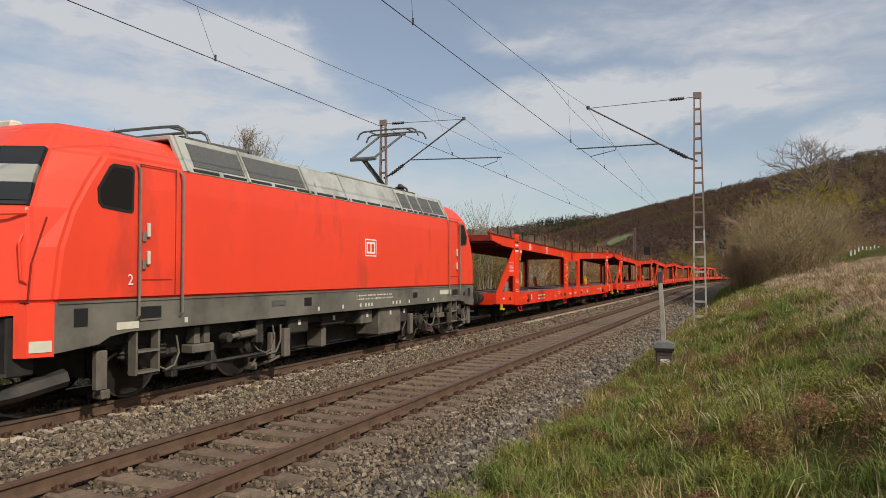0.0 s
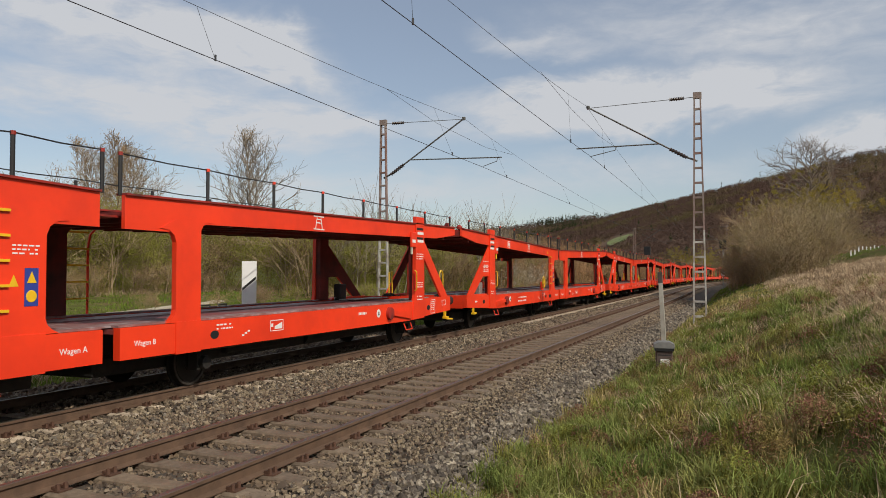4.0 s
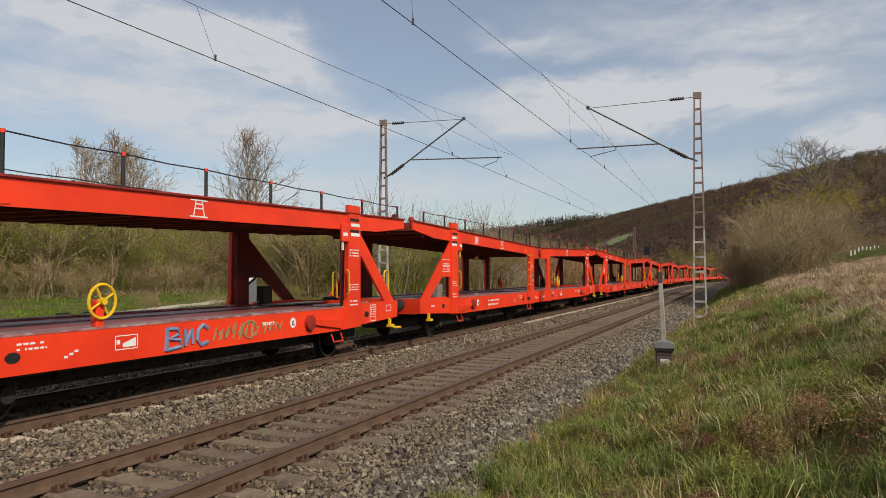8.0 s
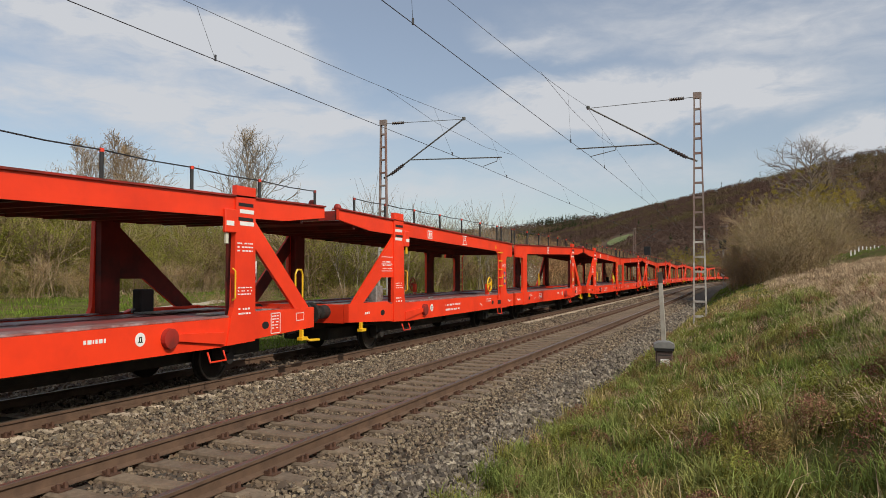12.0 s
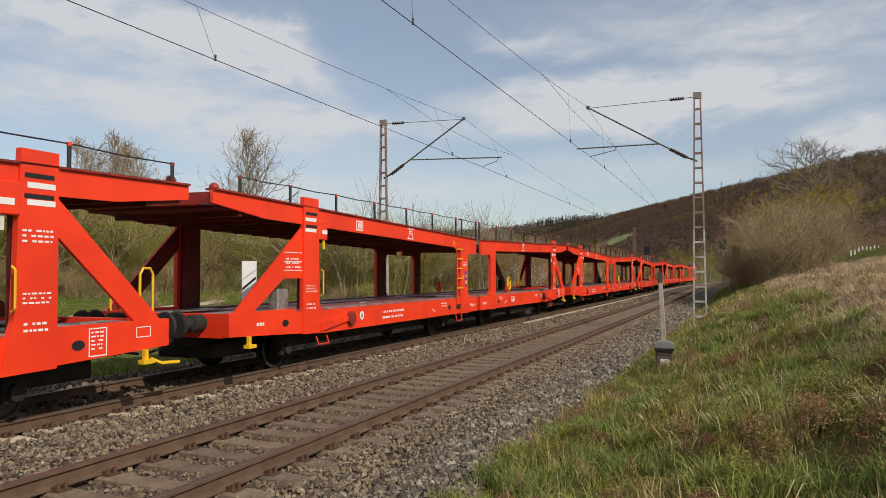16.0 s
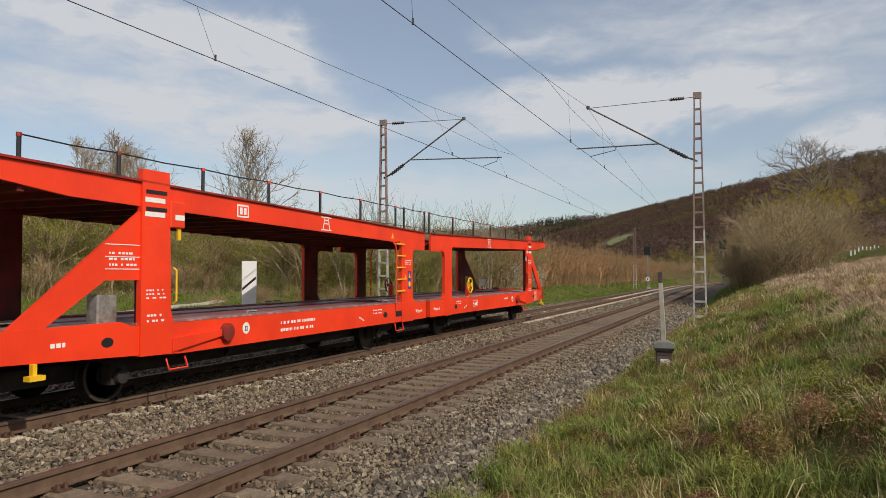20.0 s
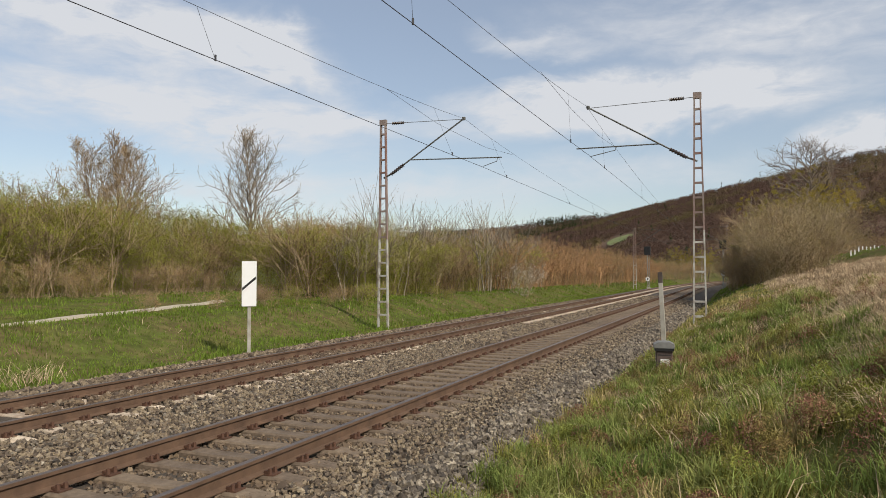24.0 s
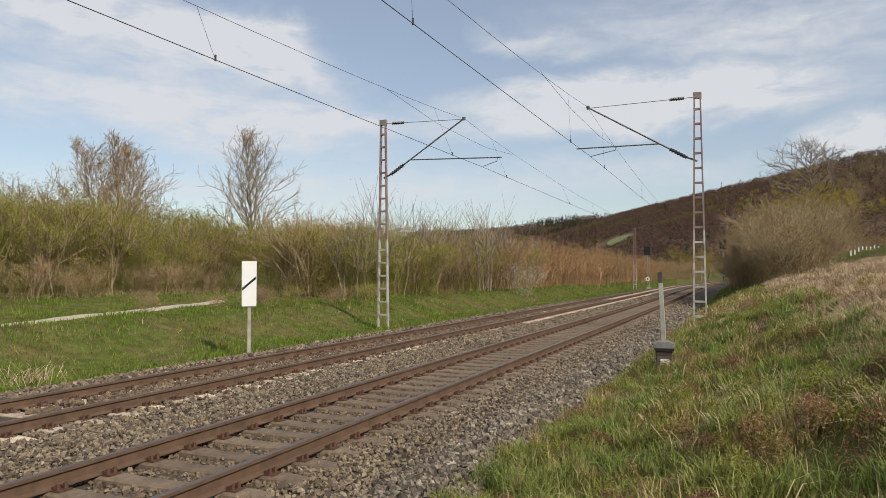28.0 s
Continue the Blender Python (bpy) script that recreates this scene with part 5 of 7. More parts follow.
            tube(bm, [(0, 0, 0), (0, math.cos(a) * 0.23, math.sin(a) * 0.23)], 0.016, 5)
        tube(bm, [(-0.05, 0, 0), (0.05, 0, 0)], 0.05, 8)
        bmesh.ops.translate(bm, verts=bm.verts[:], vec=(sx * 1.44, wheel_y, 1.50))
        part("hand_wheel", bm, YELLOW if sx > 0 else RED_DK, w, "yellow hand brake wheel" if sx > 0 else "dark red hand brake wheel")
        part("wheel_stand", B(min(sx * 1.30, sx * 1.42), max(sx * 1.30, sx * 1.42), wheel_y - 0.07, wheel_y + 0.07, 1.10, 1.52, 0.02), RED, w)
    part("short_coupler", B(-0.25, 0.25, -0.4, 0.4, 0.72, 0.98), UNDER, w)
    part("deck_bridge", B(-1.25, 1.25, -0.35, 0.35, 1.118, 1.14), DECKPLATE, w, "grey bridge plate")
    part("upper_bridge", B(-1.30, 1.30, -0.3, 0.3, 2.66, 2.69), RED_DK, w)
    bm = bmesh.new()
    for i in range(9):
        y = rng.uniform(-11.5, 11.5)
        sx = rng.choice((-1, 1))
        tube(bm, [(sx * 1.25, y, 1.14), (sx * 1.25, y, 1.20), (sx * 1.25, y + 0.28, 1.20), (sx * 1.25, y + 0.28, 1.14)], 0.018, 5)
    part("wheel_chocks", bm, GALV, w, "grey wheel chocks on the deck")
    return w


mat_blue = mat("blue_plate", (0.03, 0.05, 0.28), 0.5, var=0.05)
BLIND = mat("grey_blind", (0.33, 0.33, 0.30), 0.5, var=0.05)
GRAFFITI = mat("blue_spray_paint", (0.16, 0.22, 0.36), 0.6, var=0.2, scale=5)
GRAFFITI_G = mat("green_spray_paint", (0.25, 0.20, 0.09), 0.6, var=0.2, scale=5)


def build_loco():
    g = empty("electric_locomotive", "red four-axle electric locomotive with a grey skirt", "locomotive")
    rng = random.Random(3)
    # body shell: sections at heights, plan with cab ends bevelled
    levels = [  # z, half width, corner start, corner end (side, y), front middle (side, y)
        (1.50, 1.475, 7.86, 1.35, 8.13, 0.80, 8.62), (2.20, 1.485, 7.78, 1.34, 8.10, 0.80, 8.58), (2.70, 1.485, 7.60, 1.31, 8.10, 0.80, 8.47), (3.10, 1.48, 7.36, 1.27, 7.96, 0.78, 8.25), (3.50, 1.455, 7.05, 1.19, 7.74, 0.72, 7.98), (3.80, 1.24, 6.80, 1.04, 7.48, 0.60, 7.66), (3.93, 1.02, 6.60, 0.85, 7.30, 0.50, 7.42)]
    bm = bmesh.new()
    rings = []
    for z, hw, vc, w1, v1, w2, v2 in levels:
        plan = []
        for e in (1, -1):
            plan += [(e * hw, e * 5.6), (e * hw, e * vc), (e * w1, e * v1), (e * w2, e * v2), (-e * w2, e * v2), (-e * w1, e * v1), (-e * hw, e * vc), (-e * hw, e * 5.6)]
        rings.append([bm.verts.new((x, y, z)) for x, y in plan])
    for a, b in zip(rings, rings[1:]):
        for k in range(16):
            bm.faces.new((a[k], a[(k + 1) % 16], b[(k + 1) % 16], b[k]))
    bm.faces.new(rings[-1])
    bm.faces.new(rings[0][::-1])
    bmesh.ops.recalc_face_normals(bm, faces=bm.faces[:])
    es = [e for e in bm.edges if len(e.link_faces) == 2 and e.calc_face_angle() > 0.25]
    bmesh.ops.bevel(bm, geom=es, offset=0.05, segments=2, affect="EDGES")
    part("body", bm, LOCO_RED, g, "faded traffic red body shell")
    # grey skirt, cut away over the outer wheels, and the red end pieces
    for sx in (-1, 1):
        bm = bmesh.new()
        prism(bm, [(-7.85, 0.87), (-7.15, 0.93), (-6.95, 1.02), (-6.6, 1.06), (6.6, 1.06), (6.95, 1.02), (7.15, 0.93), (7.85, 0.87), (7.85, 1.50), (-7.85, 1.50)], min(sx * 1.38, sx * 1.472), max(sx * 1.38, sx * 1.472), "x")
        part("skirt", bm, LOCO_GREY, g, "dirty grey side skirt")
        part("skirt_lip", B(min(sx * 1.472, sx * 1.488), max(sx * 1.472, sx * 1.488), -7.8, 7.8, 1.485, 1.515), LOCO_GREY, g)
    for e in (-1, 1):
        for sx in (-1, 1):
            bm = bmesh.new()
            prism(bm, [(sx * 1.474, e * 7.852), (sx * 1.35, e * 8.14), (sx * 1.22, e * 8.22), (sx * 1.22, e * 7.852)], 0.84, 1.498, "z")
            part("cab_corner", bm, LOCO_RED, g, "red corner under the cab front")
        part("front_sill", B(-1.22, 1.22, *sorted((e * 7.9, e * 8.40)), 1.36, 1.498), LOCO_RED, g)
        part("buffer_beam", B(-1.2, 1.2, *sorted((e * 7.9, e * 8.30)), 0.60, 1.34, 0.02), UNDER, g, "black buffer beam")
        part("buffer_step", B(-1.22, 1.22, *sorted((e * 8.3, e * 8.62)), 0.62, 0.66), BOGIE_GREY, g)
        buffer_pair(g, e * 8.32, e * 1.85)
        part("coupling_hook", T([(0, e * 8.9, 1.0), (0, e * 9.5, 1.0)], 0.05), UNDER, g)
        for sx in (-1, 1):
            bm = bmesh.new()
            prism(bm, [(sx * 1.466, e * 7.88), (sx * 1.362, e * 8.12), (sx * 1.368, e * 8.123), (sx * 1.472, e * 7.883)], 0.90, 1.04, "z")
            part("corner_plate", bm, CREAM, g, "cream reflective corner plate")
            part("rail_guard", T([(sx * 1.22, e * 7.45, 0.52), (sx * 1.05, e * 8.0, 0.40), (sx * 0.6, e * 8.5, 0.26)], 0.12, 6), BOGIE_GREY, g, "grey rail guard")
            bm = bmesh.new()
            for k, (dz, r) in enumerate(((1.78, 0.085), (1.64, 0.06))):
                tube(bm, [(sx * 1.0, e * 8.40, dz), (sx * 1.0, e * 8.47, dz)], r, 12)
            part("headlight", bm, WHITE, g, "round headlight")
        # windscreen, laid on the slanting front, with its blind and dark lower band
        def front(z, grow):
            for q0, q1 in zip(levels, levels[1:]):
                if q0[0] <= z <= q1[0]:
                    t = (z - q0[0]) / (q1[0] - q0[0])
                    w1, v1, w2, v2 = (q0[i] + (q1[i] - q0[i]) * t for i in (3, 4, 5, 6))
                    return [Vector((x, e * (y + grow), z + grow * 0.5)) for x, y in ((w1 * 0.985, v1 + 0.01), (w2, v2), (-w2, v2), (-w1 * 0.985, v1 + 0.01))]
        for z0, z1, grow, mm, nm, lb in ((2.72, 3.50, 0.02, BLACK, "windscreen_frame", "black windscreen frame"), (2.77, 3.00, 0.028, GLASS, "windscreen", "dark windscreen"), (3.00, 3.24, 0.030, BLIND, "sun_blind", "pale grey sun blind behind the windscreen"), (3.24, 3.46, 0.028, GLASS, "windscreen", "dark windscreen")):
            bm = bmesh.new()
            zs = sorted({z0, z1} | {q[0] for q in levels if z0 < q[0] < z1})
            rows = [([bm.verts.new(p) for p in front(z, -0.03)], [bm.verts.new(p) for p in front(z, grow)]) for z in zs]
            for (i0, o0), (i1, o1) in zip(rows, rows[1:]):
                for k in range(3):
                    bm.faces.new((o0[k], o0[k + 1], o1[k + 1], o1[k]))
                for k in (0, 3):
                    bm.faces.new((i0[k], o0[k], o1[k], i1[k]))
            for i, o in (rows[0], rows[-1]):
                for k in range(3):
                    bm.faces.new((i[k], i[k + 1], o[k + 1], o[k]))
            bmesh.ops.recalc_face_normals(bm, faces=bm.faces[:])
            part(nm, bm, mm, g, lb)
        for sx in (-1, 1):
            part("front_rail", T([(sx * 1.30, e * 8.12, 2.62), (sx * 1.22, e * 8.30, 2.60), (sx * 0.9, e * 8.62, 2.58)], 0.02, 5), LOCO_RED, g)
            part("front_rail", T([(sx * 1.33, e * 8.13, 1.75), (sx * 1.31, e * 8.20, 1.8), (sx * 1.29, e * 8.22, 2.25), (sx * 1.28, e * 8.16, 2.35)], 0.018, 5), LOCO_RED, g)
            part("corner_seam", T([(sx * 1.352, e * 8.135, 1.52), (sx * 1.362, e * 8.10, 2.0), (sx * 1.41, e * 7.93, 2.58)], 0.012, 4), RED_DK, g)
            part("front_seam", B(min(sx * 0.5, sx * 1.34), max(sx * 0.5, sx * 1.34), *sorted((e * 8.10, e * 8.16)), 1.49, 1.515), BLACK, g)
        part("top_lamp", B(-0.14, 0.14, *sorted((e * 7.25, e * 7.45)), 3.86, 4.0, 0.03), CREAM, g, "small top lamp")
        part("horn", B(-0.75, -0.6, *sorted((e * 6.9, e * 7.05)), 3.86, 4.02, 0.02), BLACK, g)
        for sx in (-1, 1):
            # cab side window
            bm = bmesh.new()
            poly = [(e * 6.58, 2.75), (e * 6.62, 2.72), (e * 7.14, 2.76), (e * 7.20, 2.82), (e * 7.22, 3.02), (e * 7.00, 3.34), (e * 6.94, 3.38), (e * 6.62, 3.38), (e * 6.57, 3.33)]
            prism(bm, poly, min(sx * 1.46, sx * 1.492), max(sx * 1.46, sx * 1.492), "x")
            part("window_frame", bm, BLACK, g, "black rubber window frame")
            bm = bmesh.new()
            cy, cz = 6.88, 3.05
            prism(bm, [(e * (cy + (abs(p[0]) - cy) * 0.86), cz + (p[1] - cz) * 0.86) for p in poly], min(sx * 1.493, sx * 1.496), max(sx * 1.493, sx * 1.496), "x")
            part("side_window", bm, GLASS, g, "dark cab side window")
            # door with its seams and rails
            bm = bmesh.new()
            for y0, y1, z0, z1 in ((5.72, 5.735, 1.52, 3.44), (6.44, 6.455, 1.52, 3.44), (5.72, 6.455, 3.43, 3.445), (5.80, 6.40, 1.78, 1.79)):
                box(bm, min(sx * 1.485, sx * 1.489), max(sx * 1.485, sx * 1.489), *sorted((e * y0, e * y1)), z0, z1)
            part("door_seam", bm, RED_DK, g)
            for yy in (5.62, 6.50):
                part("door_rail", T([(sx * 1.47, e * yy, 1.22), (sx * 1.535, e * yy, 1.28), (sx * 1.535, e * yy, 3.36), (sx * 1.47, e * yy, 3.42)], 0.020, 6), STEEL, g, "grey steel door rail")
            for zz in (2.10, 2.50):
                part("door_handle", B(min(sx * 1.487, sx * 1.53), max(sx * 1.487, sx * 1.53), *sorted((e * 6.28, e * 6.33)), zz - 0.1, zz + 0.10, 0.008), CREAM, g, "pale door handle")
                part("door_lock", B(min(sx * 1.487, sx * 1.515), max(sx * 1.487, sx * 1.515), *sorted((e * 6.35, e * 6.41)), zz - 0.17, zz - 0.03, 0.006), STEEL, g)
            text_part("cab_number", "2" if e < 0 else "1", 0.22, on_side(sx * 1.488, e * 6.62, 1.78, sx), WHITE, g)
            # openings in the skirt
            for y0, y1, z0, z1 in ((7.34, 7.56, 1.18, 1.42), (6.0, 6.44, 1.20, 1.40)):
                part("skirt_opening", B(min(sx * 1.40, sx * 1.476), max(sx * 1.40, sx * 1.476), *sorted((e * y0, e * y1)), z0, z1), BLACK, g)
            part("opening_step", B(min(sx * 1.44, sx * 1.49), max(sx * 1.44, sx * 1.49), *sorted((e * 6.02, e * 6.42)), 1.20, 1.225), STEEL, g)
            # hanging steps below the door
            for yy in (5.98, 6.42):
                part("step_side", B(min(sx * 1.30, sx * 1.44), max(sx * 1.30, sx * 1.44), *sorted((e * yy, e * (yy + 0.04))), 0.42, 1.08), BOGIE_DUST, g)
            for zz in (0.44, 0.74):
                part("step_tread", B(min(sx * 1.26, sx * 1.46), max(sx * 1.26, sx * 1.46), *sorted((e * 6.0, e * 6.44)), zz, zz + 0.03), STEEL, g)
    # lettering, logo, small plates and boxes on the skirt
    for sx in (-1, 1):
        x = sx * 1.487
        bm = bmesh.new()
        box(bm, min(x, x + sx * 0.004), max(x, x + sx * 0.004), 0.42, 0.98, 2.27, 2.67, 0.0)
        part("logo_plate", bm, WHITE, g, "white logo plate")
        bm = bmesh.new()
        for y0, y1, z0, z1 in ((0.45, 0.95, 2.30, 2.335), (0.45, 0.95, 2.605, 2.64), (0.45, 0.48, 2.30, 2.64), (0.92, 0.95, 2.30, 2.64), (0.54, 0.67, 2.38, 2.56), (0.73, 0.86, 2.38, 2.56)):
            box(bm, min(x + sx * 0.004, x + sx * 0.007), max(x + sx * 0.004, x + sx * 0.007), y0, y1, z0, z1)
        part("logo_bars", bm, LOCO_RED, g)
        xs = sx * 1.4725
        part("number_bars", bars(rng, xs, 0.05, 1.9, 1.36, 2, 0.05, sx), CREAM, g)
        part("maker_plate", B(min(xs, xs + sx * 0.01), max(xs, xs + sx * 0.01), 5.0, 5.85, 1.28, 1.40), CREAM, g, "cream plate")
        part("small_plate", B(min(xs, xs + sx * 0.01), max(xs, xs + sx * 0.01), -6.85, -6.45, 1.10, 1.20), CREAM, g)
        for y0, y1, z0, z1, mm in ((-3.2, -2.75, 1.28, 1.38, GRILLE), (-2.1, -1.85, 1.24, 1.40, BLACK), (3.15, 3.4, 1.24, 1.38, BLACK), (6.95, 7.1, 1.2, 1.3, BLACK)):
            part("skirt_socket", B(min(xs, xs + sx * 0.012), max(xs, xs + sx * 0.012), y0, y1, z0, z1), mm, g)
        bm = bmesh.new()
        for y in (0.2, 0.45, 0.6, 0.75, 1.9, 2.1, 2.3, 2.85, -0.6, -1.6, -5.5, 4.1, 4.5):
            box(bm, min(xs, xs + sx * 0.006), max(xs, xs + sx * 0.006), y, y + 0.07, 1.12, 1.20)
        part("small_marks", bm, CREAM, g, "row of small cream plates")
        # roof edge: sloping grey panels, grilles and the vent strip
        bm = bmesh.new()
        prism(bm, [(sx * 1.468, 3.46), (sx * 1.19, 4.03), (sx * 1.14, 4.03), (sx * 1.40, 3.44)], -5.55, 5.75, "y")
        part("roof_cant_panel", bm, ROOF_GREY, g, "light grey sloping roof panel")

        def cant(y0, y1, t0, t1, out, mm, nm, lb=""):
            q = bmesh.new()
            p0, p1 = Vector((sx * 1.468, 0, 3.46)), Vector((sx * 1.19, 0, 4.03))
            n = Vector((sx * 0.9, 0, 0.44)).normalized()
            vs = []
            for o in (0.002, out):
                for yy, t in ((y0, t0), (y1, t0), (y1, t1), (y0, t1)):
                    c = p0 + (p1 - p0) * t + n * o
                    vs.append(q.verts.new((c.x, yy, c.z)))
            for f in ((4, 5, 6, 7), (3, 2, 1, 0), (0, 1, 5, 4), (1, 2, 6, 5), (2, 3, 7, 6), (3, 0, 4, 7)):
                q.faces.new([vs[i] for i in f])
            bmesh.ops.recalc_face_normals(q, faces=q.faces[:])
            part(nm, q, mm, g, lb)
        for y0, y1 in ((-5.25, -3.95), (-3.8, -2.0), (3.85, 4.6), (4.7, 5.45), (2.6, 3.1), (3.25, 3.75)):
            cant(y0, y1, 0.18, 0.86, 0.012, GRILLE, "roof_grille", "dark grey roof grille")
        y = -5.3
        while y < 5.5:
            cant(y, y + 0.62, 0.03, 0.11, 0.012, BLACK, "vent_slot")
            y += 0.74
        for y in (-5.45, -3.88, -1.9, -0.35, 2.45, 3.16, 3.80, 5.6):
            cant(y - 0.025, y + 0.025, 0.0, 1.0, 0.03, ROOF_GREY, "panel_joint")
    part("roof_top", B(-1.16, 1.16, -5.5, 5.7, 3.98, 4.05, 0.01), ROOF_GREY, g, "light grey roof")
    part("roof_hood", B(-1.12, 1.12, -0.35, 2.45, 4.05, 4.13, 0.03), ROOF_GREY, g)
    part("roof_plate", B(-0.5, 0.5, -0.55, -0.35, 4.04, 4.14, 0.02), BLACK, g)
    # bogies
    for c in (-4.70, 5.62):
        bg = new("bogie")
        bg.parent = g
        bg.matrix_basis = pose(0, c, 0)
        tagged(bg, "dirty dark grey bogie with pale dusty pipes")
        for sx in (-1, 1):
            bm = bmesh.new()
            prism(bm, [(-1.95, 0.80), (-0.95, 0.60), (0.95, 0.60), (1.95, 0.80), (1.95, 0.94), (-1.95, 0.94)], min(sx * 0.96, sx * 1.06), max(sx * 0.96, sx * 1.06), "x")
            part("bogie_frame", bm, UNDER, bg)
            for a in (-1.27, 1.27):
                bm = bmesh.new()
                lathe(bm, [(sx * 0.86, 0.20), (sx * 1.08, 0.20), (sx * 1.10, 0.16), (sx * 1.17, 0.15), (sx * 1.19, 0.08), (sx * 1.20, 0.02)], 14, "x")
                bmesh.ops.translate(bm, verts=bm.verts[:], vec=(0, a, 0.60))
                part("axle_box", bm, BOGIE_GREY, bg)
                part("axle_arm", T([(sx * 1.06, a, 0.60), (sx * 1.06, a * 0.45, 0.66)], 0.075, 6), BOGIE_GREY, bg)
                for o in (-0.36, 0.36):
                    bm = bmesh.new()
                    lathe(bm, [(0.62 + i * 0.032, 0.105 if i % 2 else 0.075) for i in range(11)], 10, "z")
                    bmesh.ops.translate(bm, verts=bm.verts[:], vec=(sx * 1.10, a + o, 0))
                    part("spring", bm, BOGIE_GREY, bg, "ribbed coil spring")
                w = 1 if a > 0 else -1
                part("sand_pipe", T([(sx * 1.06, a + w * 0.30, 0.80), (sx * 1.00, a + w * 0.62, 0.62), (sx * 0.90, a + w * 0.66, 0.34), (sx * 0.80, a + w * 0.50, 0.10)], 0.022, 6), BOGIE_DUST, bg, "dusty sand pipe")
                part("pipe_nozzle", B(min(sx * 0.72, sx * 0.92), max(sx * 0.72, sx * 0.92), *sorted((a + w * 0.42, a + w * 0.58)), 0.06, 0.20, 0.02), BOGIE_DUST, bg)
                part("cable_loop", T([(sx * 1.36, a + 0.42, 0.92), (sx * 1.38, a + 0.46, 0.66), (sx * 1.38, a + 0.36, 0.48), (sx * 1.36, a + 0.20, 0.43), (sx * 1.30, a + 0.06, 0.50), (sx * 1.24, a, 0.60)], 0.016, 6), BOGIE_DUST, bg, "dusty hanging cable loop")
                part("brake_hanger", B(min(sx * 0.85, sx * 1.02), max(sx * 0.85, sx * 1.02), *sorted((a - w * 0.86, a - w * 0.72)), 0.22, 0.85, 0.02), BOGIE_GREY, bg)
                part("brake_block", B(min(sx * 0.72, sx * 0.84), max(sx * 0.72, sx * 0.84), *sorted((a - w * 0.66, a - w * 0.74)), 0.40, 0.72, 0.02), BOGIE_GREY, bg)
            for w in (-1, 1):
                part("end_sand_box", B(min(sx * 1.23, sx * 1.33), max(sx * 1.23, sx * 1.33), *sorted((w * 2.15, w * 2.34)), 0.28, 0.82, 0.015), BOGIE_DUST, bg, "dusty grey sand box")
                part("pipe_bracket", T([(sx * 1.2, w * 2.2, 0.30), (sx * 1.05, w * 2.05, 0.20), (sx * 0.85, w * 1.9, 0.13)], 0.03, 6), BOGIE_DUST, bg)
            part("side_damper", T([(sx * 1.30, 0.43, 0.79), (sx * 1.30, 0.78, 0.80)], 0.045, 10), BOGIE_DUST, bg)
            part("damper_sleeve", T([(sx * 1.30, 0.74, 0.80), (sx * 1.30, 1.22, 0.82)], 0.070, 10), BOGIE_DUST, bg, "pale dusty damper sleeve")
            part("damper_eye", T([(sx * 1.22, 0.42, 0.79), (sx * 1.38, 0.42, 0.79)], 0.085, 10), BOGIE_GREY, bg)
            part("damper_bracket", B(min(sx * 1.20, sx * 1.36), max(sx * 1.20, sx * 1.36), 1.22, 1.42, 0.62, 1.05, 0.02), BOGIE_GREY, bg)
            bm = bmesh.new()
            box(bm, min(sx * 1.1, sx * 1.34), max(sx * 1.1, sx * 1.34), -0.45, 0.07, 0.60, 0.74, 0.015)
            box(bm, min(sx * 1.1, sx * 1.30), max(sx * 1.1, sx * 1.30), -0.36, -0.22, 0.74, 1.02, 0.015)
            box(bm, min(sx * 1.1, sx * 1.30), max(sx * 1.1, sx * 1.30), -0.12, 0.02, 0.74, 1.02, 0.015)
            part("support_block", bm, BOGIE_DUST, bg, "dusty grey bearing block")
            part("lower_rod", T([(sx * 1.26, -1.0, 0.40), (sx * 1.26, 1.6, 0.42)], 0.028, 6), BOGIE_GREY, bg)
            part("hanging_post", B(min(sx * 1.26, sx * 1.36), max(sx * 1.26, sx * 1.36), 1.66, 1.80, 0.30, 0.78, 0.015), BOGIE_DUST, bg)
            part("hose", T([(sx * 1.36, 1.95, 0.92), (sx * 1.38, 1.92, 0.62), (sx * 1.38, 1.78, 0.42), (sx * 1.34, 1.5, 0.40)], 0.018, 6), BOGIE_DUST, bg)
        for a in (-1.27, 1.27):
            wheelset(g, c + a, 0.625, "driving_wheelset")
        # dark block added between the wheels to hide the background, as deep shade would
        part("bogie_beam", B(-0.62, 0.62, -1.9, 1.9, 0.36, 0.9), UNDER, bg)
    for y0, y1, x1, z0, mm in ((-2.35, -1.66, 1.30, 0.70, BOGIE_GREY), (-0.98, 0.02, 1.20, 0.76, UNDER), (0.58, 1.12, 1.32, 0.70, BOGIE_DUST), (1.40, 2.62, 1.36, 0.40, BOGIE_DUST), (2.75, 3.15, 1.30, 0.62, BOGIE_GREY), (-0.80, -0.62, 1.10, 0.30, BOGIE_DUST)):
        for sx in (-1, 1):
            part("equipment_box", B(min(sx * 0.7, sx * x1), max(sx * 0.7, sx * x1), y0, y1, z0, 1.04, 0.03), mm, g)
            part("box_mark", B(*sorted((sx * (x1 + 0.001), sx * (x1 + 0.005))), y0 * 0.5 + y1 * 0.5 - 0.05, y0 * 0.5 + y1 * 0.5 + 0.05, 0.86, 0.96), CREAM, g)
    # the tank also closes the view where shade lies between the bogies
    part("transformer_tank", B(-0.68, 0.68, -3.0, 3.6, 0.28, 0.9, 0.04), UNDER, g, "black transformer tank")
    part("underframe", B(-1.15, 1.15, -8.0, 8.0, 0.86, 1.4), UNDER, g, "black underframe")
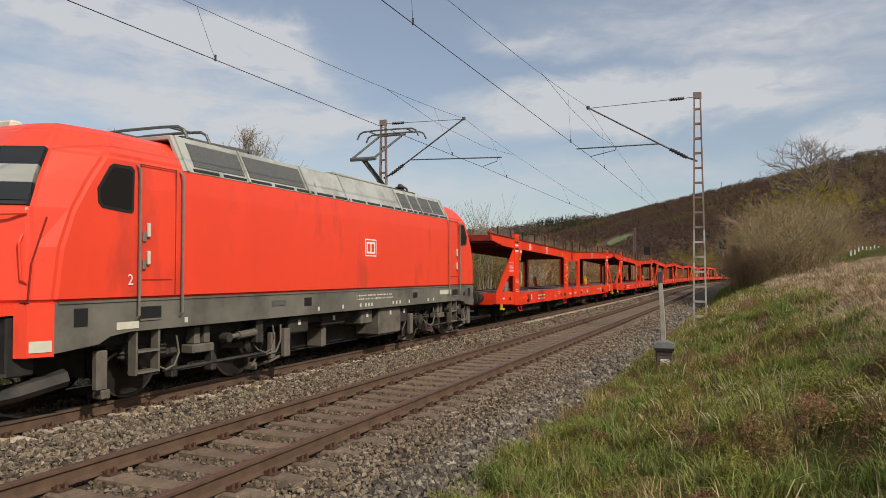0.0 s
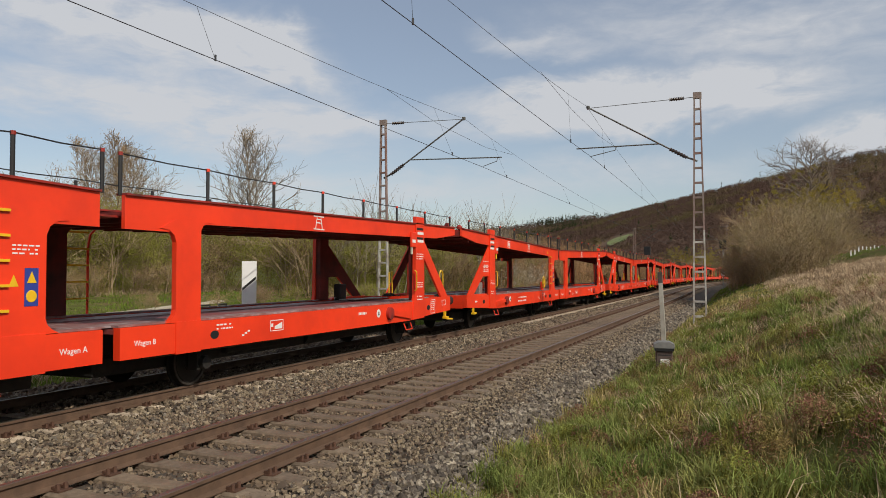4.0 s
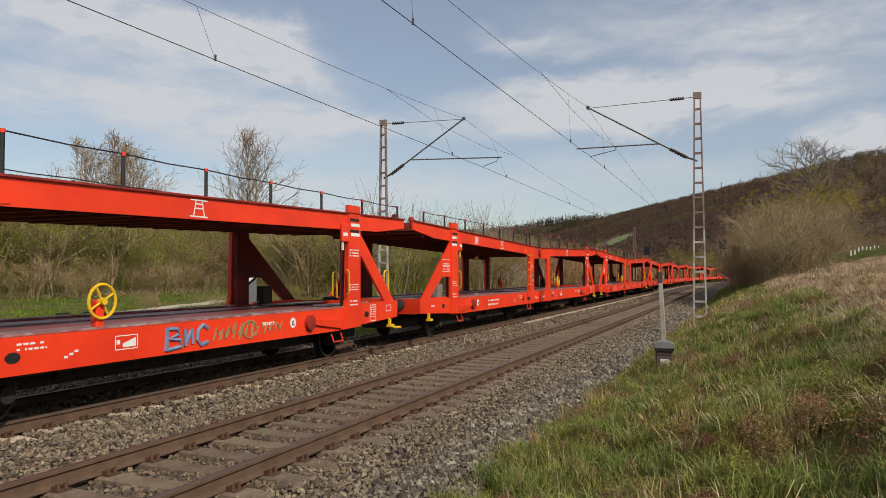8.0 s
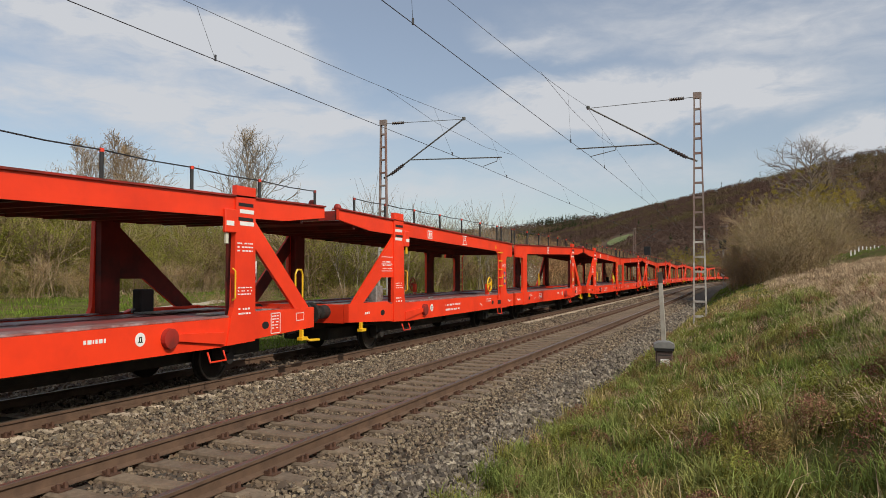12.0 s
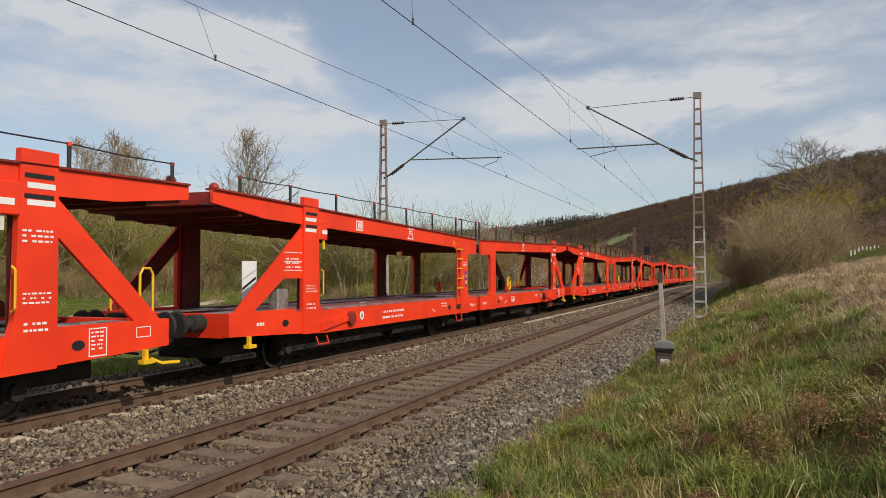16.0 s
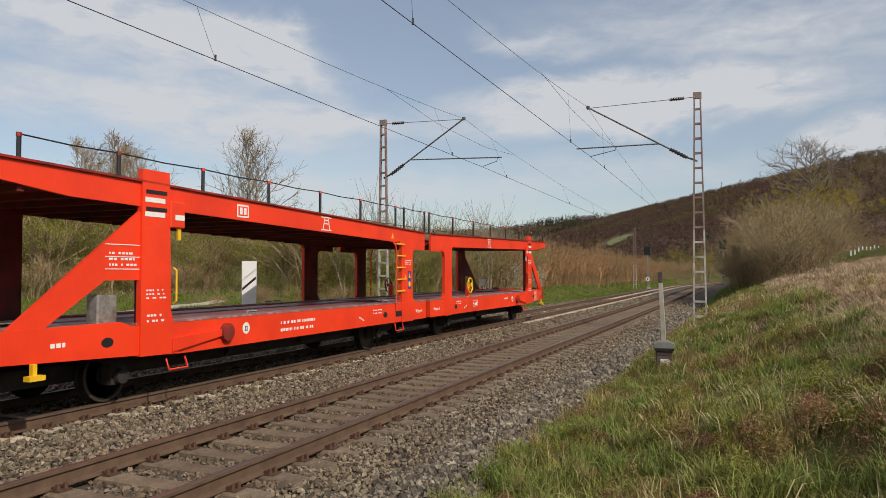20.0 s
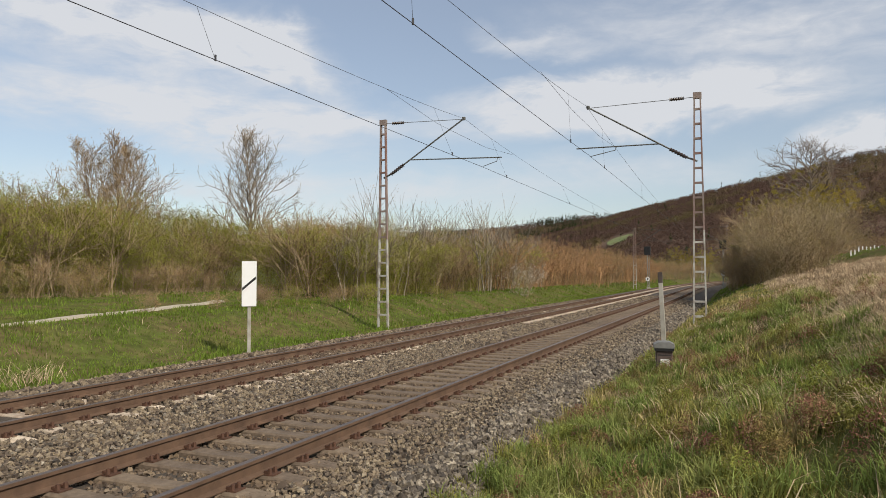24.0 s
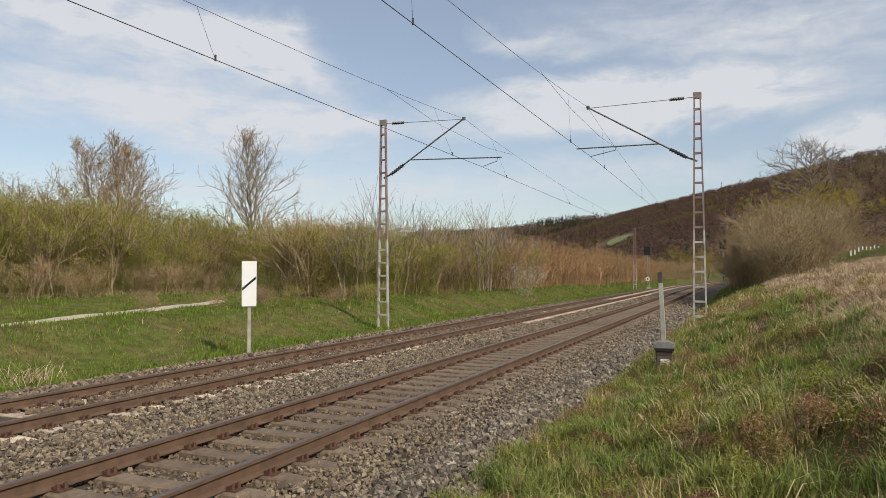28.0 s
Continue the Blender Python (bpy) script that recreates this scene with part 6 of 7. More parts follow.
    # roof gear: one raised and one folded pantograph, insulators
    for c, raised in ((-3.62, False), (4.48, True)):
        pg = new("pantograph")
        pg.parent = g
        pg.matrix_basis = pose(0, c, 4.05, rz=0 if raised else 180)
        tagged(pg, "raised grey single-arm pantograph" if raised else "folded grey single-arm pantograph")
        for dx in (-0.5, 0.5):
            part("base_rail", B(dx - 0.04, dx + 0.04, -0.9, 0.9, 0.14, 0.20), PANTO, pg)
            for dy in (-0.7, 0.7):
                bm = bmesh.new()
                lathe(bm, [(0, 0.07), (0.03, 0.10), (0.06, 0.06), (0.09, 0.10), (0.14, 0.06)], 10, "z")
                bmesh.ops.translate(bm, verts=bm.verts[:], vec=(dx, dy, 0))
                part("insulator", bm, PORC, pg)
        knee = Vector((0, -1.35, 0.92)) if raised else Vector((0, -1.25, 0.24))
        base = Vector((0, 0.15, 0.22))
        head = Vector((0, 0.42, 1.97)) if raised else Vector((0, 1.0, 0.27))
        part("lower_arm", T([base, knee], 0.065, 8), BLACK if raised else PANTO, pg, "dark lower arm")
        part("control_rod", T([Vector((0.12, -0.35, 0.18)), knee + Vector((0.1, -0.05, -0.12))], 0.020, 5), PANTO, pg)
        part("knee_shaft", T([knee + Vector((-0.38, 0, 0)), knee + Vector((0.38, 0, 0))], 0.055, 8), PANTO, pg)
        for dx in (-0.34, 0.34):
            part("upper_arm", T([knee + Vector((dx, 0, 0.02)), head + Vector((dx * 1.1, 0, -0.1))], 0.032, 6), PANTO, pg)
        part("head_shaft", T([head + Vector((-0.45, 0, -0.1)), head + Vector((0.45, 0, -0.1))], 0.03, 6), PANTO, pg)
        for dy in (-0.28, 0.28):
            bow = [(-0.98, dy, -0.22), (-0.90, dy, -0.06), (-0.78, dy, 0.0), (-0.4, dy, 0.015), (0.4, dy, 0.015), (0.78, dy, 0.0), (0.90, dy, -0.06), (0.98, dy, -0.22)]
            part("collector_bow", T([head + Vector(p) for p in bow], 0.026, 6), PANTO, pg, "curved collector bow")
        for dx in (-0.6, 0.6):
            part("bow_link", T([head + Vector((dx, -0.28, 0.0)), head + Vector((dx, 0.28, 0.0))], 0.022, 5), PANTO, pg)
    bm = bmesh.new()
    lathe(bm, [(0, 0.11)] + [(0.05 + i * 0.035, 0.16 if i % 2 else 0.09) for i in range(9)] + [(0.40, 0.05)], 12, "z")
    bmesh.ops.translate(bm, verts=bm.verts[:], vec=(0.35, 4.75, 4.05))
    part("switch_insulator", bm, PORC, g, "dark ribbed roof insulator")
    part("switch_bar", T([(0.35, 4.75, 4.44), (0.35, 5.2, 4.36), (0.35, 5.3, 4.2)], 0.03, 6), PANTO, g)
    part("roof_cable", T([(0.3, 5.0, 4.2), (0.3, 5.5, 4.16), (0.2, 5.7, 4.1)], 0.02, 5), BLACK, g)
    return g


# ---- where the train is: metres travelled by the clock, from 1 s ----
CLOCK = [-1, 0.0, 1.0, 3.0, 8.0, 11.0, 15.0, 17.0, 20.0, 28.0]
GONE = [-54.9, -27.33, 0.0, 55.78, 195.32, 279.21, 391.32, 447.36, 531.6, 756.0]


def gone(t):
    return float(np.interp(t, CLOCK, GONE))


FIRST_GAP = 10.52     # the first wagon's middle at 1 s
PITCH_W = 27.0
FRONT_WHEEL = {3, 4, 5, 7, 10, 12, 13, 14, 19}


def build_train():
    train = []
    loco = build_loco()
    train.append((loco, FIRST_GAP - HALF - 1.38 - 8.98 + 0.1, 5.2))
    protos = {}
    for n in range(1, 22):
        back = n in FRONT_WHEEL
        if back not in protos:
            protos[back] = w = build_wagon(-2.9 if back else 3.5, 7)
        else:
            w = copy_thing(protos[back], pose(0, 0, 0))
        train.append((w, FIRST_GAP + PITCH_W * (n - 1), 6.4))
        if n == 8:
            def scrawl(strokes, r, mm, label):
                bm = bmesh.new()
                for line in strokes:
                    tube(bm, [(1.473, y, z) for y, z in line], r, 5)
                part("spray_scrawl", bm, mm, w, label)
            rr = random.Random(5)
            blue = [[(4.68, 0.72), (4.70, 1.06)], [(4.70, 1.05), (4.90, 1.04), (4.95, 0.95), (4.74, 0.89), (4.98, 0.86), (5.0, 0.76), (4.70, 0.73)], [(5.08, 1.02), (5.10, 0.76)], [(5.10, 0.78), (5.22, 0.98)], [(5.24, 1.02), (5.26, 0.78)],
                    [(5.62, 1.0), (5.50, 1.06), (5.38, 0.98), (5.36, 0.84), (5.46, 0.74), (5.62, 0.78)]]
            scrawl(blue, 0.034, GRAFFITI, "faded blue spray-painted scrawl")
            green = []
            for k in range(7):
                y = 5.76 + k * 0.17
                green.append([(y, 0.74 + rr.uniform(0, 0.06)), (y + 0.08, 1.04 - rr.uniform(0, 0.08)), (y + 0.13, 0.78 + rr.uniform(0, 0.1)), (y + 0.2, 1.02 - rr.uniform(0, 0.1))])
            green.append([(6.72 + 0.2 * math.cos(a * 0.6), 0.9 + 0.15 * math.sin(a * 0.6)) for a in range(11)])
            for k in range(4):
                y = 7.10 + k * 0.16
                green.append([(y, 1.0 - rr.uniform(0, 0.1)), (y + 0.05, 0.78 + rr.uniform(0, 0.05)), (y + 0.14, 0.98)])
            scrawl(green, 0.016, GRAFFITI_G, "thin olive-green spray-painted scrawl")
    return train


TRAIN = build_train()
# the last wagon carries a tail board
tail = TRAIN[-1][0]
part("tail_board", B(1.15, 1.42, HALF + 0.005, HALF + 0.03, 1.32, 1.62, 0.01), WHITE, tail, "white tail board")
part("tail_board", B(-1.42, -1.15, HALF + 0.005, HALF + 0.03, 1.32, 1.62, 0.01), WHITE, tail, "white tail board")


# ---- plants ----
def bush_data(rng, height, spread, stems, depth, twig_r, lean=0.35, split=(3, 4), droop=0.0, upright=0.0, trunk=0.0, fan=0.7):
    """Segments of a branching plant: start, end, radius at both, and the tips of the last twigs."""
    segs, tips = [], []

    def grow(p, d, ln, r, level):
        n = 2 if level < depth else 1
        q = p
        for i in range(n):
            d = (d + rng.normal(0, 0.13, 3) + np.array([0, 0, 0.05 + upright * 0.1 - droop * 0.1 * level])).astype(float)
            d /= np.linalg.norm(d)
            e = q + d * ln / n
            r1 = r * (0.82 if i < n - 1 or level < depth else 0.45)
            segs.append((q, e, r, r1))
            q, r = e, r1
        tips.append((q, level))
        if level >= depth:
            return
        for _ in range(int(rng.integers(split[0], split[1] + 1))):
            a = rng.uniform(0, math.tau)
            t = rng.uniform(0.45, 1.0)
            side = np.array([math.cos(a), math.sin(a), rng.uniform(-0.15, 0.5)])
            side -= d * side.dot(d)
            side /= np.linalg.norm(side) + 1e-6
            ang = rng.uniform(0.3, 0.85) if not trunk else rng.uniform(0.25, fan)
            grow(p + (q - p) * t, d * math.cos(ang) + side * math.sin(ang), ln * rng.uniform(0.55, 0.8), r * rng.uniform(0.55, 0.75), level + 1)
    for i in range(stems):
        a = rng.uniform(0, math.tau)
        rad = spread * math.sqrt(rng.uniform(0, 1)) if stems > 1 else 0
        d = np.array([math.cos(a) * lean * rng.uniform(0.2, 1), math.sin(a) * lean * rng.uniform(0.2, 1), 1.0])
        p = np.array([math.cos(a) * rad, math.sin(a) * rad, -0.15])
        if trunk:
            d = np.array([0.03, 0.02, 1.0])
            segs.append((p, p + d * trunk, twig_r, twig_r * 0.85))
            p = p + d * trunk
        grow(p, d / np.linalg.norm(d), height * rng.uniform(0.32, 0.46), twig_r * rng.uniform(0.7, 1.0), 0)
    top = max(q[1][2] for q in segs)
    k = height / top
    segs = [(a * k, b * k, max(r0, 0.010), max(r1, 0.008)) for a, b, r0, r1 in segs]
    return segs, [(a * k, lv) for a, lv in tips]


def tree_segs(rng, height, crown_lo, crown_w, limbs, leaders=1, depth=3, r=0.17, splay=0.0, low=1.05, high=0.45, up=0.06, wide=1.0):
    """A bare tree: leaders with limbs all round, longest low in the crown, and upturned twigs on them."""
    segs, tips = [], []

    def limb(p, d, ln, rad, level):
        n = 4 if level < 2 else 3
        pts = [p]
        for i in range(n):
            d = d + rng.normal(0, 0.10 + 0.03 * level, 3) + np.array([0, 0, up])
            d = d / np.linalg.norm(d)
            q = p + d * ln / n
            segs.append((p, q, rad * (1 - 0.75 * i / n), rad * (1 - 0.75 * (i + 1) / n)))
            p = q
            pts.append(p)
            if level < depth:
                for _ in range(2 if i else 1):
                    a = rng.uniform(0, math.tau)
                    s = np.cross(d, np.array([math.cos(a), math.sin(a), 0.3]))
                    s = s / (np.linalg.norm(s) + 1e-6)
                    ang = rng.uniform(0.4, 0.85)
                    limb(p, d * math.cos(ang) + s * math.sin(ang), ln * rng.uniform(0.36, 0.58), rad * 0.5, level + 1)
        tips.append((p, level))
    for k in range(leaders):
        a0 = k * math.tau / leaders + rng.uniform(-0.3, 0.3)
        d = np.array([math.cos(a0) * splay, math.sin(a0) * splay, 1.0])
        p = np.array([math.cos(a0), math.sin(a0), 0.0]) * (0.25 if leaders > 1 else 0) + np.array([0, 0, -0.2])
        n = 12
        rad = r
        for i in range(n):
            d = d + rng.normal(0, 0.035, 3)
            d[2] = max(d[2], 0.8)
            q = p + d / np.linalg.norm(d) * height * 0.93 / n
            segs.append((p, q, rad * (1 - 0.9 * i / n), rad * (1 - 0.9 * (i + 1) / n)))
            p = q
            t = (i + 1) / n
            if t > crown_lo:
                u = (t - crown_lo) / (1 - crown_lo)
                for j in range(limbs):
                    a = (i * limbs + j) * 2.4 + rng.uniform(-0.4, 0.4)
                    ang = low + (high - low) * u + rng.uniform(-0.12, 0.12)
                    prof = (0.55 + 0.45 * math.sin(min(1, u * 2.2 + 0.25) * math.pi / 2)) * (1 - u ** 1.6 * 0.72)
                    limb(p, np.array([math.cos(a) * math.sin(ang), math.sin(a) * math.sin(ang), math.cos(ang)]), crown_w * prof * rng.uniform(0.8, 1.1), rad * 0.42 * (1 - 0.6 * u), 1)
    top = max(q[1][2] for q in segs)
    kz = height / top
    sc = np.array([wide, wide, kz])
    return [(a * sc, b * sc, max(r0, 0.010), max(r1, 0.008)) for a, b, r0, r1 in segs], [(a * sc, lv) for a, lv in tips]


def twig_mesh(segs):
    s = np.array([np.concatenate([a, b]) for a, b, _, _ in segs])
    r0, r1 = np.array([q[2] for q in segs]), np.array([q[3] for q in segs])
    p, q = s[:, :3], s[:, 3:]
    d = q - p
    d /= np.linalg.norm(d, axis=1)[:, None] + 1e-9
    ref = np.where(np.abs(d[:, 2:3]) > 0.9, np.array([[1.0, 0, 0]]), np.array([[0, 0, 1.0]]))
    a = np.cross(d, ref)
    a /= np.linalg.norm(a, axis=1)[:, None]
    b = np.cross(d, a)
    v = []
    for c, r in ((p, r0), (q, r1)):
        for k in range(3):
            w = k * math.tau / 3
            v.append(c + (a * math.cos(w) + b * math.sin(w)) * r[:, None])
    v = np.stack(v, 1)
    n = len(segs)
    quad = np.array([(0, 1, 4, 3), (1, 2, 5, 4), (2, 0, 3, 5)])
    f = quad[None] + (np.arange(n) * 6)[:, None, None]
    return v.reshape(-1, 3), f.reshape(-1, 4)


def leaf_mesh(rng, centres, size):
    n = len(centres)
    a = rng.normal(0, 1, (n, 3))
    a /= np.linalg.norm(a, axis=1)[:, None]
    b = np.cross(a, rng.normal(0, 1, (n, 3)))
    b /= np.linalg.norm(b, axis=1)[:, None]
    s = size * rng.uniform(0.6, 1.4, (n, 1))
    c = np.asarray(centres)
    v = np.stack([c - a * s, c + b * s * 0.62, c + a * s * 0.9 - b * s * 0.25], 1)
    f = np.arange(n * 3).reshape(n, 3)
    return v.reshape(-1, 3), f


def stems_of(kw):
    return kw.get("stems", 1) > 1


def plant(name, label, category, seed, twig_mat, leaf_mat, leaves, leaf_size, group="", twig_name="bare_wood", **kw):
    rng = np.random.default_rng(seed)
    segs, tips = tree_segs(rng, **kw) if "limbs" in kw else bush_data(rng, **kw)
    root = empty(name, label, category, group)
    v, f = twig_mesh(segs)
    o = tagged(raw_object(twig_name, v, f, twig_mat), kind="stuff" if stems_of(kw) else "")
    o.parent = root
    if leaves:
        pts = np.array([t[0] for t in tips if t[1] >= 1])
        c = pts[rng.integers(0, len(pts), leaves)] + rng.normal(0, 0.10, (leaves, 3))
        if category == "shrub":
            k = leaves * 2 // 5
            a, r = rng.uniform(0, math.tau, k), np.sqrt(rng.uniform(0, 1, k)) * kw["height"] * 0.36
            c[:k] = np.stack([np.cos(a) * r, np.sin(a) * r, rng.uniform(0.02, 0.72, k) * kw["height"]], 1)
        c[:, 2] = np.abs(c[:, 2])
        v, f = leaf_mesh(rng, c, leaf_size)
        o = tagged(raw_object("crown" if category == "tree" else "foliage", v, f, leaf_mat), kind="stuff")
        o.parent = root
    return root


def put_plants(protos, spots, seed):
    """Copies of the plants at (side, y, scale) along the line; the first use of each stands itself."""
    rng = random.Random(seed)
    used = set()
    for l, y, sc in spots:
        x = float(np.interp(y, CY, CX)) + l
        p = rng.choice(protos)
        z = float(ground_z(x, y)) - 0.05
        m = pose(x, y, z, rz=rng.uniform(0, 360)) @ Matrix.Diagonal((sc, sc, sc * rng.uniform(0.9, 1.1), 1))
        if p.name not in used:
            used.add(p.name)
            p.matrix_basis = m
        else:
            o = copy_thing(p, Matrix.Identity(4))
            o.matrix_basis = m
    for p in protos:
        if p.name not in used:
            for c in list(p.children):
                bpy.data.objects.remove(c)
            bpy.data.objects.remove(p)


def put_joined(protos, spots, seed, name, label):
    """Distant plants of one kind, joined; the patterns themselves are removed."""
    rng = random.Random(seed)
    packs = []
    for p in protos:
        packs.append([])
        for c in list(p.children):
            me = c.data
            v = np.empty(len(me.vertices) * 3, np.float32)
            me.vertices.foreach_get("co", v)
            f = np.empty(len(me.loops), np.int32)
            me.loops.foreach_get("vertex_index", f)
            packs[-1].append((v.reshape(-1, 3), f.reshape(len(me.polygons), -1), me.materials[0]))
            bpy.data.objects.remove(c)
        bpy.data.objects.remove(p)
    for layer in range(2):
        V, F, n = [], [], 0
        rr = random.Random(seed)
        for l, y, sc in spots:
            x = float(np.interp(y, CY, CX)) + l
            v, f, mm = packs[rr.randrange(len(packs))][layer]
            a = rr.uniform(0, math.tau)
            w = v * sc
            w = np.stack([w[:, 0] * math.cos(a) - w[:, 1] * math.sin(a) + x, w[:, 0] * math.sin(a) + w[:, 1] * math.cos(a) + y, w[:, 2] + float(ground_z(x, y)) - 0.05], 1)
            V.append(w)
            F.append(f + n)
            n += len(w)
        tagged(raw_object(name + ("_twigs" if layer == 0 else "_leaves"), np.concatenate(V), np.concatenate(F), mm), label, "shrubs", kind="stuff")


def build_plants():
    def hedge_set(name_label, seed, twig, leaf, count, leaves, size, height, stems, depth=3):
        return [plant("shrub", name_label, "shrub", seed + i, twig, leaf, leaves, size, "hedge along the line", height=height, spread=1.25, stems=stems, depth=depth, twig_r=0.032, lean=0.5, split=(3, 4)) for i in range(count)]
    green = hedge_set("dense hedge shrub in fresh olive leaf", 10, TWIG, LEAF, 3, 15000, 0.034, 4.6, 7)
    brown = hedge_set("dense leafless hedge shrub with brown twigs", 20, TWIG, BUD, 3, 11000, 0.031, 4.6, 9)
    red = hedge_set("leafless reddish-brown shrub beside the line", 30, TWIG_RED, BUD_RED, 2, 2600, 0.055, 4.4, 9, 2)
    far = hedge_set("distant leafless brown shrub beside the line", 34, TWIG, BUD, 2, 1700, 0.07, 4.6, 8, 2)
    rng = random.Random(12)
    spots_g, spots_b, spots_r, spots_f = [], [], [], []
    # left: the hedge behind the path
    y = 2.0
    while y < 37:
        for row in (0, 1, 2):
            l = -21.5 - row * 1.9 - max(0, (8 - y)) * 0.2 + rng.uniform(-0.6, 0.6)
            (spots_g if rng.random() < 0.78 else spots_b).append((l, y + rng.uniform(-0.6, 0.6), rng.uniform(0.86, 1.10) * (0.85 if row == 0 else 1.0) * (1.05 if y < 28 else 1.0)))
        y += 1.9
    y = 37.0
    while y < 62:
        for row in (0, 1):
            (spots_g if rng.random() < 0.55 else spots_b).append((-18.6 - row * 2.6 + rng.uniform(-0.8, 0.8), y + rng.uniform(-0.6, 0.6), rng.uniform(0.85, 1.1)))
        y += 2.0
    # left: the thicket along the track
    y = 33.0
    while y < 150:
        for row in (0, 1):
            l = -14.6 + 2.4 * min(1, max(0, (y - 50) / 50)) - row * 2.3 + rng.uniform(-0.7, 0.7)
            sc = rng.uniform(0.74, 1.02) * (1.18 if y > 55 else 1.0)
            bucket = spots_r if (y > 58 and rng.random() < 0.75) else spots_f if y > 75 else (spots_g if rng.random() < 0.6 else spots_b)
            bucket.append((l, y + rng.uniform(-0.7, 0.7), sc))
        y += 1.7 if y < 70 else 2.3
    for y in range(152, 215, 4):
        spots_f.append((-13 + rng.uniform(-2, 2), y, 1.0))
    for _ in range(46):
        y = rng.uniform(160, 290)
        spots_f.append((rng.choice((rng.uniform(-40, -9), rng.uniform(6, 26))), y, rng.uniform(0.8, 1.3)))
    # right: the dark bushes on the bank
    y = 46.0
    while y < 150:
        for row in (0, 1, 2):
            l = 7.3 + row * 2.0 + rng.uniform(-0.6, 0.6) + max(0, (56 - y)) * 0.22
            if l > 4.3 + 0.083 * y or (row and y < 70):
                continue
            (spots_f if y > 78 else spots_b if rng.random() < 0.8 else spots_g).append((l, y + rng.uniform(-0.8, 0.8), rng.uniform(0.85, 1.15) * (0.82 if row == 0 else 1.5 if row == 2 else 1.4)))
        y += 1.8 if y < 75 else 4.0
    # low brambles at the foot of the thicket
    y = 52.0
    while y < 112:
        spots_b.append((6.7 + rng.uniform(-0.3, 0.4), y, rng.uniform(0.5, 0.7)))
        spots_b.append((7.9 + rng.uniform(-0.4, 0.6), y + 1, rng.uniform(0.9, 1.15)))
        y += 2.2 if y < 75 else 3.4
    for i in range(16):
        spots_b.append((5.3 + rng.uniform(-0.3, 0.4), 60 + i * 2.8, rng.uniform(0.5, 0.75)))
    for _ in range(12):
        y = rng.uniform(20, 44)
        (spots_b if rng.random() < 0.5 else spots_g).append((-11.9 - max(0, 30 - y) * 0.14 + rng.uniform(-1.0, 0.5), y, rng.uniform(0.16, 0.30)))
    # brown tangle along the hedge foot
    for i in range(15):
        spots_b.append((-20.1 + rng.uniform(-0.5, 0.4), 7 + i * 1.75 + rng.uniform(-0.5, 0.5), rng.uniform(0.28, 0.46)))
    # dark growth behind the lane posts
    for i in range(8):
        spots_f.append((21 + i * 1.6 + rng.uniform(-0.5, 0.5), 122 + rng.uniform(0, 8), rng.uniform(0.4, 0.75)))
    put_plants(green, spots_g, 1)
    put_plants(brown, spots_b, 2)
    put_plants(red, spots_r, 3)
    put_joined(far, spots_f, 13, "distant_shrubs", "distant leafless brown shrubs beside the line")
    # slender pale saplings over the thicket
    sap = [plant("sapling", "slender bare pale sapling", "tree", 40 + i, BARK, BUD, 260, 0.035, "bare saplings", height=7.0, spread=0.6, stems=4, depth=2, twig_r=0.045, lean=0.2, split=(4, 6), upright=0.6) for i in range(2)]
    put_plants(sap, [(-13.2, 36, 0.9), (-13.6, 39.5, 0.95), (-12.9, 33.5, 0.75), (-13.0, 53, 1.0), (-13.4, 56, 1.05), (-13.0, 60, 0.95), (-13.6, 64, 1.0), (-14.5, 46, 0.9), (-13, 70, 0.85), (-15.5, 50, 1.0)], 4)
    # blossoming bush
    bl = plant("blossom_bush", "bush in pale white blossom in the thicket", "shrub", 51, TWIG, BLOSSOM, 1500, 0.05, height=3.2, spread=0.7, stems=7, depth=3, twig_r=0.03, lean=0.5, split=(3, 4))
    put_plants([bl], [(-10.9, 57.5, 0.85)], 5)
    yg = [plant("young_leaf_tree", "small tree in yellow-green young leaf", "tree", 70 + i, BARK, YOUNG, 9000, 0.062, "trees in young leaf", height=8.5, spread=0.8, stems=4, depth=3, twig_r=0.08, lean=0.35, split=(3, 4), twig_name="trunk") for i in range(2)]
    put_plants(yg, [(-10, 205, 1.1), (-14, 215, 1.2), (-4, 222, 1.2), (4, 230, 1.3), (-19, 210, 1.0), (12, 240, 1.3), (-9, 236, 1.2), (8.8, 71, 1.0), (10.6, 72, 1.12), (12.3, 75, 1.05)], 9)
    # the rounded pale thicket on the right-hand bank
    pale = [plant("shrub", "large rounded thicket of pale straw-coloured twigs on the bank", "shrub", 80 + i, TWIG_PALE, CATKIN, 20000, 0.040, "thicket on the bank", height=6.0, spread=1.7, stems=20, depth=3, twig_r=0.020, lean=0.42, split=(3, 4)) for i in range(2)]
    put_plants(pale, [(7.3, 49.5, 0.60), (8.3, 52, 0.80), (9.5, 54, 0.74), (7.7, 57, 0.92), (9.4, 59, 0.98), (8.6, 63, 1.06), (10.4, 64, 0.95), (7.2, 62, 0.86)], 11)
    # bare trees
    t1 = plant("bare_tree", "leafless tree with a rounded crown of grey-brown twigs", "tree", 61, BARK, BUD, 1800, 0.035, "bare trees", height=11.2, crown_lo=0.20, crown_w=3.7, limbs=4, r=0.17, low=0.72, high=0.35, up=0.10, twig_name="trunk")
    put_plants([t1], [(-23.74, 39.9, 1.0)], 6)
    t2 = plant("bare_tree", "bushy leafless tree with many upright stems", "tree", 62, TWIG, BUD, 4200, 0.036, "bare trees", height=9.0, crown_lo=0.14, crown_w=3.2, limbs=3, leaders=3, r=0.10, splay=0.20, low=0.72, high=0.30, up=0.10, twig_name="trunk")
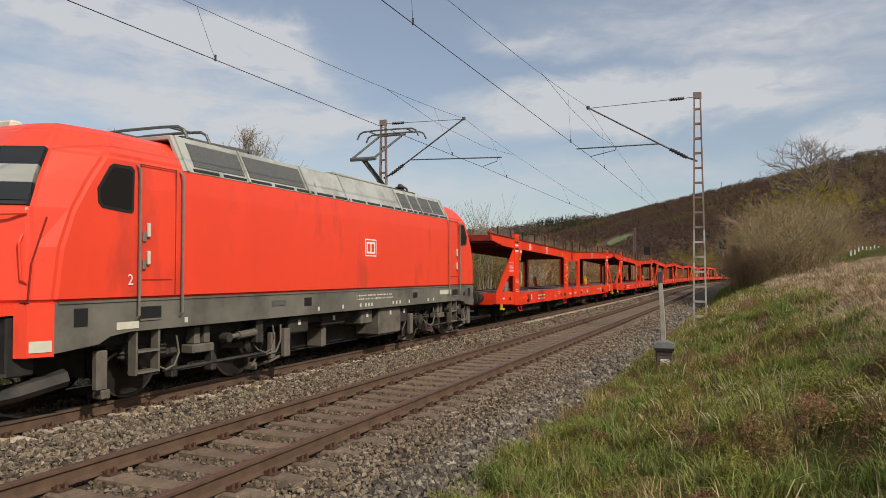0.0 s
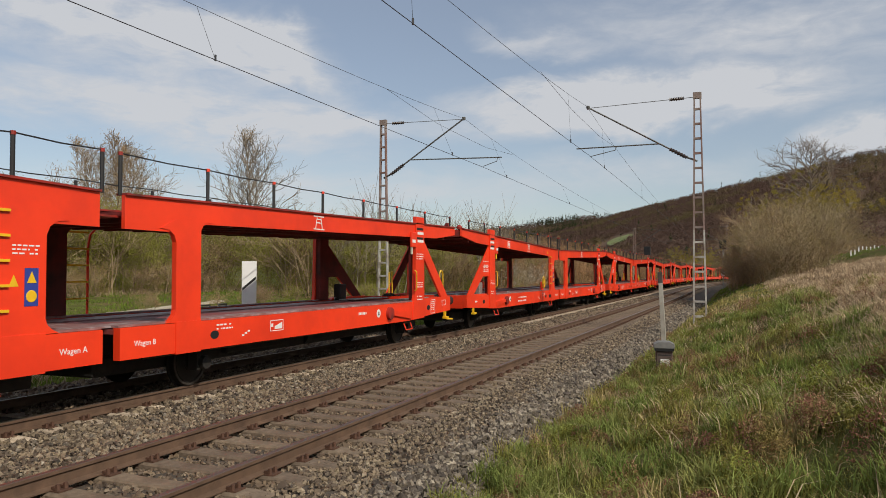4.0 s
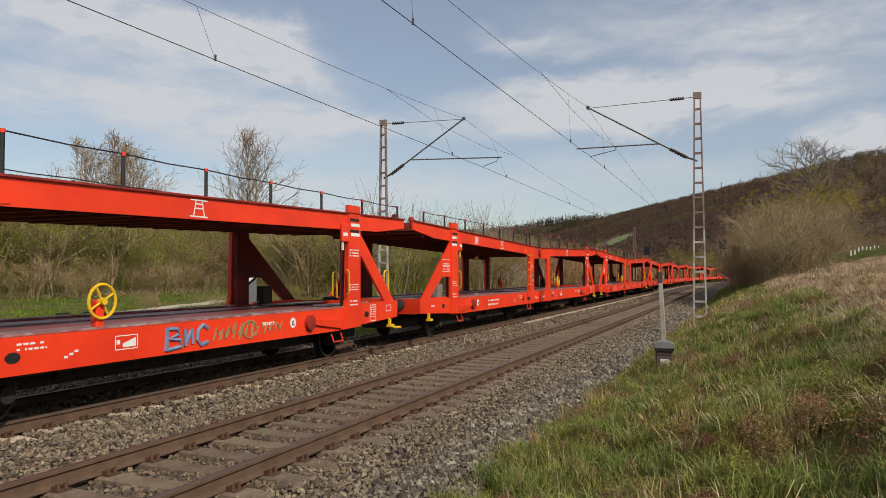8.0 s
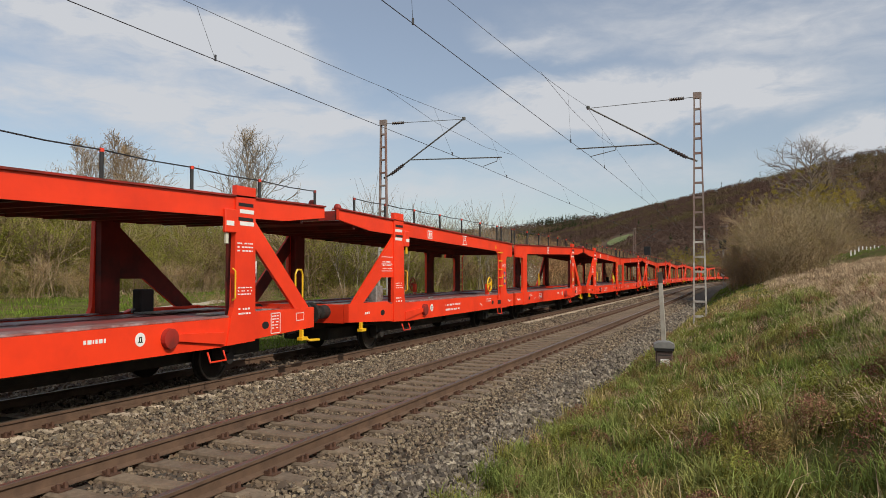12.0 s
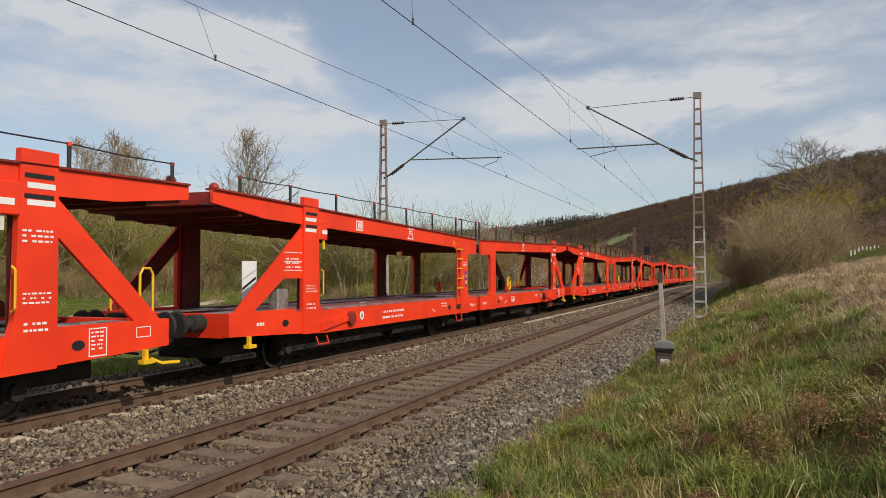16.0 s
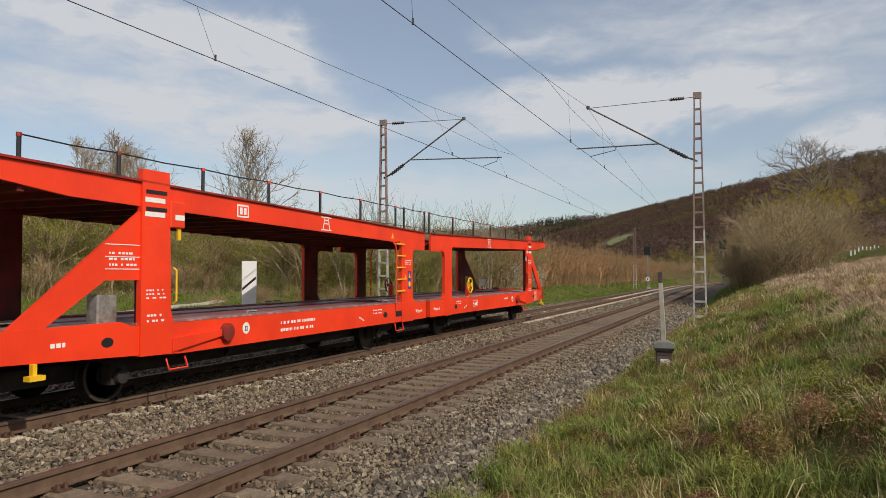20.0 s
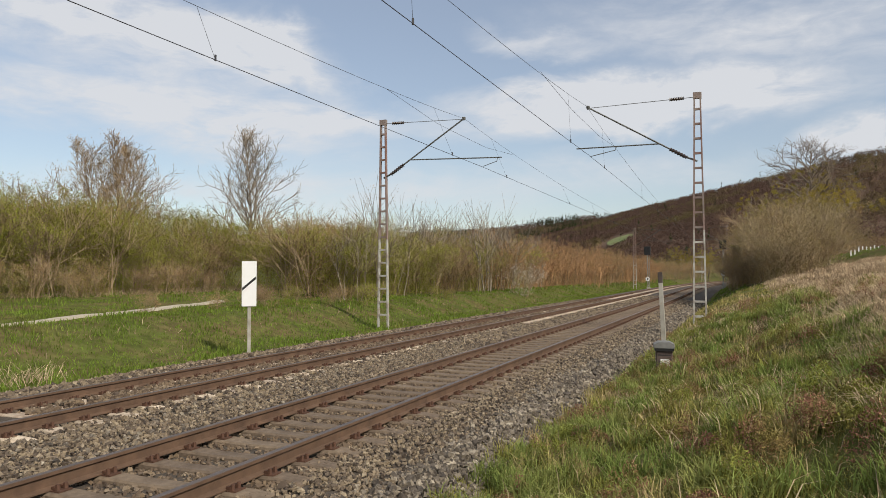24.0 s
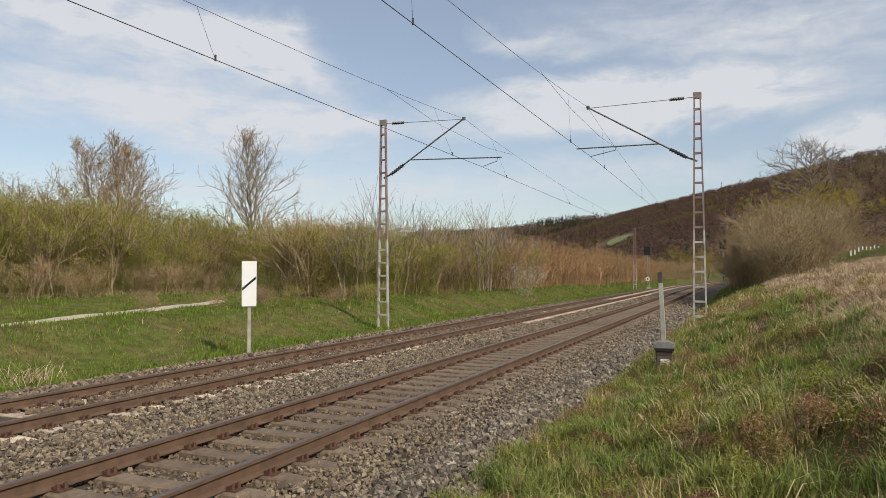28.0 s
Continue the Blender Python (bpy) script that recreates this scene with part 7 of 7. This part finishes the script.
    put_plants([t2], [(-26.88, 32.0, 1.0)], 7)
    t3 = plant("bare_tree", "large leafless tree standing over bushes on the bank", "tree", 66, BARK_DK, BUD, 900, 0.05, "bare trees", height=12.9, crown_lo=0.46, crown_w=4.3, limbs=5, r=0.26, low=1.15, high=0.55, up=0.03, twig_name="trunk")
    put_plants([t3], [(10.9, 75.0, 1.0)], 8)


build_plants()


def blades(name, rng, x, y, h, w, material, label, category="grass", lean=0.55, lift=0.0, zfun=ground_z):
    """Bent blades of grass, joined."""
    n = len(x)
    z = zfun(x, y) - 0.02 + lift
    a, t = rng.uniform(0, math.tau, n), rng.uniform(0, math.tau, n)
    k = rng.uniform(0.1, 1.0, n) * lean
    dx, dy = np.cos(a) * k * h, np.sin(a) * k * h
    wx, wy = np.cos(t) * w / 2, np.sin(t) * w / 2
    p = [(x - wx, y - wy, z), (x + wx, y + wy, z), (x + dx * .35 - wx * .8, y + dy * .35 - wy * .8, z + h * .55), (x + dx * .35 + wx * .8, y + dy * .35 + wy * .8, z + h * .55), (x + dx, y + dy, z + h * (1 - 0.35 * k))]
    v = np.stack([np.stack(q, 1) for q in p], 1)
    f = np.array([(0, 1, 3), (0, 3, 2), (2, 3, 4)])[None] + (np.arange(n) * 5)[:, None, None]
    ob = raw_object(name, v.reshape(-1, 3), f.reshape(-1, 3), material)
    return tagged(ob, label, category, kind="stuff")


def spread(rng, l0, l1, y0, y1, per_m2, patch=None, thresh=0.0):
    n = int((l1 - l0) * (y1 - y0) * per_m2)
    l, y = rng.uniform(l0, l1, n), rng.uniform(y0, y1, n)
    x = np.interp(y, CY, CX) + l
    if patch is not None:
        keep = patch(x, y) > thresh
        x, y = x[keep], y[keep]
    return x, y


def waves(x, y, a=1.0):
    """A smooth uneven field, about -1 to 1, for patches."""
    return (np.sin(x * 1.7 * a + 1.3 * np.sin(y * 0.9 * a)) + np.sin(y * 1.4 * a + 1.7 * np.sin(x * 1.1 * a + 2)) + np.sin((x + y) * 2.3 * a + 4)) / 3


def clump_places(seed, count, lo, hi):
    """Centres (x, y, radius, height) of weed clumps over the near bank, closer set near its foot."""
    rng = random.Random(seed)
    out = []
    for _ in range(count):
        y = 2.8 + 24 * rng.random() ** 1.5
        l = 2.85 + 5.2 * rng.random() ** 1.2
        out.append((float(np.interp(y, CY, CX)) + l, y, rng.uniform(lo, hi) * (1 + y * 0.02), rng.uniform(0.12, 0.30)))
    return out


CLUMPS = clump_places(4, 210, 0.07, 0.21)
GREEN_CLUMPS = clump_places(8, 130, 0.09, 0.26)


def in_clumps(x, y):
    inside = np.zeros(len(x), bool)
    for cx, cy, cr, _ in CLUMPS + GREEN_CLUMPS:
        inside |= (x - cx) ** 2 + ((y - cy) / 1.3) ** 2 < (cr * 0.9) ** 2
    return inside


def bank_z(x, y):
    """The ground, or the ballast's edge where it lies higher."""
    return np.maximum(ground_z(x, y), np.interp(side_of(x, y), BED_L, BED_Z, right=-9.0))


def build_grass():
    rng = np.random.default_rng(77)
    X, Y = [], []
    for q in (spread(rng, 2.5, 10, -9, 2.4, 190), spread(rng, 2.42, 8.6, 2.4, 8.0, 1500), spread(rng, 2.42, 2.6, 7.0, 12.0, 400), spread(rng, 2.55, 9.5, 8.0, 15, 720), spread(rng, 2.75, 9.0, 15, 30, 190), spread(rng, 2.8, 8, 30, 48, 90)):
        X.append(q[0])
        Y.append(q[1])
    x, y = np.concatenate(X), np.concatenate(Y)
    h = (0.075 + 0.20 * np.clip(0.25 + 0.6 * waves(x, y, 1.6) + 0.6 * waves(x + 3, y, 4.1), 0, 1) ** 1.5) * rng.uniform(0.5, 1.5, len(x))
    thin = in_clumps(x, y) & (rng.uniform(0, 1, len(x)) < 0.55)
    thin |= (side_of(x, y) - 7.0 - 0.5 * waves(x, y, 0.7) > 0) & (rng.uniform(0, 1, len(x)) < 0.8)
    thin |= (waves(x, y + 1, 3.3) > 0.42) & (rng.uniform(0, 1, len(x)) < 0.45)
    x, y, h = x[~thin], y[~thin], h[~thin]
    blades("bank_grass", rng, x, y, h, 0.007 + 0.0006 * np.abs(y), GRASS, "rough green grass on the near bank", lean=0.8, zfun=bank_z)
    # longer tufts
    c = spread(rng, 3.0, 9.0, 3.6, 24, 11.0, lambda a, b: waves(a, b + 7, 1.3) + 0.6 * waves(a, b, 3.1) - 2.0 * (side_of(a, b) > 7.1), -0.1)
    k = 60
    x, y = np.repeat(c[0], k) + rng.normal(0, 0.07, len(c[0]) * k), np.repeat(c[1], k) + rng.normal(0, 0.07, len(c[0]) * k)
    blades("grass_tufts", rng, x, y, rng.uniform(0.10, 0.38, len(x)), 0.010 + 0.0004 * y, LUSH, "long tufts of green grass", lean=1.3)
    # tall lush growth along the lower edge
    c = spread(rng, 2.55, 3.7, 5.0, 11.0, 24, lambda a, b: waves(a, b, 2.2) - 0.08 * (b - 6), -0.35)
    k = 60
    x, y = np.repeat(c[0], k) + rng.normal(0, 0.06, len(c[0]) * k), np.repeat(c[1], k) + rng.normal(0, 0.06, len(c[0]) * k)
    blades("edge_grass", rng, x, y, rng.uniform(0.10, 0.34, len(x)), 0.0085 + 0.0004 * y, LUSH, "tall lush grass along the ballast edge", lean=1.0, zfun=bank_z)
    # straw stalks
    x, y = spread(rng, 2.9, 9, 2.5, 26, 14)
    blades("dead_stalks", rng, x, y, rng.uniform(0.15, 0.45, len(x)), 0.008 + 0.0003 * y, DRYGRASS, "pale dead stalks in the grass", lean=1.6)
    # matted straw in patches
    x, y = spread(rng, 3.4, 9, 3.4, 30, 260, lambda a, b: waves(a + 9, b + 2, 0.75) + 0.3 * waves(a, b, 2.9) + 0.35 * (side_of(a, b) > 6.2), 0.24)
    blades("matted_straw", rng, x, y, rng.uniform(0.08, 0.30, len(x)), 0.007 + 0.0004 * y, DRYGRASS, "matted straw-coloured dead grass", lean=2.2)
    # dry grass on the upper bank
    for nm, per, lo, hi, wd, label in (("dry_grass", 260, 0.10, 0.34, 0.006, "pale dry grass on the upper bank"), ("dry_stems", 16, 0.25, 0.62, 0.007, "brown dead stems on the upper bank")):
        x, y = spread(rng, 6.2, 15, 8, 56, per, lambda a, b: side_of(a, b) - 7.0 - 0.5 * waves(a, b, 0.7) + rng.normal(0, 0.3, len(a)), 0.0)
        blades(nm, rng, x, y, rng.uniform(lo, hi, len(x)), wd + 0.0003 * y, DRYGRASS if nm == "dry_grass" else STEM, label, lean=1.6 if nm == "dry_grass" else 1.2)
    x, y = spread(rng, 6.2, 14, 6, 52, 420, lambda a, b: side_of(a, b) - 6.95 - 0.5 * waves(a, b, 0.7) + rng.normal(0, 0.25, len(a)), 0.0)
    blades("flattened_dry_grass", rng, x, y, rng.uniform(0.10, 0.30, len(x)), 0.006 + 0.00035 * y, DRYGRASS, "flattened pale dry grass on the upper bank", lean=2.4)
    # domed clumps of low weeds
    for nm, spots, size, label, material in (("red_weeds", CLUMPS, 0.0150, "low weeds with dark reddish leaves", WEED), ("green_weeds", GREEN_CLUMPS, 0.0165, "low broad-leaved olive weeds", OLIVE_WEED)):
        P, Q = [], []
        for cx, cy, cr, ch in spots:
            n = int(13000 * cr * cr * (1.0 if cy < 12 else 0.55)) + 80
            rr, t = np.sqrt(rng.uniform(0, 1, n)) * cr, rng.uniform(0, math.tau, n)
            x, y = cx + rr * np.cos(t) * (1 + 0.25 * np.sin(3 * t + cx)), cy + rr * np.sin(t) * 1.3
            dome = np.sqrt(np.clip(1 - (rr / cr) ** 2, 0.03, 1))
            z = ground_z(x, y) + ch * dome * rng.uniform(0.55, 1.12, n) * (1 + 0.3 * np.sin(9 * x + 7 * y))
            P.append(np.stack([x, y, z], 1))
        v, f = leaf_mesh(rng, np.concatenate(P), size)
        tagged(raw_object(nm, v, f, material), label, "weeds", kind="stuff")
    # left bank
    X, Y = [], []
    for q in (spread(rng, -16, -7.35, 7, 22, 130), spread(rng, -15, -7.4, 22, 40, 80), spread(rng, -13, -7.4, 40, 80, 30), spread(rng, -22, -16, 8, 36, 40), spread(rng, -13, -7.4, 80, 170, 16), spread(rng, 3.2, 8, 48, 120, 14), spread(rng, 13, 32, 82, 128, 8)):
        X.append(q[0])
        Y.append(q[1])
    x, y = np.concatenate(X), np.concatenate(Y)
    l = side_of(x, y)
    mid = np.interp(y, [-40, 0, 13, 15, 24.5, 27, 27.1], [-12.8, -12.8, -12.8, -13.1, -15.1, -15.6, -60])
    keep = np.abs(l - mid) > 0.32
    x, y = x[keep], y[keep]
    h = (0.07 + 0.10 * np.clip(0.5 + waves(x, y, 0.8), 0, 1)) * rng.uniform(0.5, 1.5, len(x))
    blades("far_bank_grass", rng, x, y, h, 0.012 + 0.0008 * y, FAR_GRASS, "green grass on the far bank", lean=0.8)
    x, y = spread(rng, -12, -7.4, 6, 60, 6, lambda a, b: waves(a, b, 0.6), 0.1)
    blades("far_bank_straw", rng, x, y, rng.uniform(0.10, 0.30, len(x)), 0.010 + 0.0004 * y, STEM, "brown dead grass on the far bank", lean=1.8)
    x, y = spread(rng, -23.5, -19.6, 4, 36, 30)
    blades("hedge_foot_straw", rng, x, y, rng.uniform(0.1, 0.4, len(x)), 0.010 + 0.0004 * y, STEM, "brown dead growth at the hedge foot", lean=2.2)
    x, y = rng.normal(-8.6, 0.35, 160), rng.normal(11.3, 0.5, 160)
    blades("dead_stalks", rng, x, y, rng.uniform(0.2, 0.6, 160), 0.012, DRYGRASS, "pale dead stalks on the far bank", lean=1.8)


build_grass()


def build_woods():
    """Far leafless woods on the hills, with a few dark conifers."""
    rng = np.random.default_rng(9)

    def crowns(name, x, y, hgt, wid, k, material, label, conifer=False):
        n = len(x)
        z = ground_z(x, y)
        c = np.repeat(np.stack([x, y, z], 1), k, 0)
        hh, ww = np.repeat(hgt, k), np.repeat(wid, k)
        u = rng.uniform(0.15, 1.0, n * k)
        a = rng.uniform(0, math.tau, n * k)
        rad = (1 - u) if conifer else np.sqrt(np.clip(1 - (2 * u - 1.1) ** 2, 0.05, 1))
        rad = rad * ww * rng.uniform(0.55, 1.0, n * k)
        m = c + np.stack([np.cos(a) * rad, np.sin(a) * rad, u * hh], 1)
        d = rng.normal(0, 1, (n * k, 3))
        d *= (rng.uniform(0.55, 1.1, n * k) / np.linalg.norm(d, axis=1))[:, None]
        s = np.cross(d, rng.normal(0, 1, (n * k, 3))) * 0.55
        v = np.stack([m - s, m + s, m + d], 1)
        ob = raw_object(name, v.reshape(-1, 3), np.arange(n * k * 3).reshape(-1, 3), material)
        nv = np.stack([np.cos(a) * 0.35, np.sin(a) * 0.35, 0.55 + 0.5 * u], 1)
        soft_normals(ob, np.repeat(nv, 3, 0))
        tagged(ob, label, "woods", kind="stuff")
    n = 46000
    r, az = np.sqrt(rng.uniform(330 ** 2, 1750 ** 2, n)), np.radians(rng.uniform(-24, 16, n))
    x, y = 5 + r * np.sin(az), r * np.cos(az)
    h = np.maximum(ridge(x, y, HILL_EAST, 420, 1.2), ridge(x, y, HILL_NORTH, 620, 1.3)) * smooth(np.abs(side_of(x, y) + 2), 18, 90) * smooth(y, 150, 420)
    meadow = ((x + 112) / 22) ** 2 + ((y - 800) / 84) ** 2 < 1
    keep = (h > 6) & ~meadow & (rng.uniform(0, 1, n) < 0.75)
    x, y = x[keep], y[keep]
    con = (rng.uniform(0, 1, len(x)) < 0.006) | ((y > 1330) & (x < -230) & (waves(x / 60, y / 60) > 0.1) & (rng.uniform(0, 1, len(x)) < 0.7))
    b = ~con
    crowns("bare_woods", x[b], y[b], rng.uniform(5, 9, b.sum()), rng.uniform(3.0, 5.2, b.sum()), 40, WOOD_BR, "brown leafless woods on the hillsides")
    crowns("conifer_woods", x[con], y[con], rng.uniform(10, 17, con.sum()), rng.uniform(2.4, 3.6, con.sum()), 40, WOOD_GR, "dark conifers among bare woods", True)


build_woods()


# ---- tracks and ballast, piece by piece ----
build_track(0.0, 0.0, "near railway track with rust-brown rails on weathered sleepers", SLEEPER, 6.427, CLIP)
build_track(FAR, ZFAR, "far railway track with rust-brown rails on pale sleepers", SLEEPER_C, 6.2, CLIP)
build_ballast()


# ---- what moves ----
def motions():
    times = [i * 0.5 for i in range(57)]
    for thing, start, half in TRAIN:
        rows = []
        for t in times:
            s = start - gone(t)
            a, _ = on_line(s - half, FAR, ZFAR)
            b, _ = on_line(s + half, FAR, ZFAR)
            d = b - a
            rows.append((t, Matrix.Translation((a + b) / 2) @ Matrix.Rotation(-math.atan2(d.x, d.y), 4, "Z")))
        walk(thing, rows)


motions()
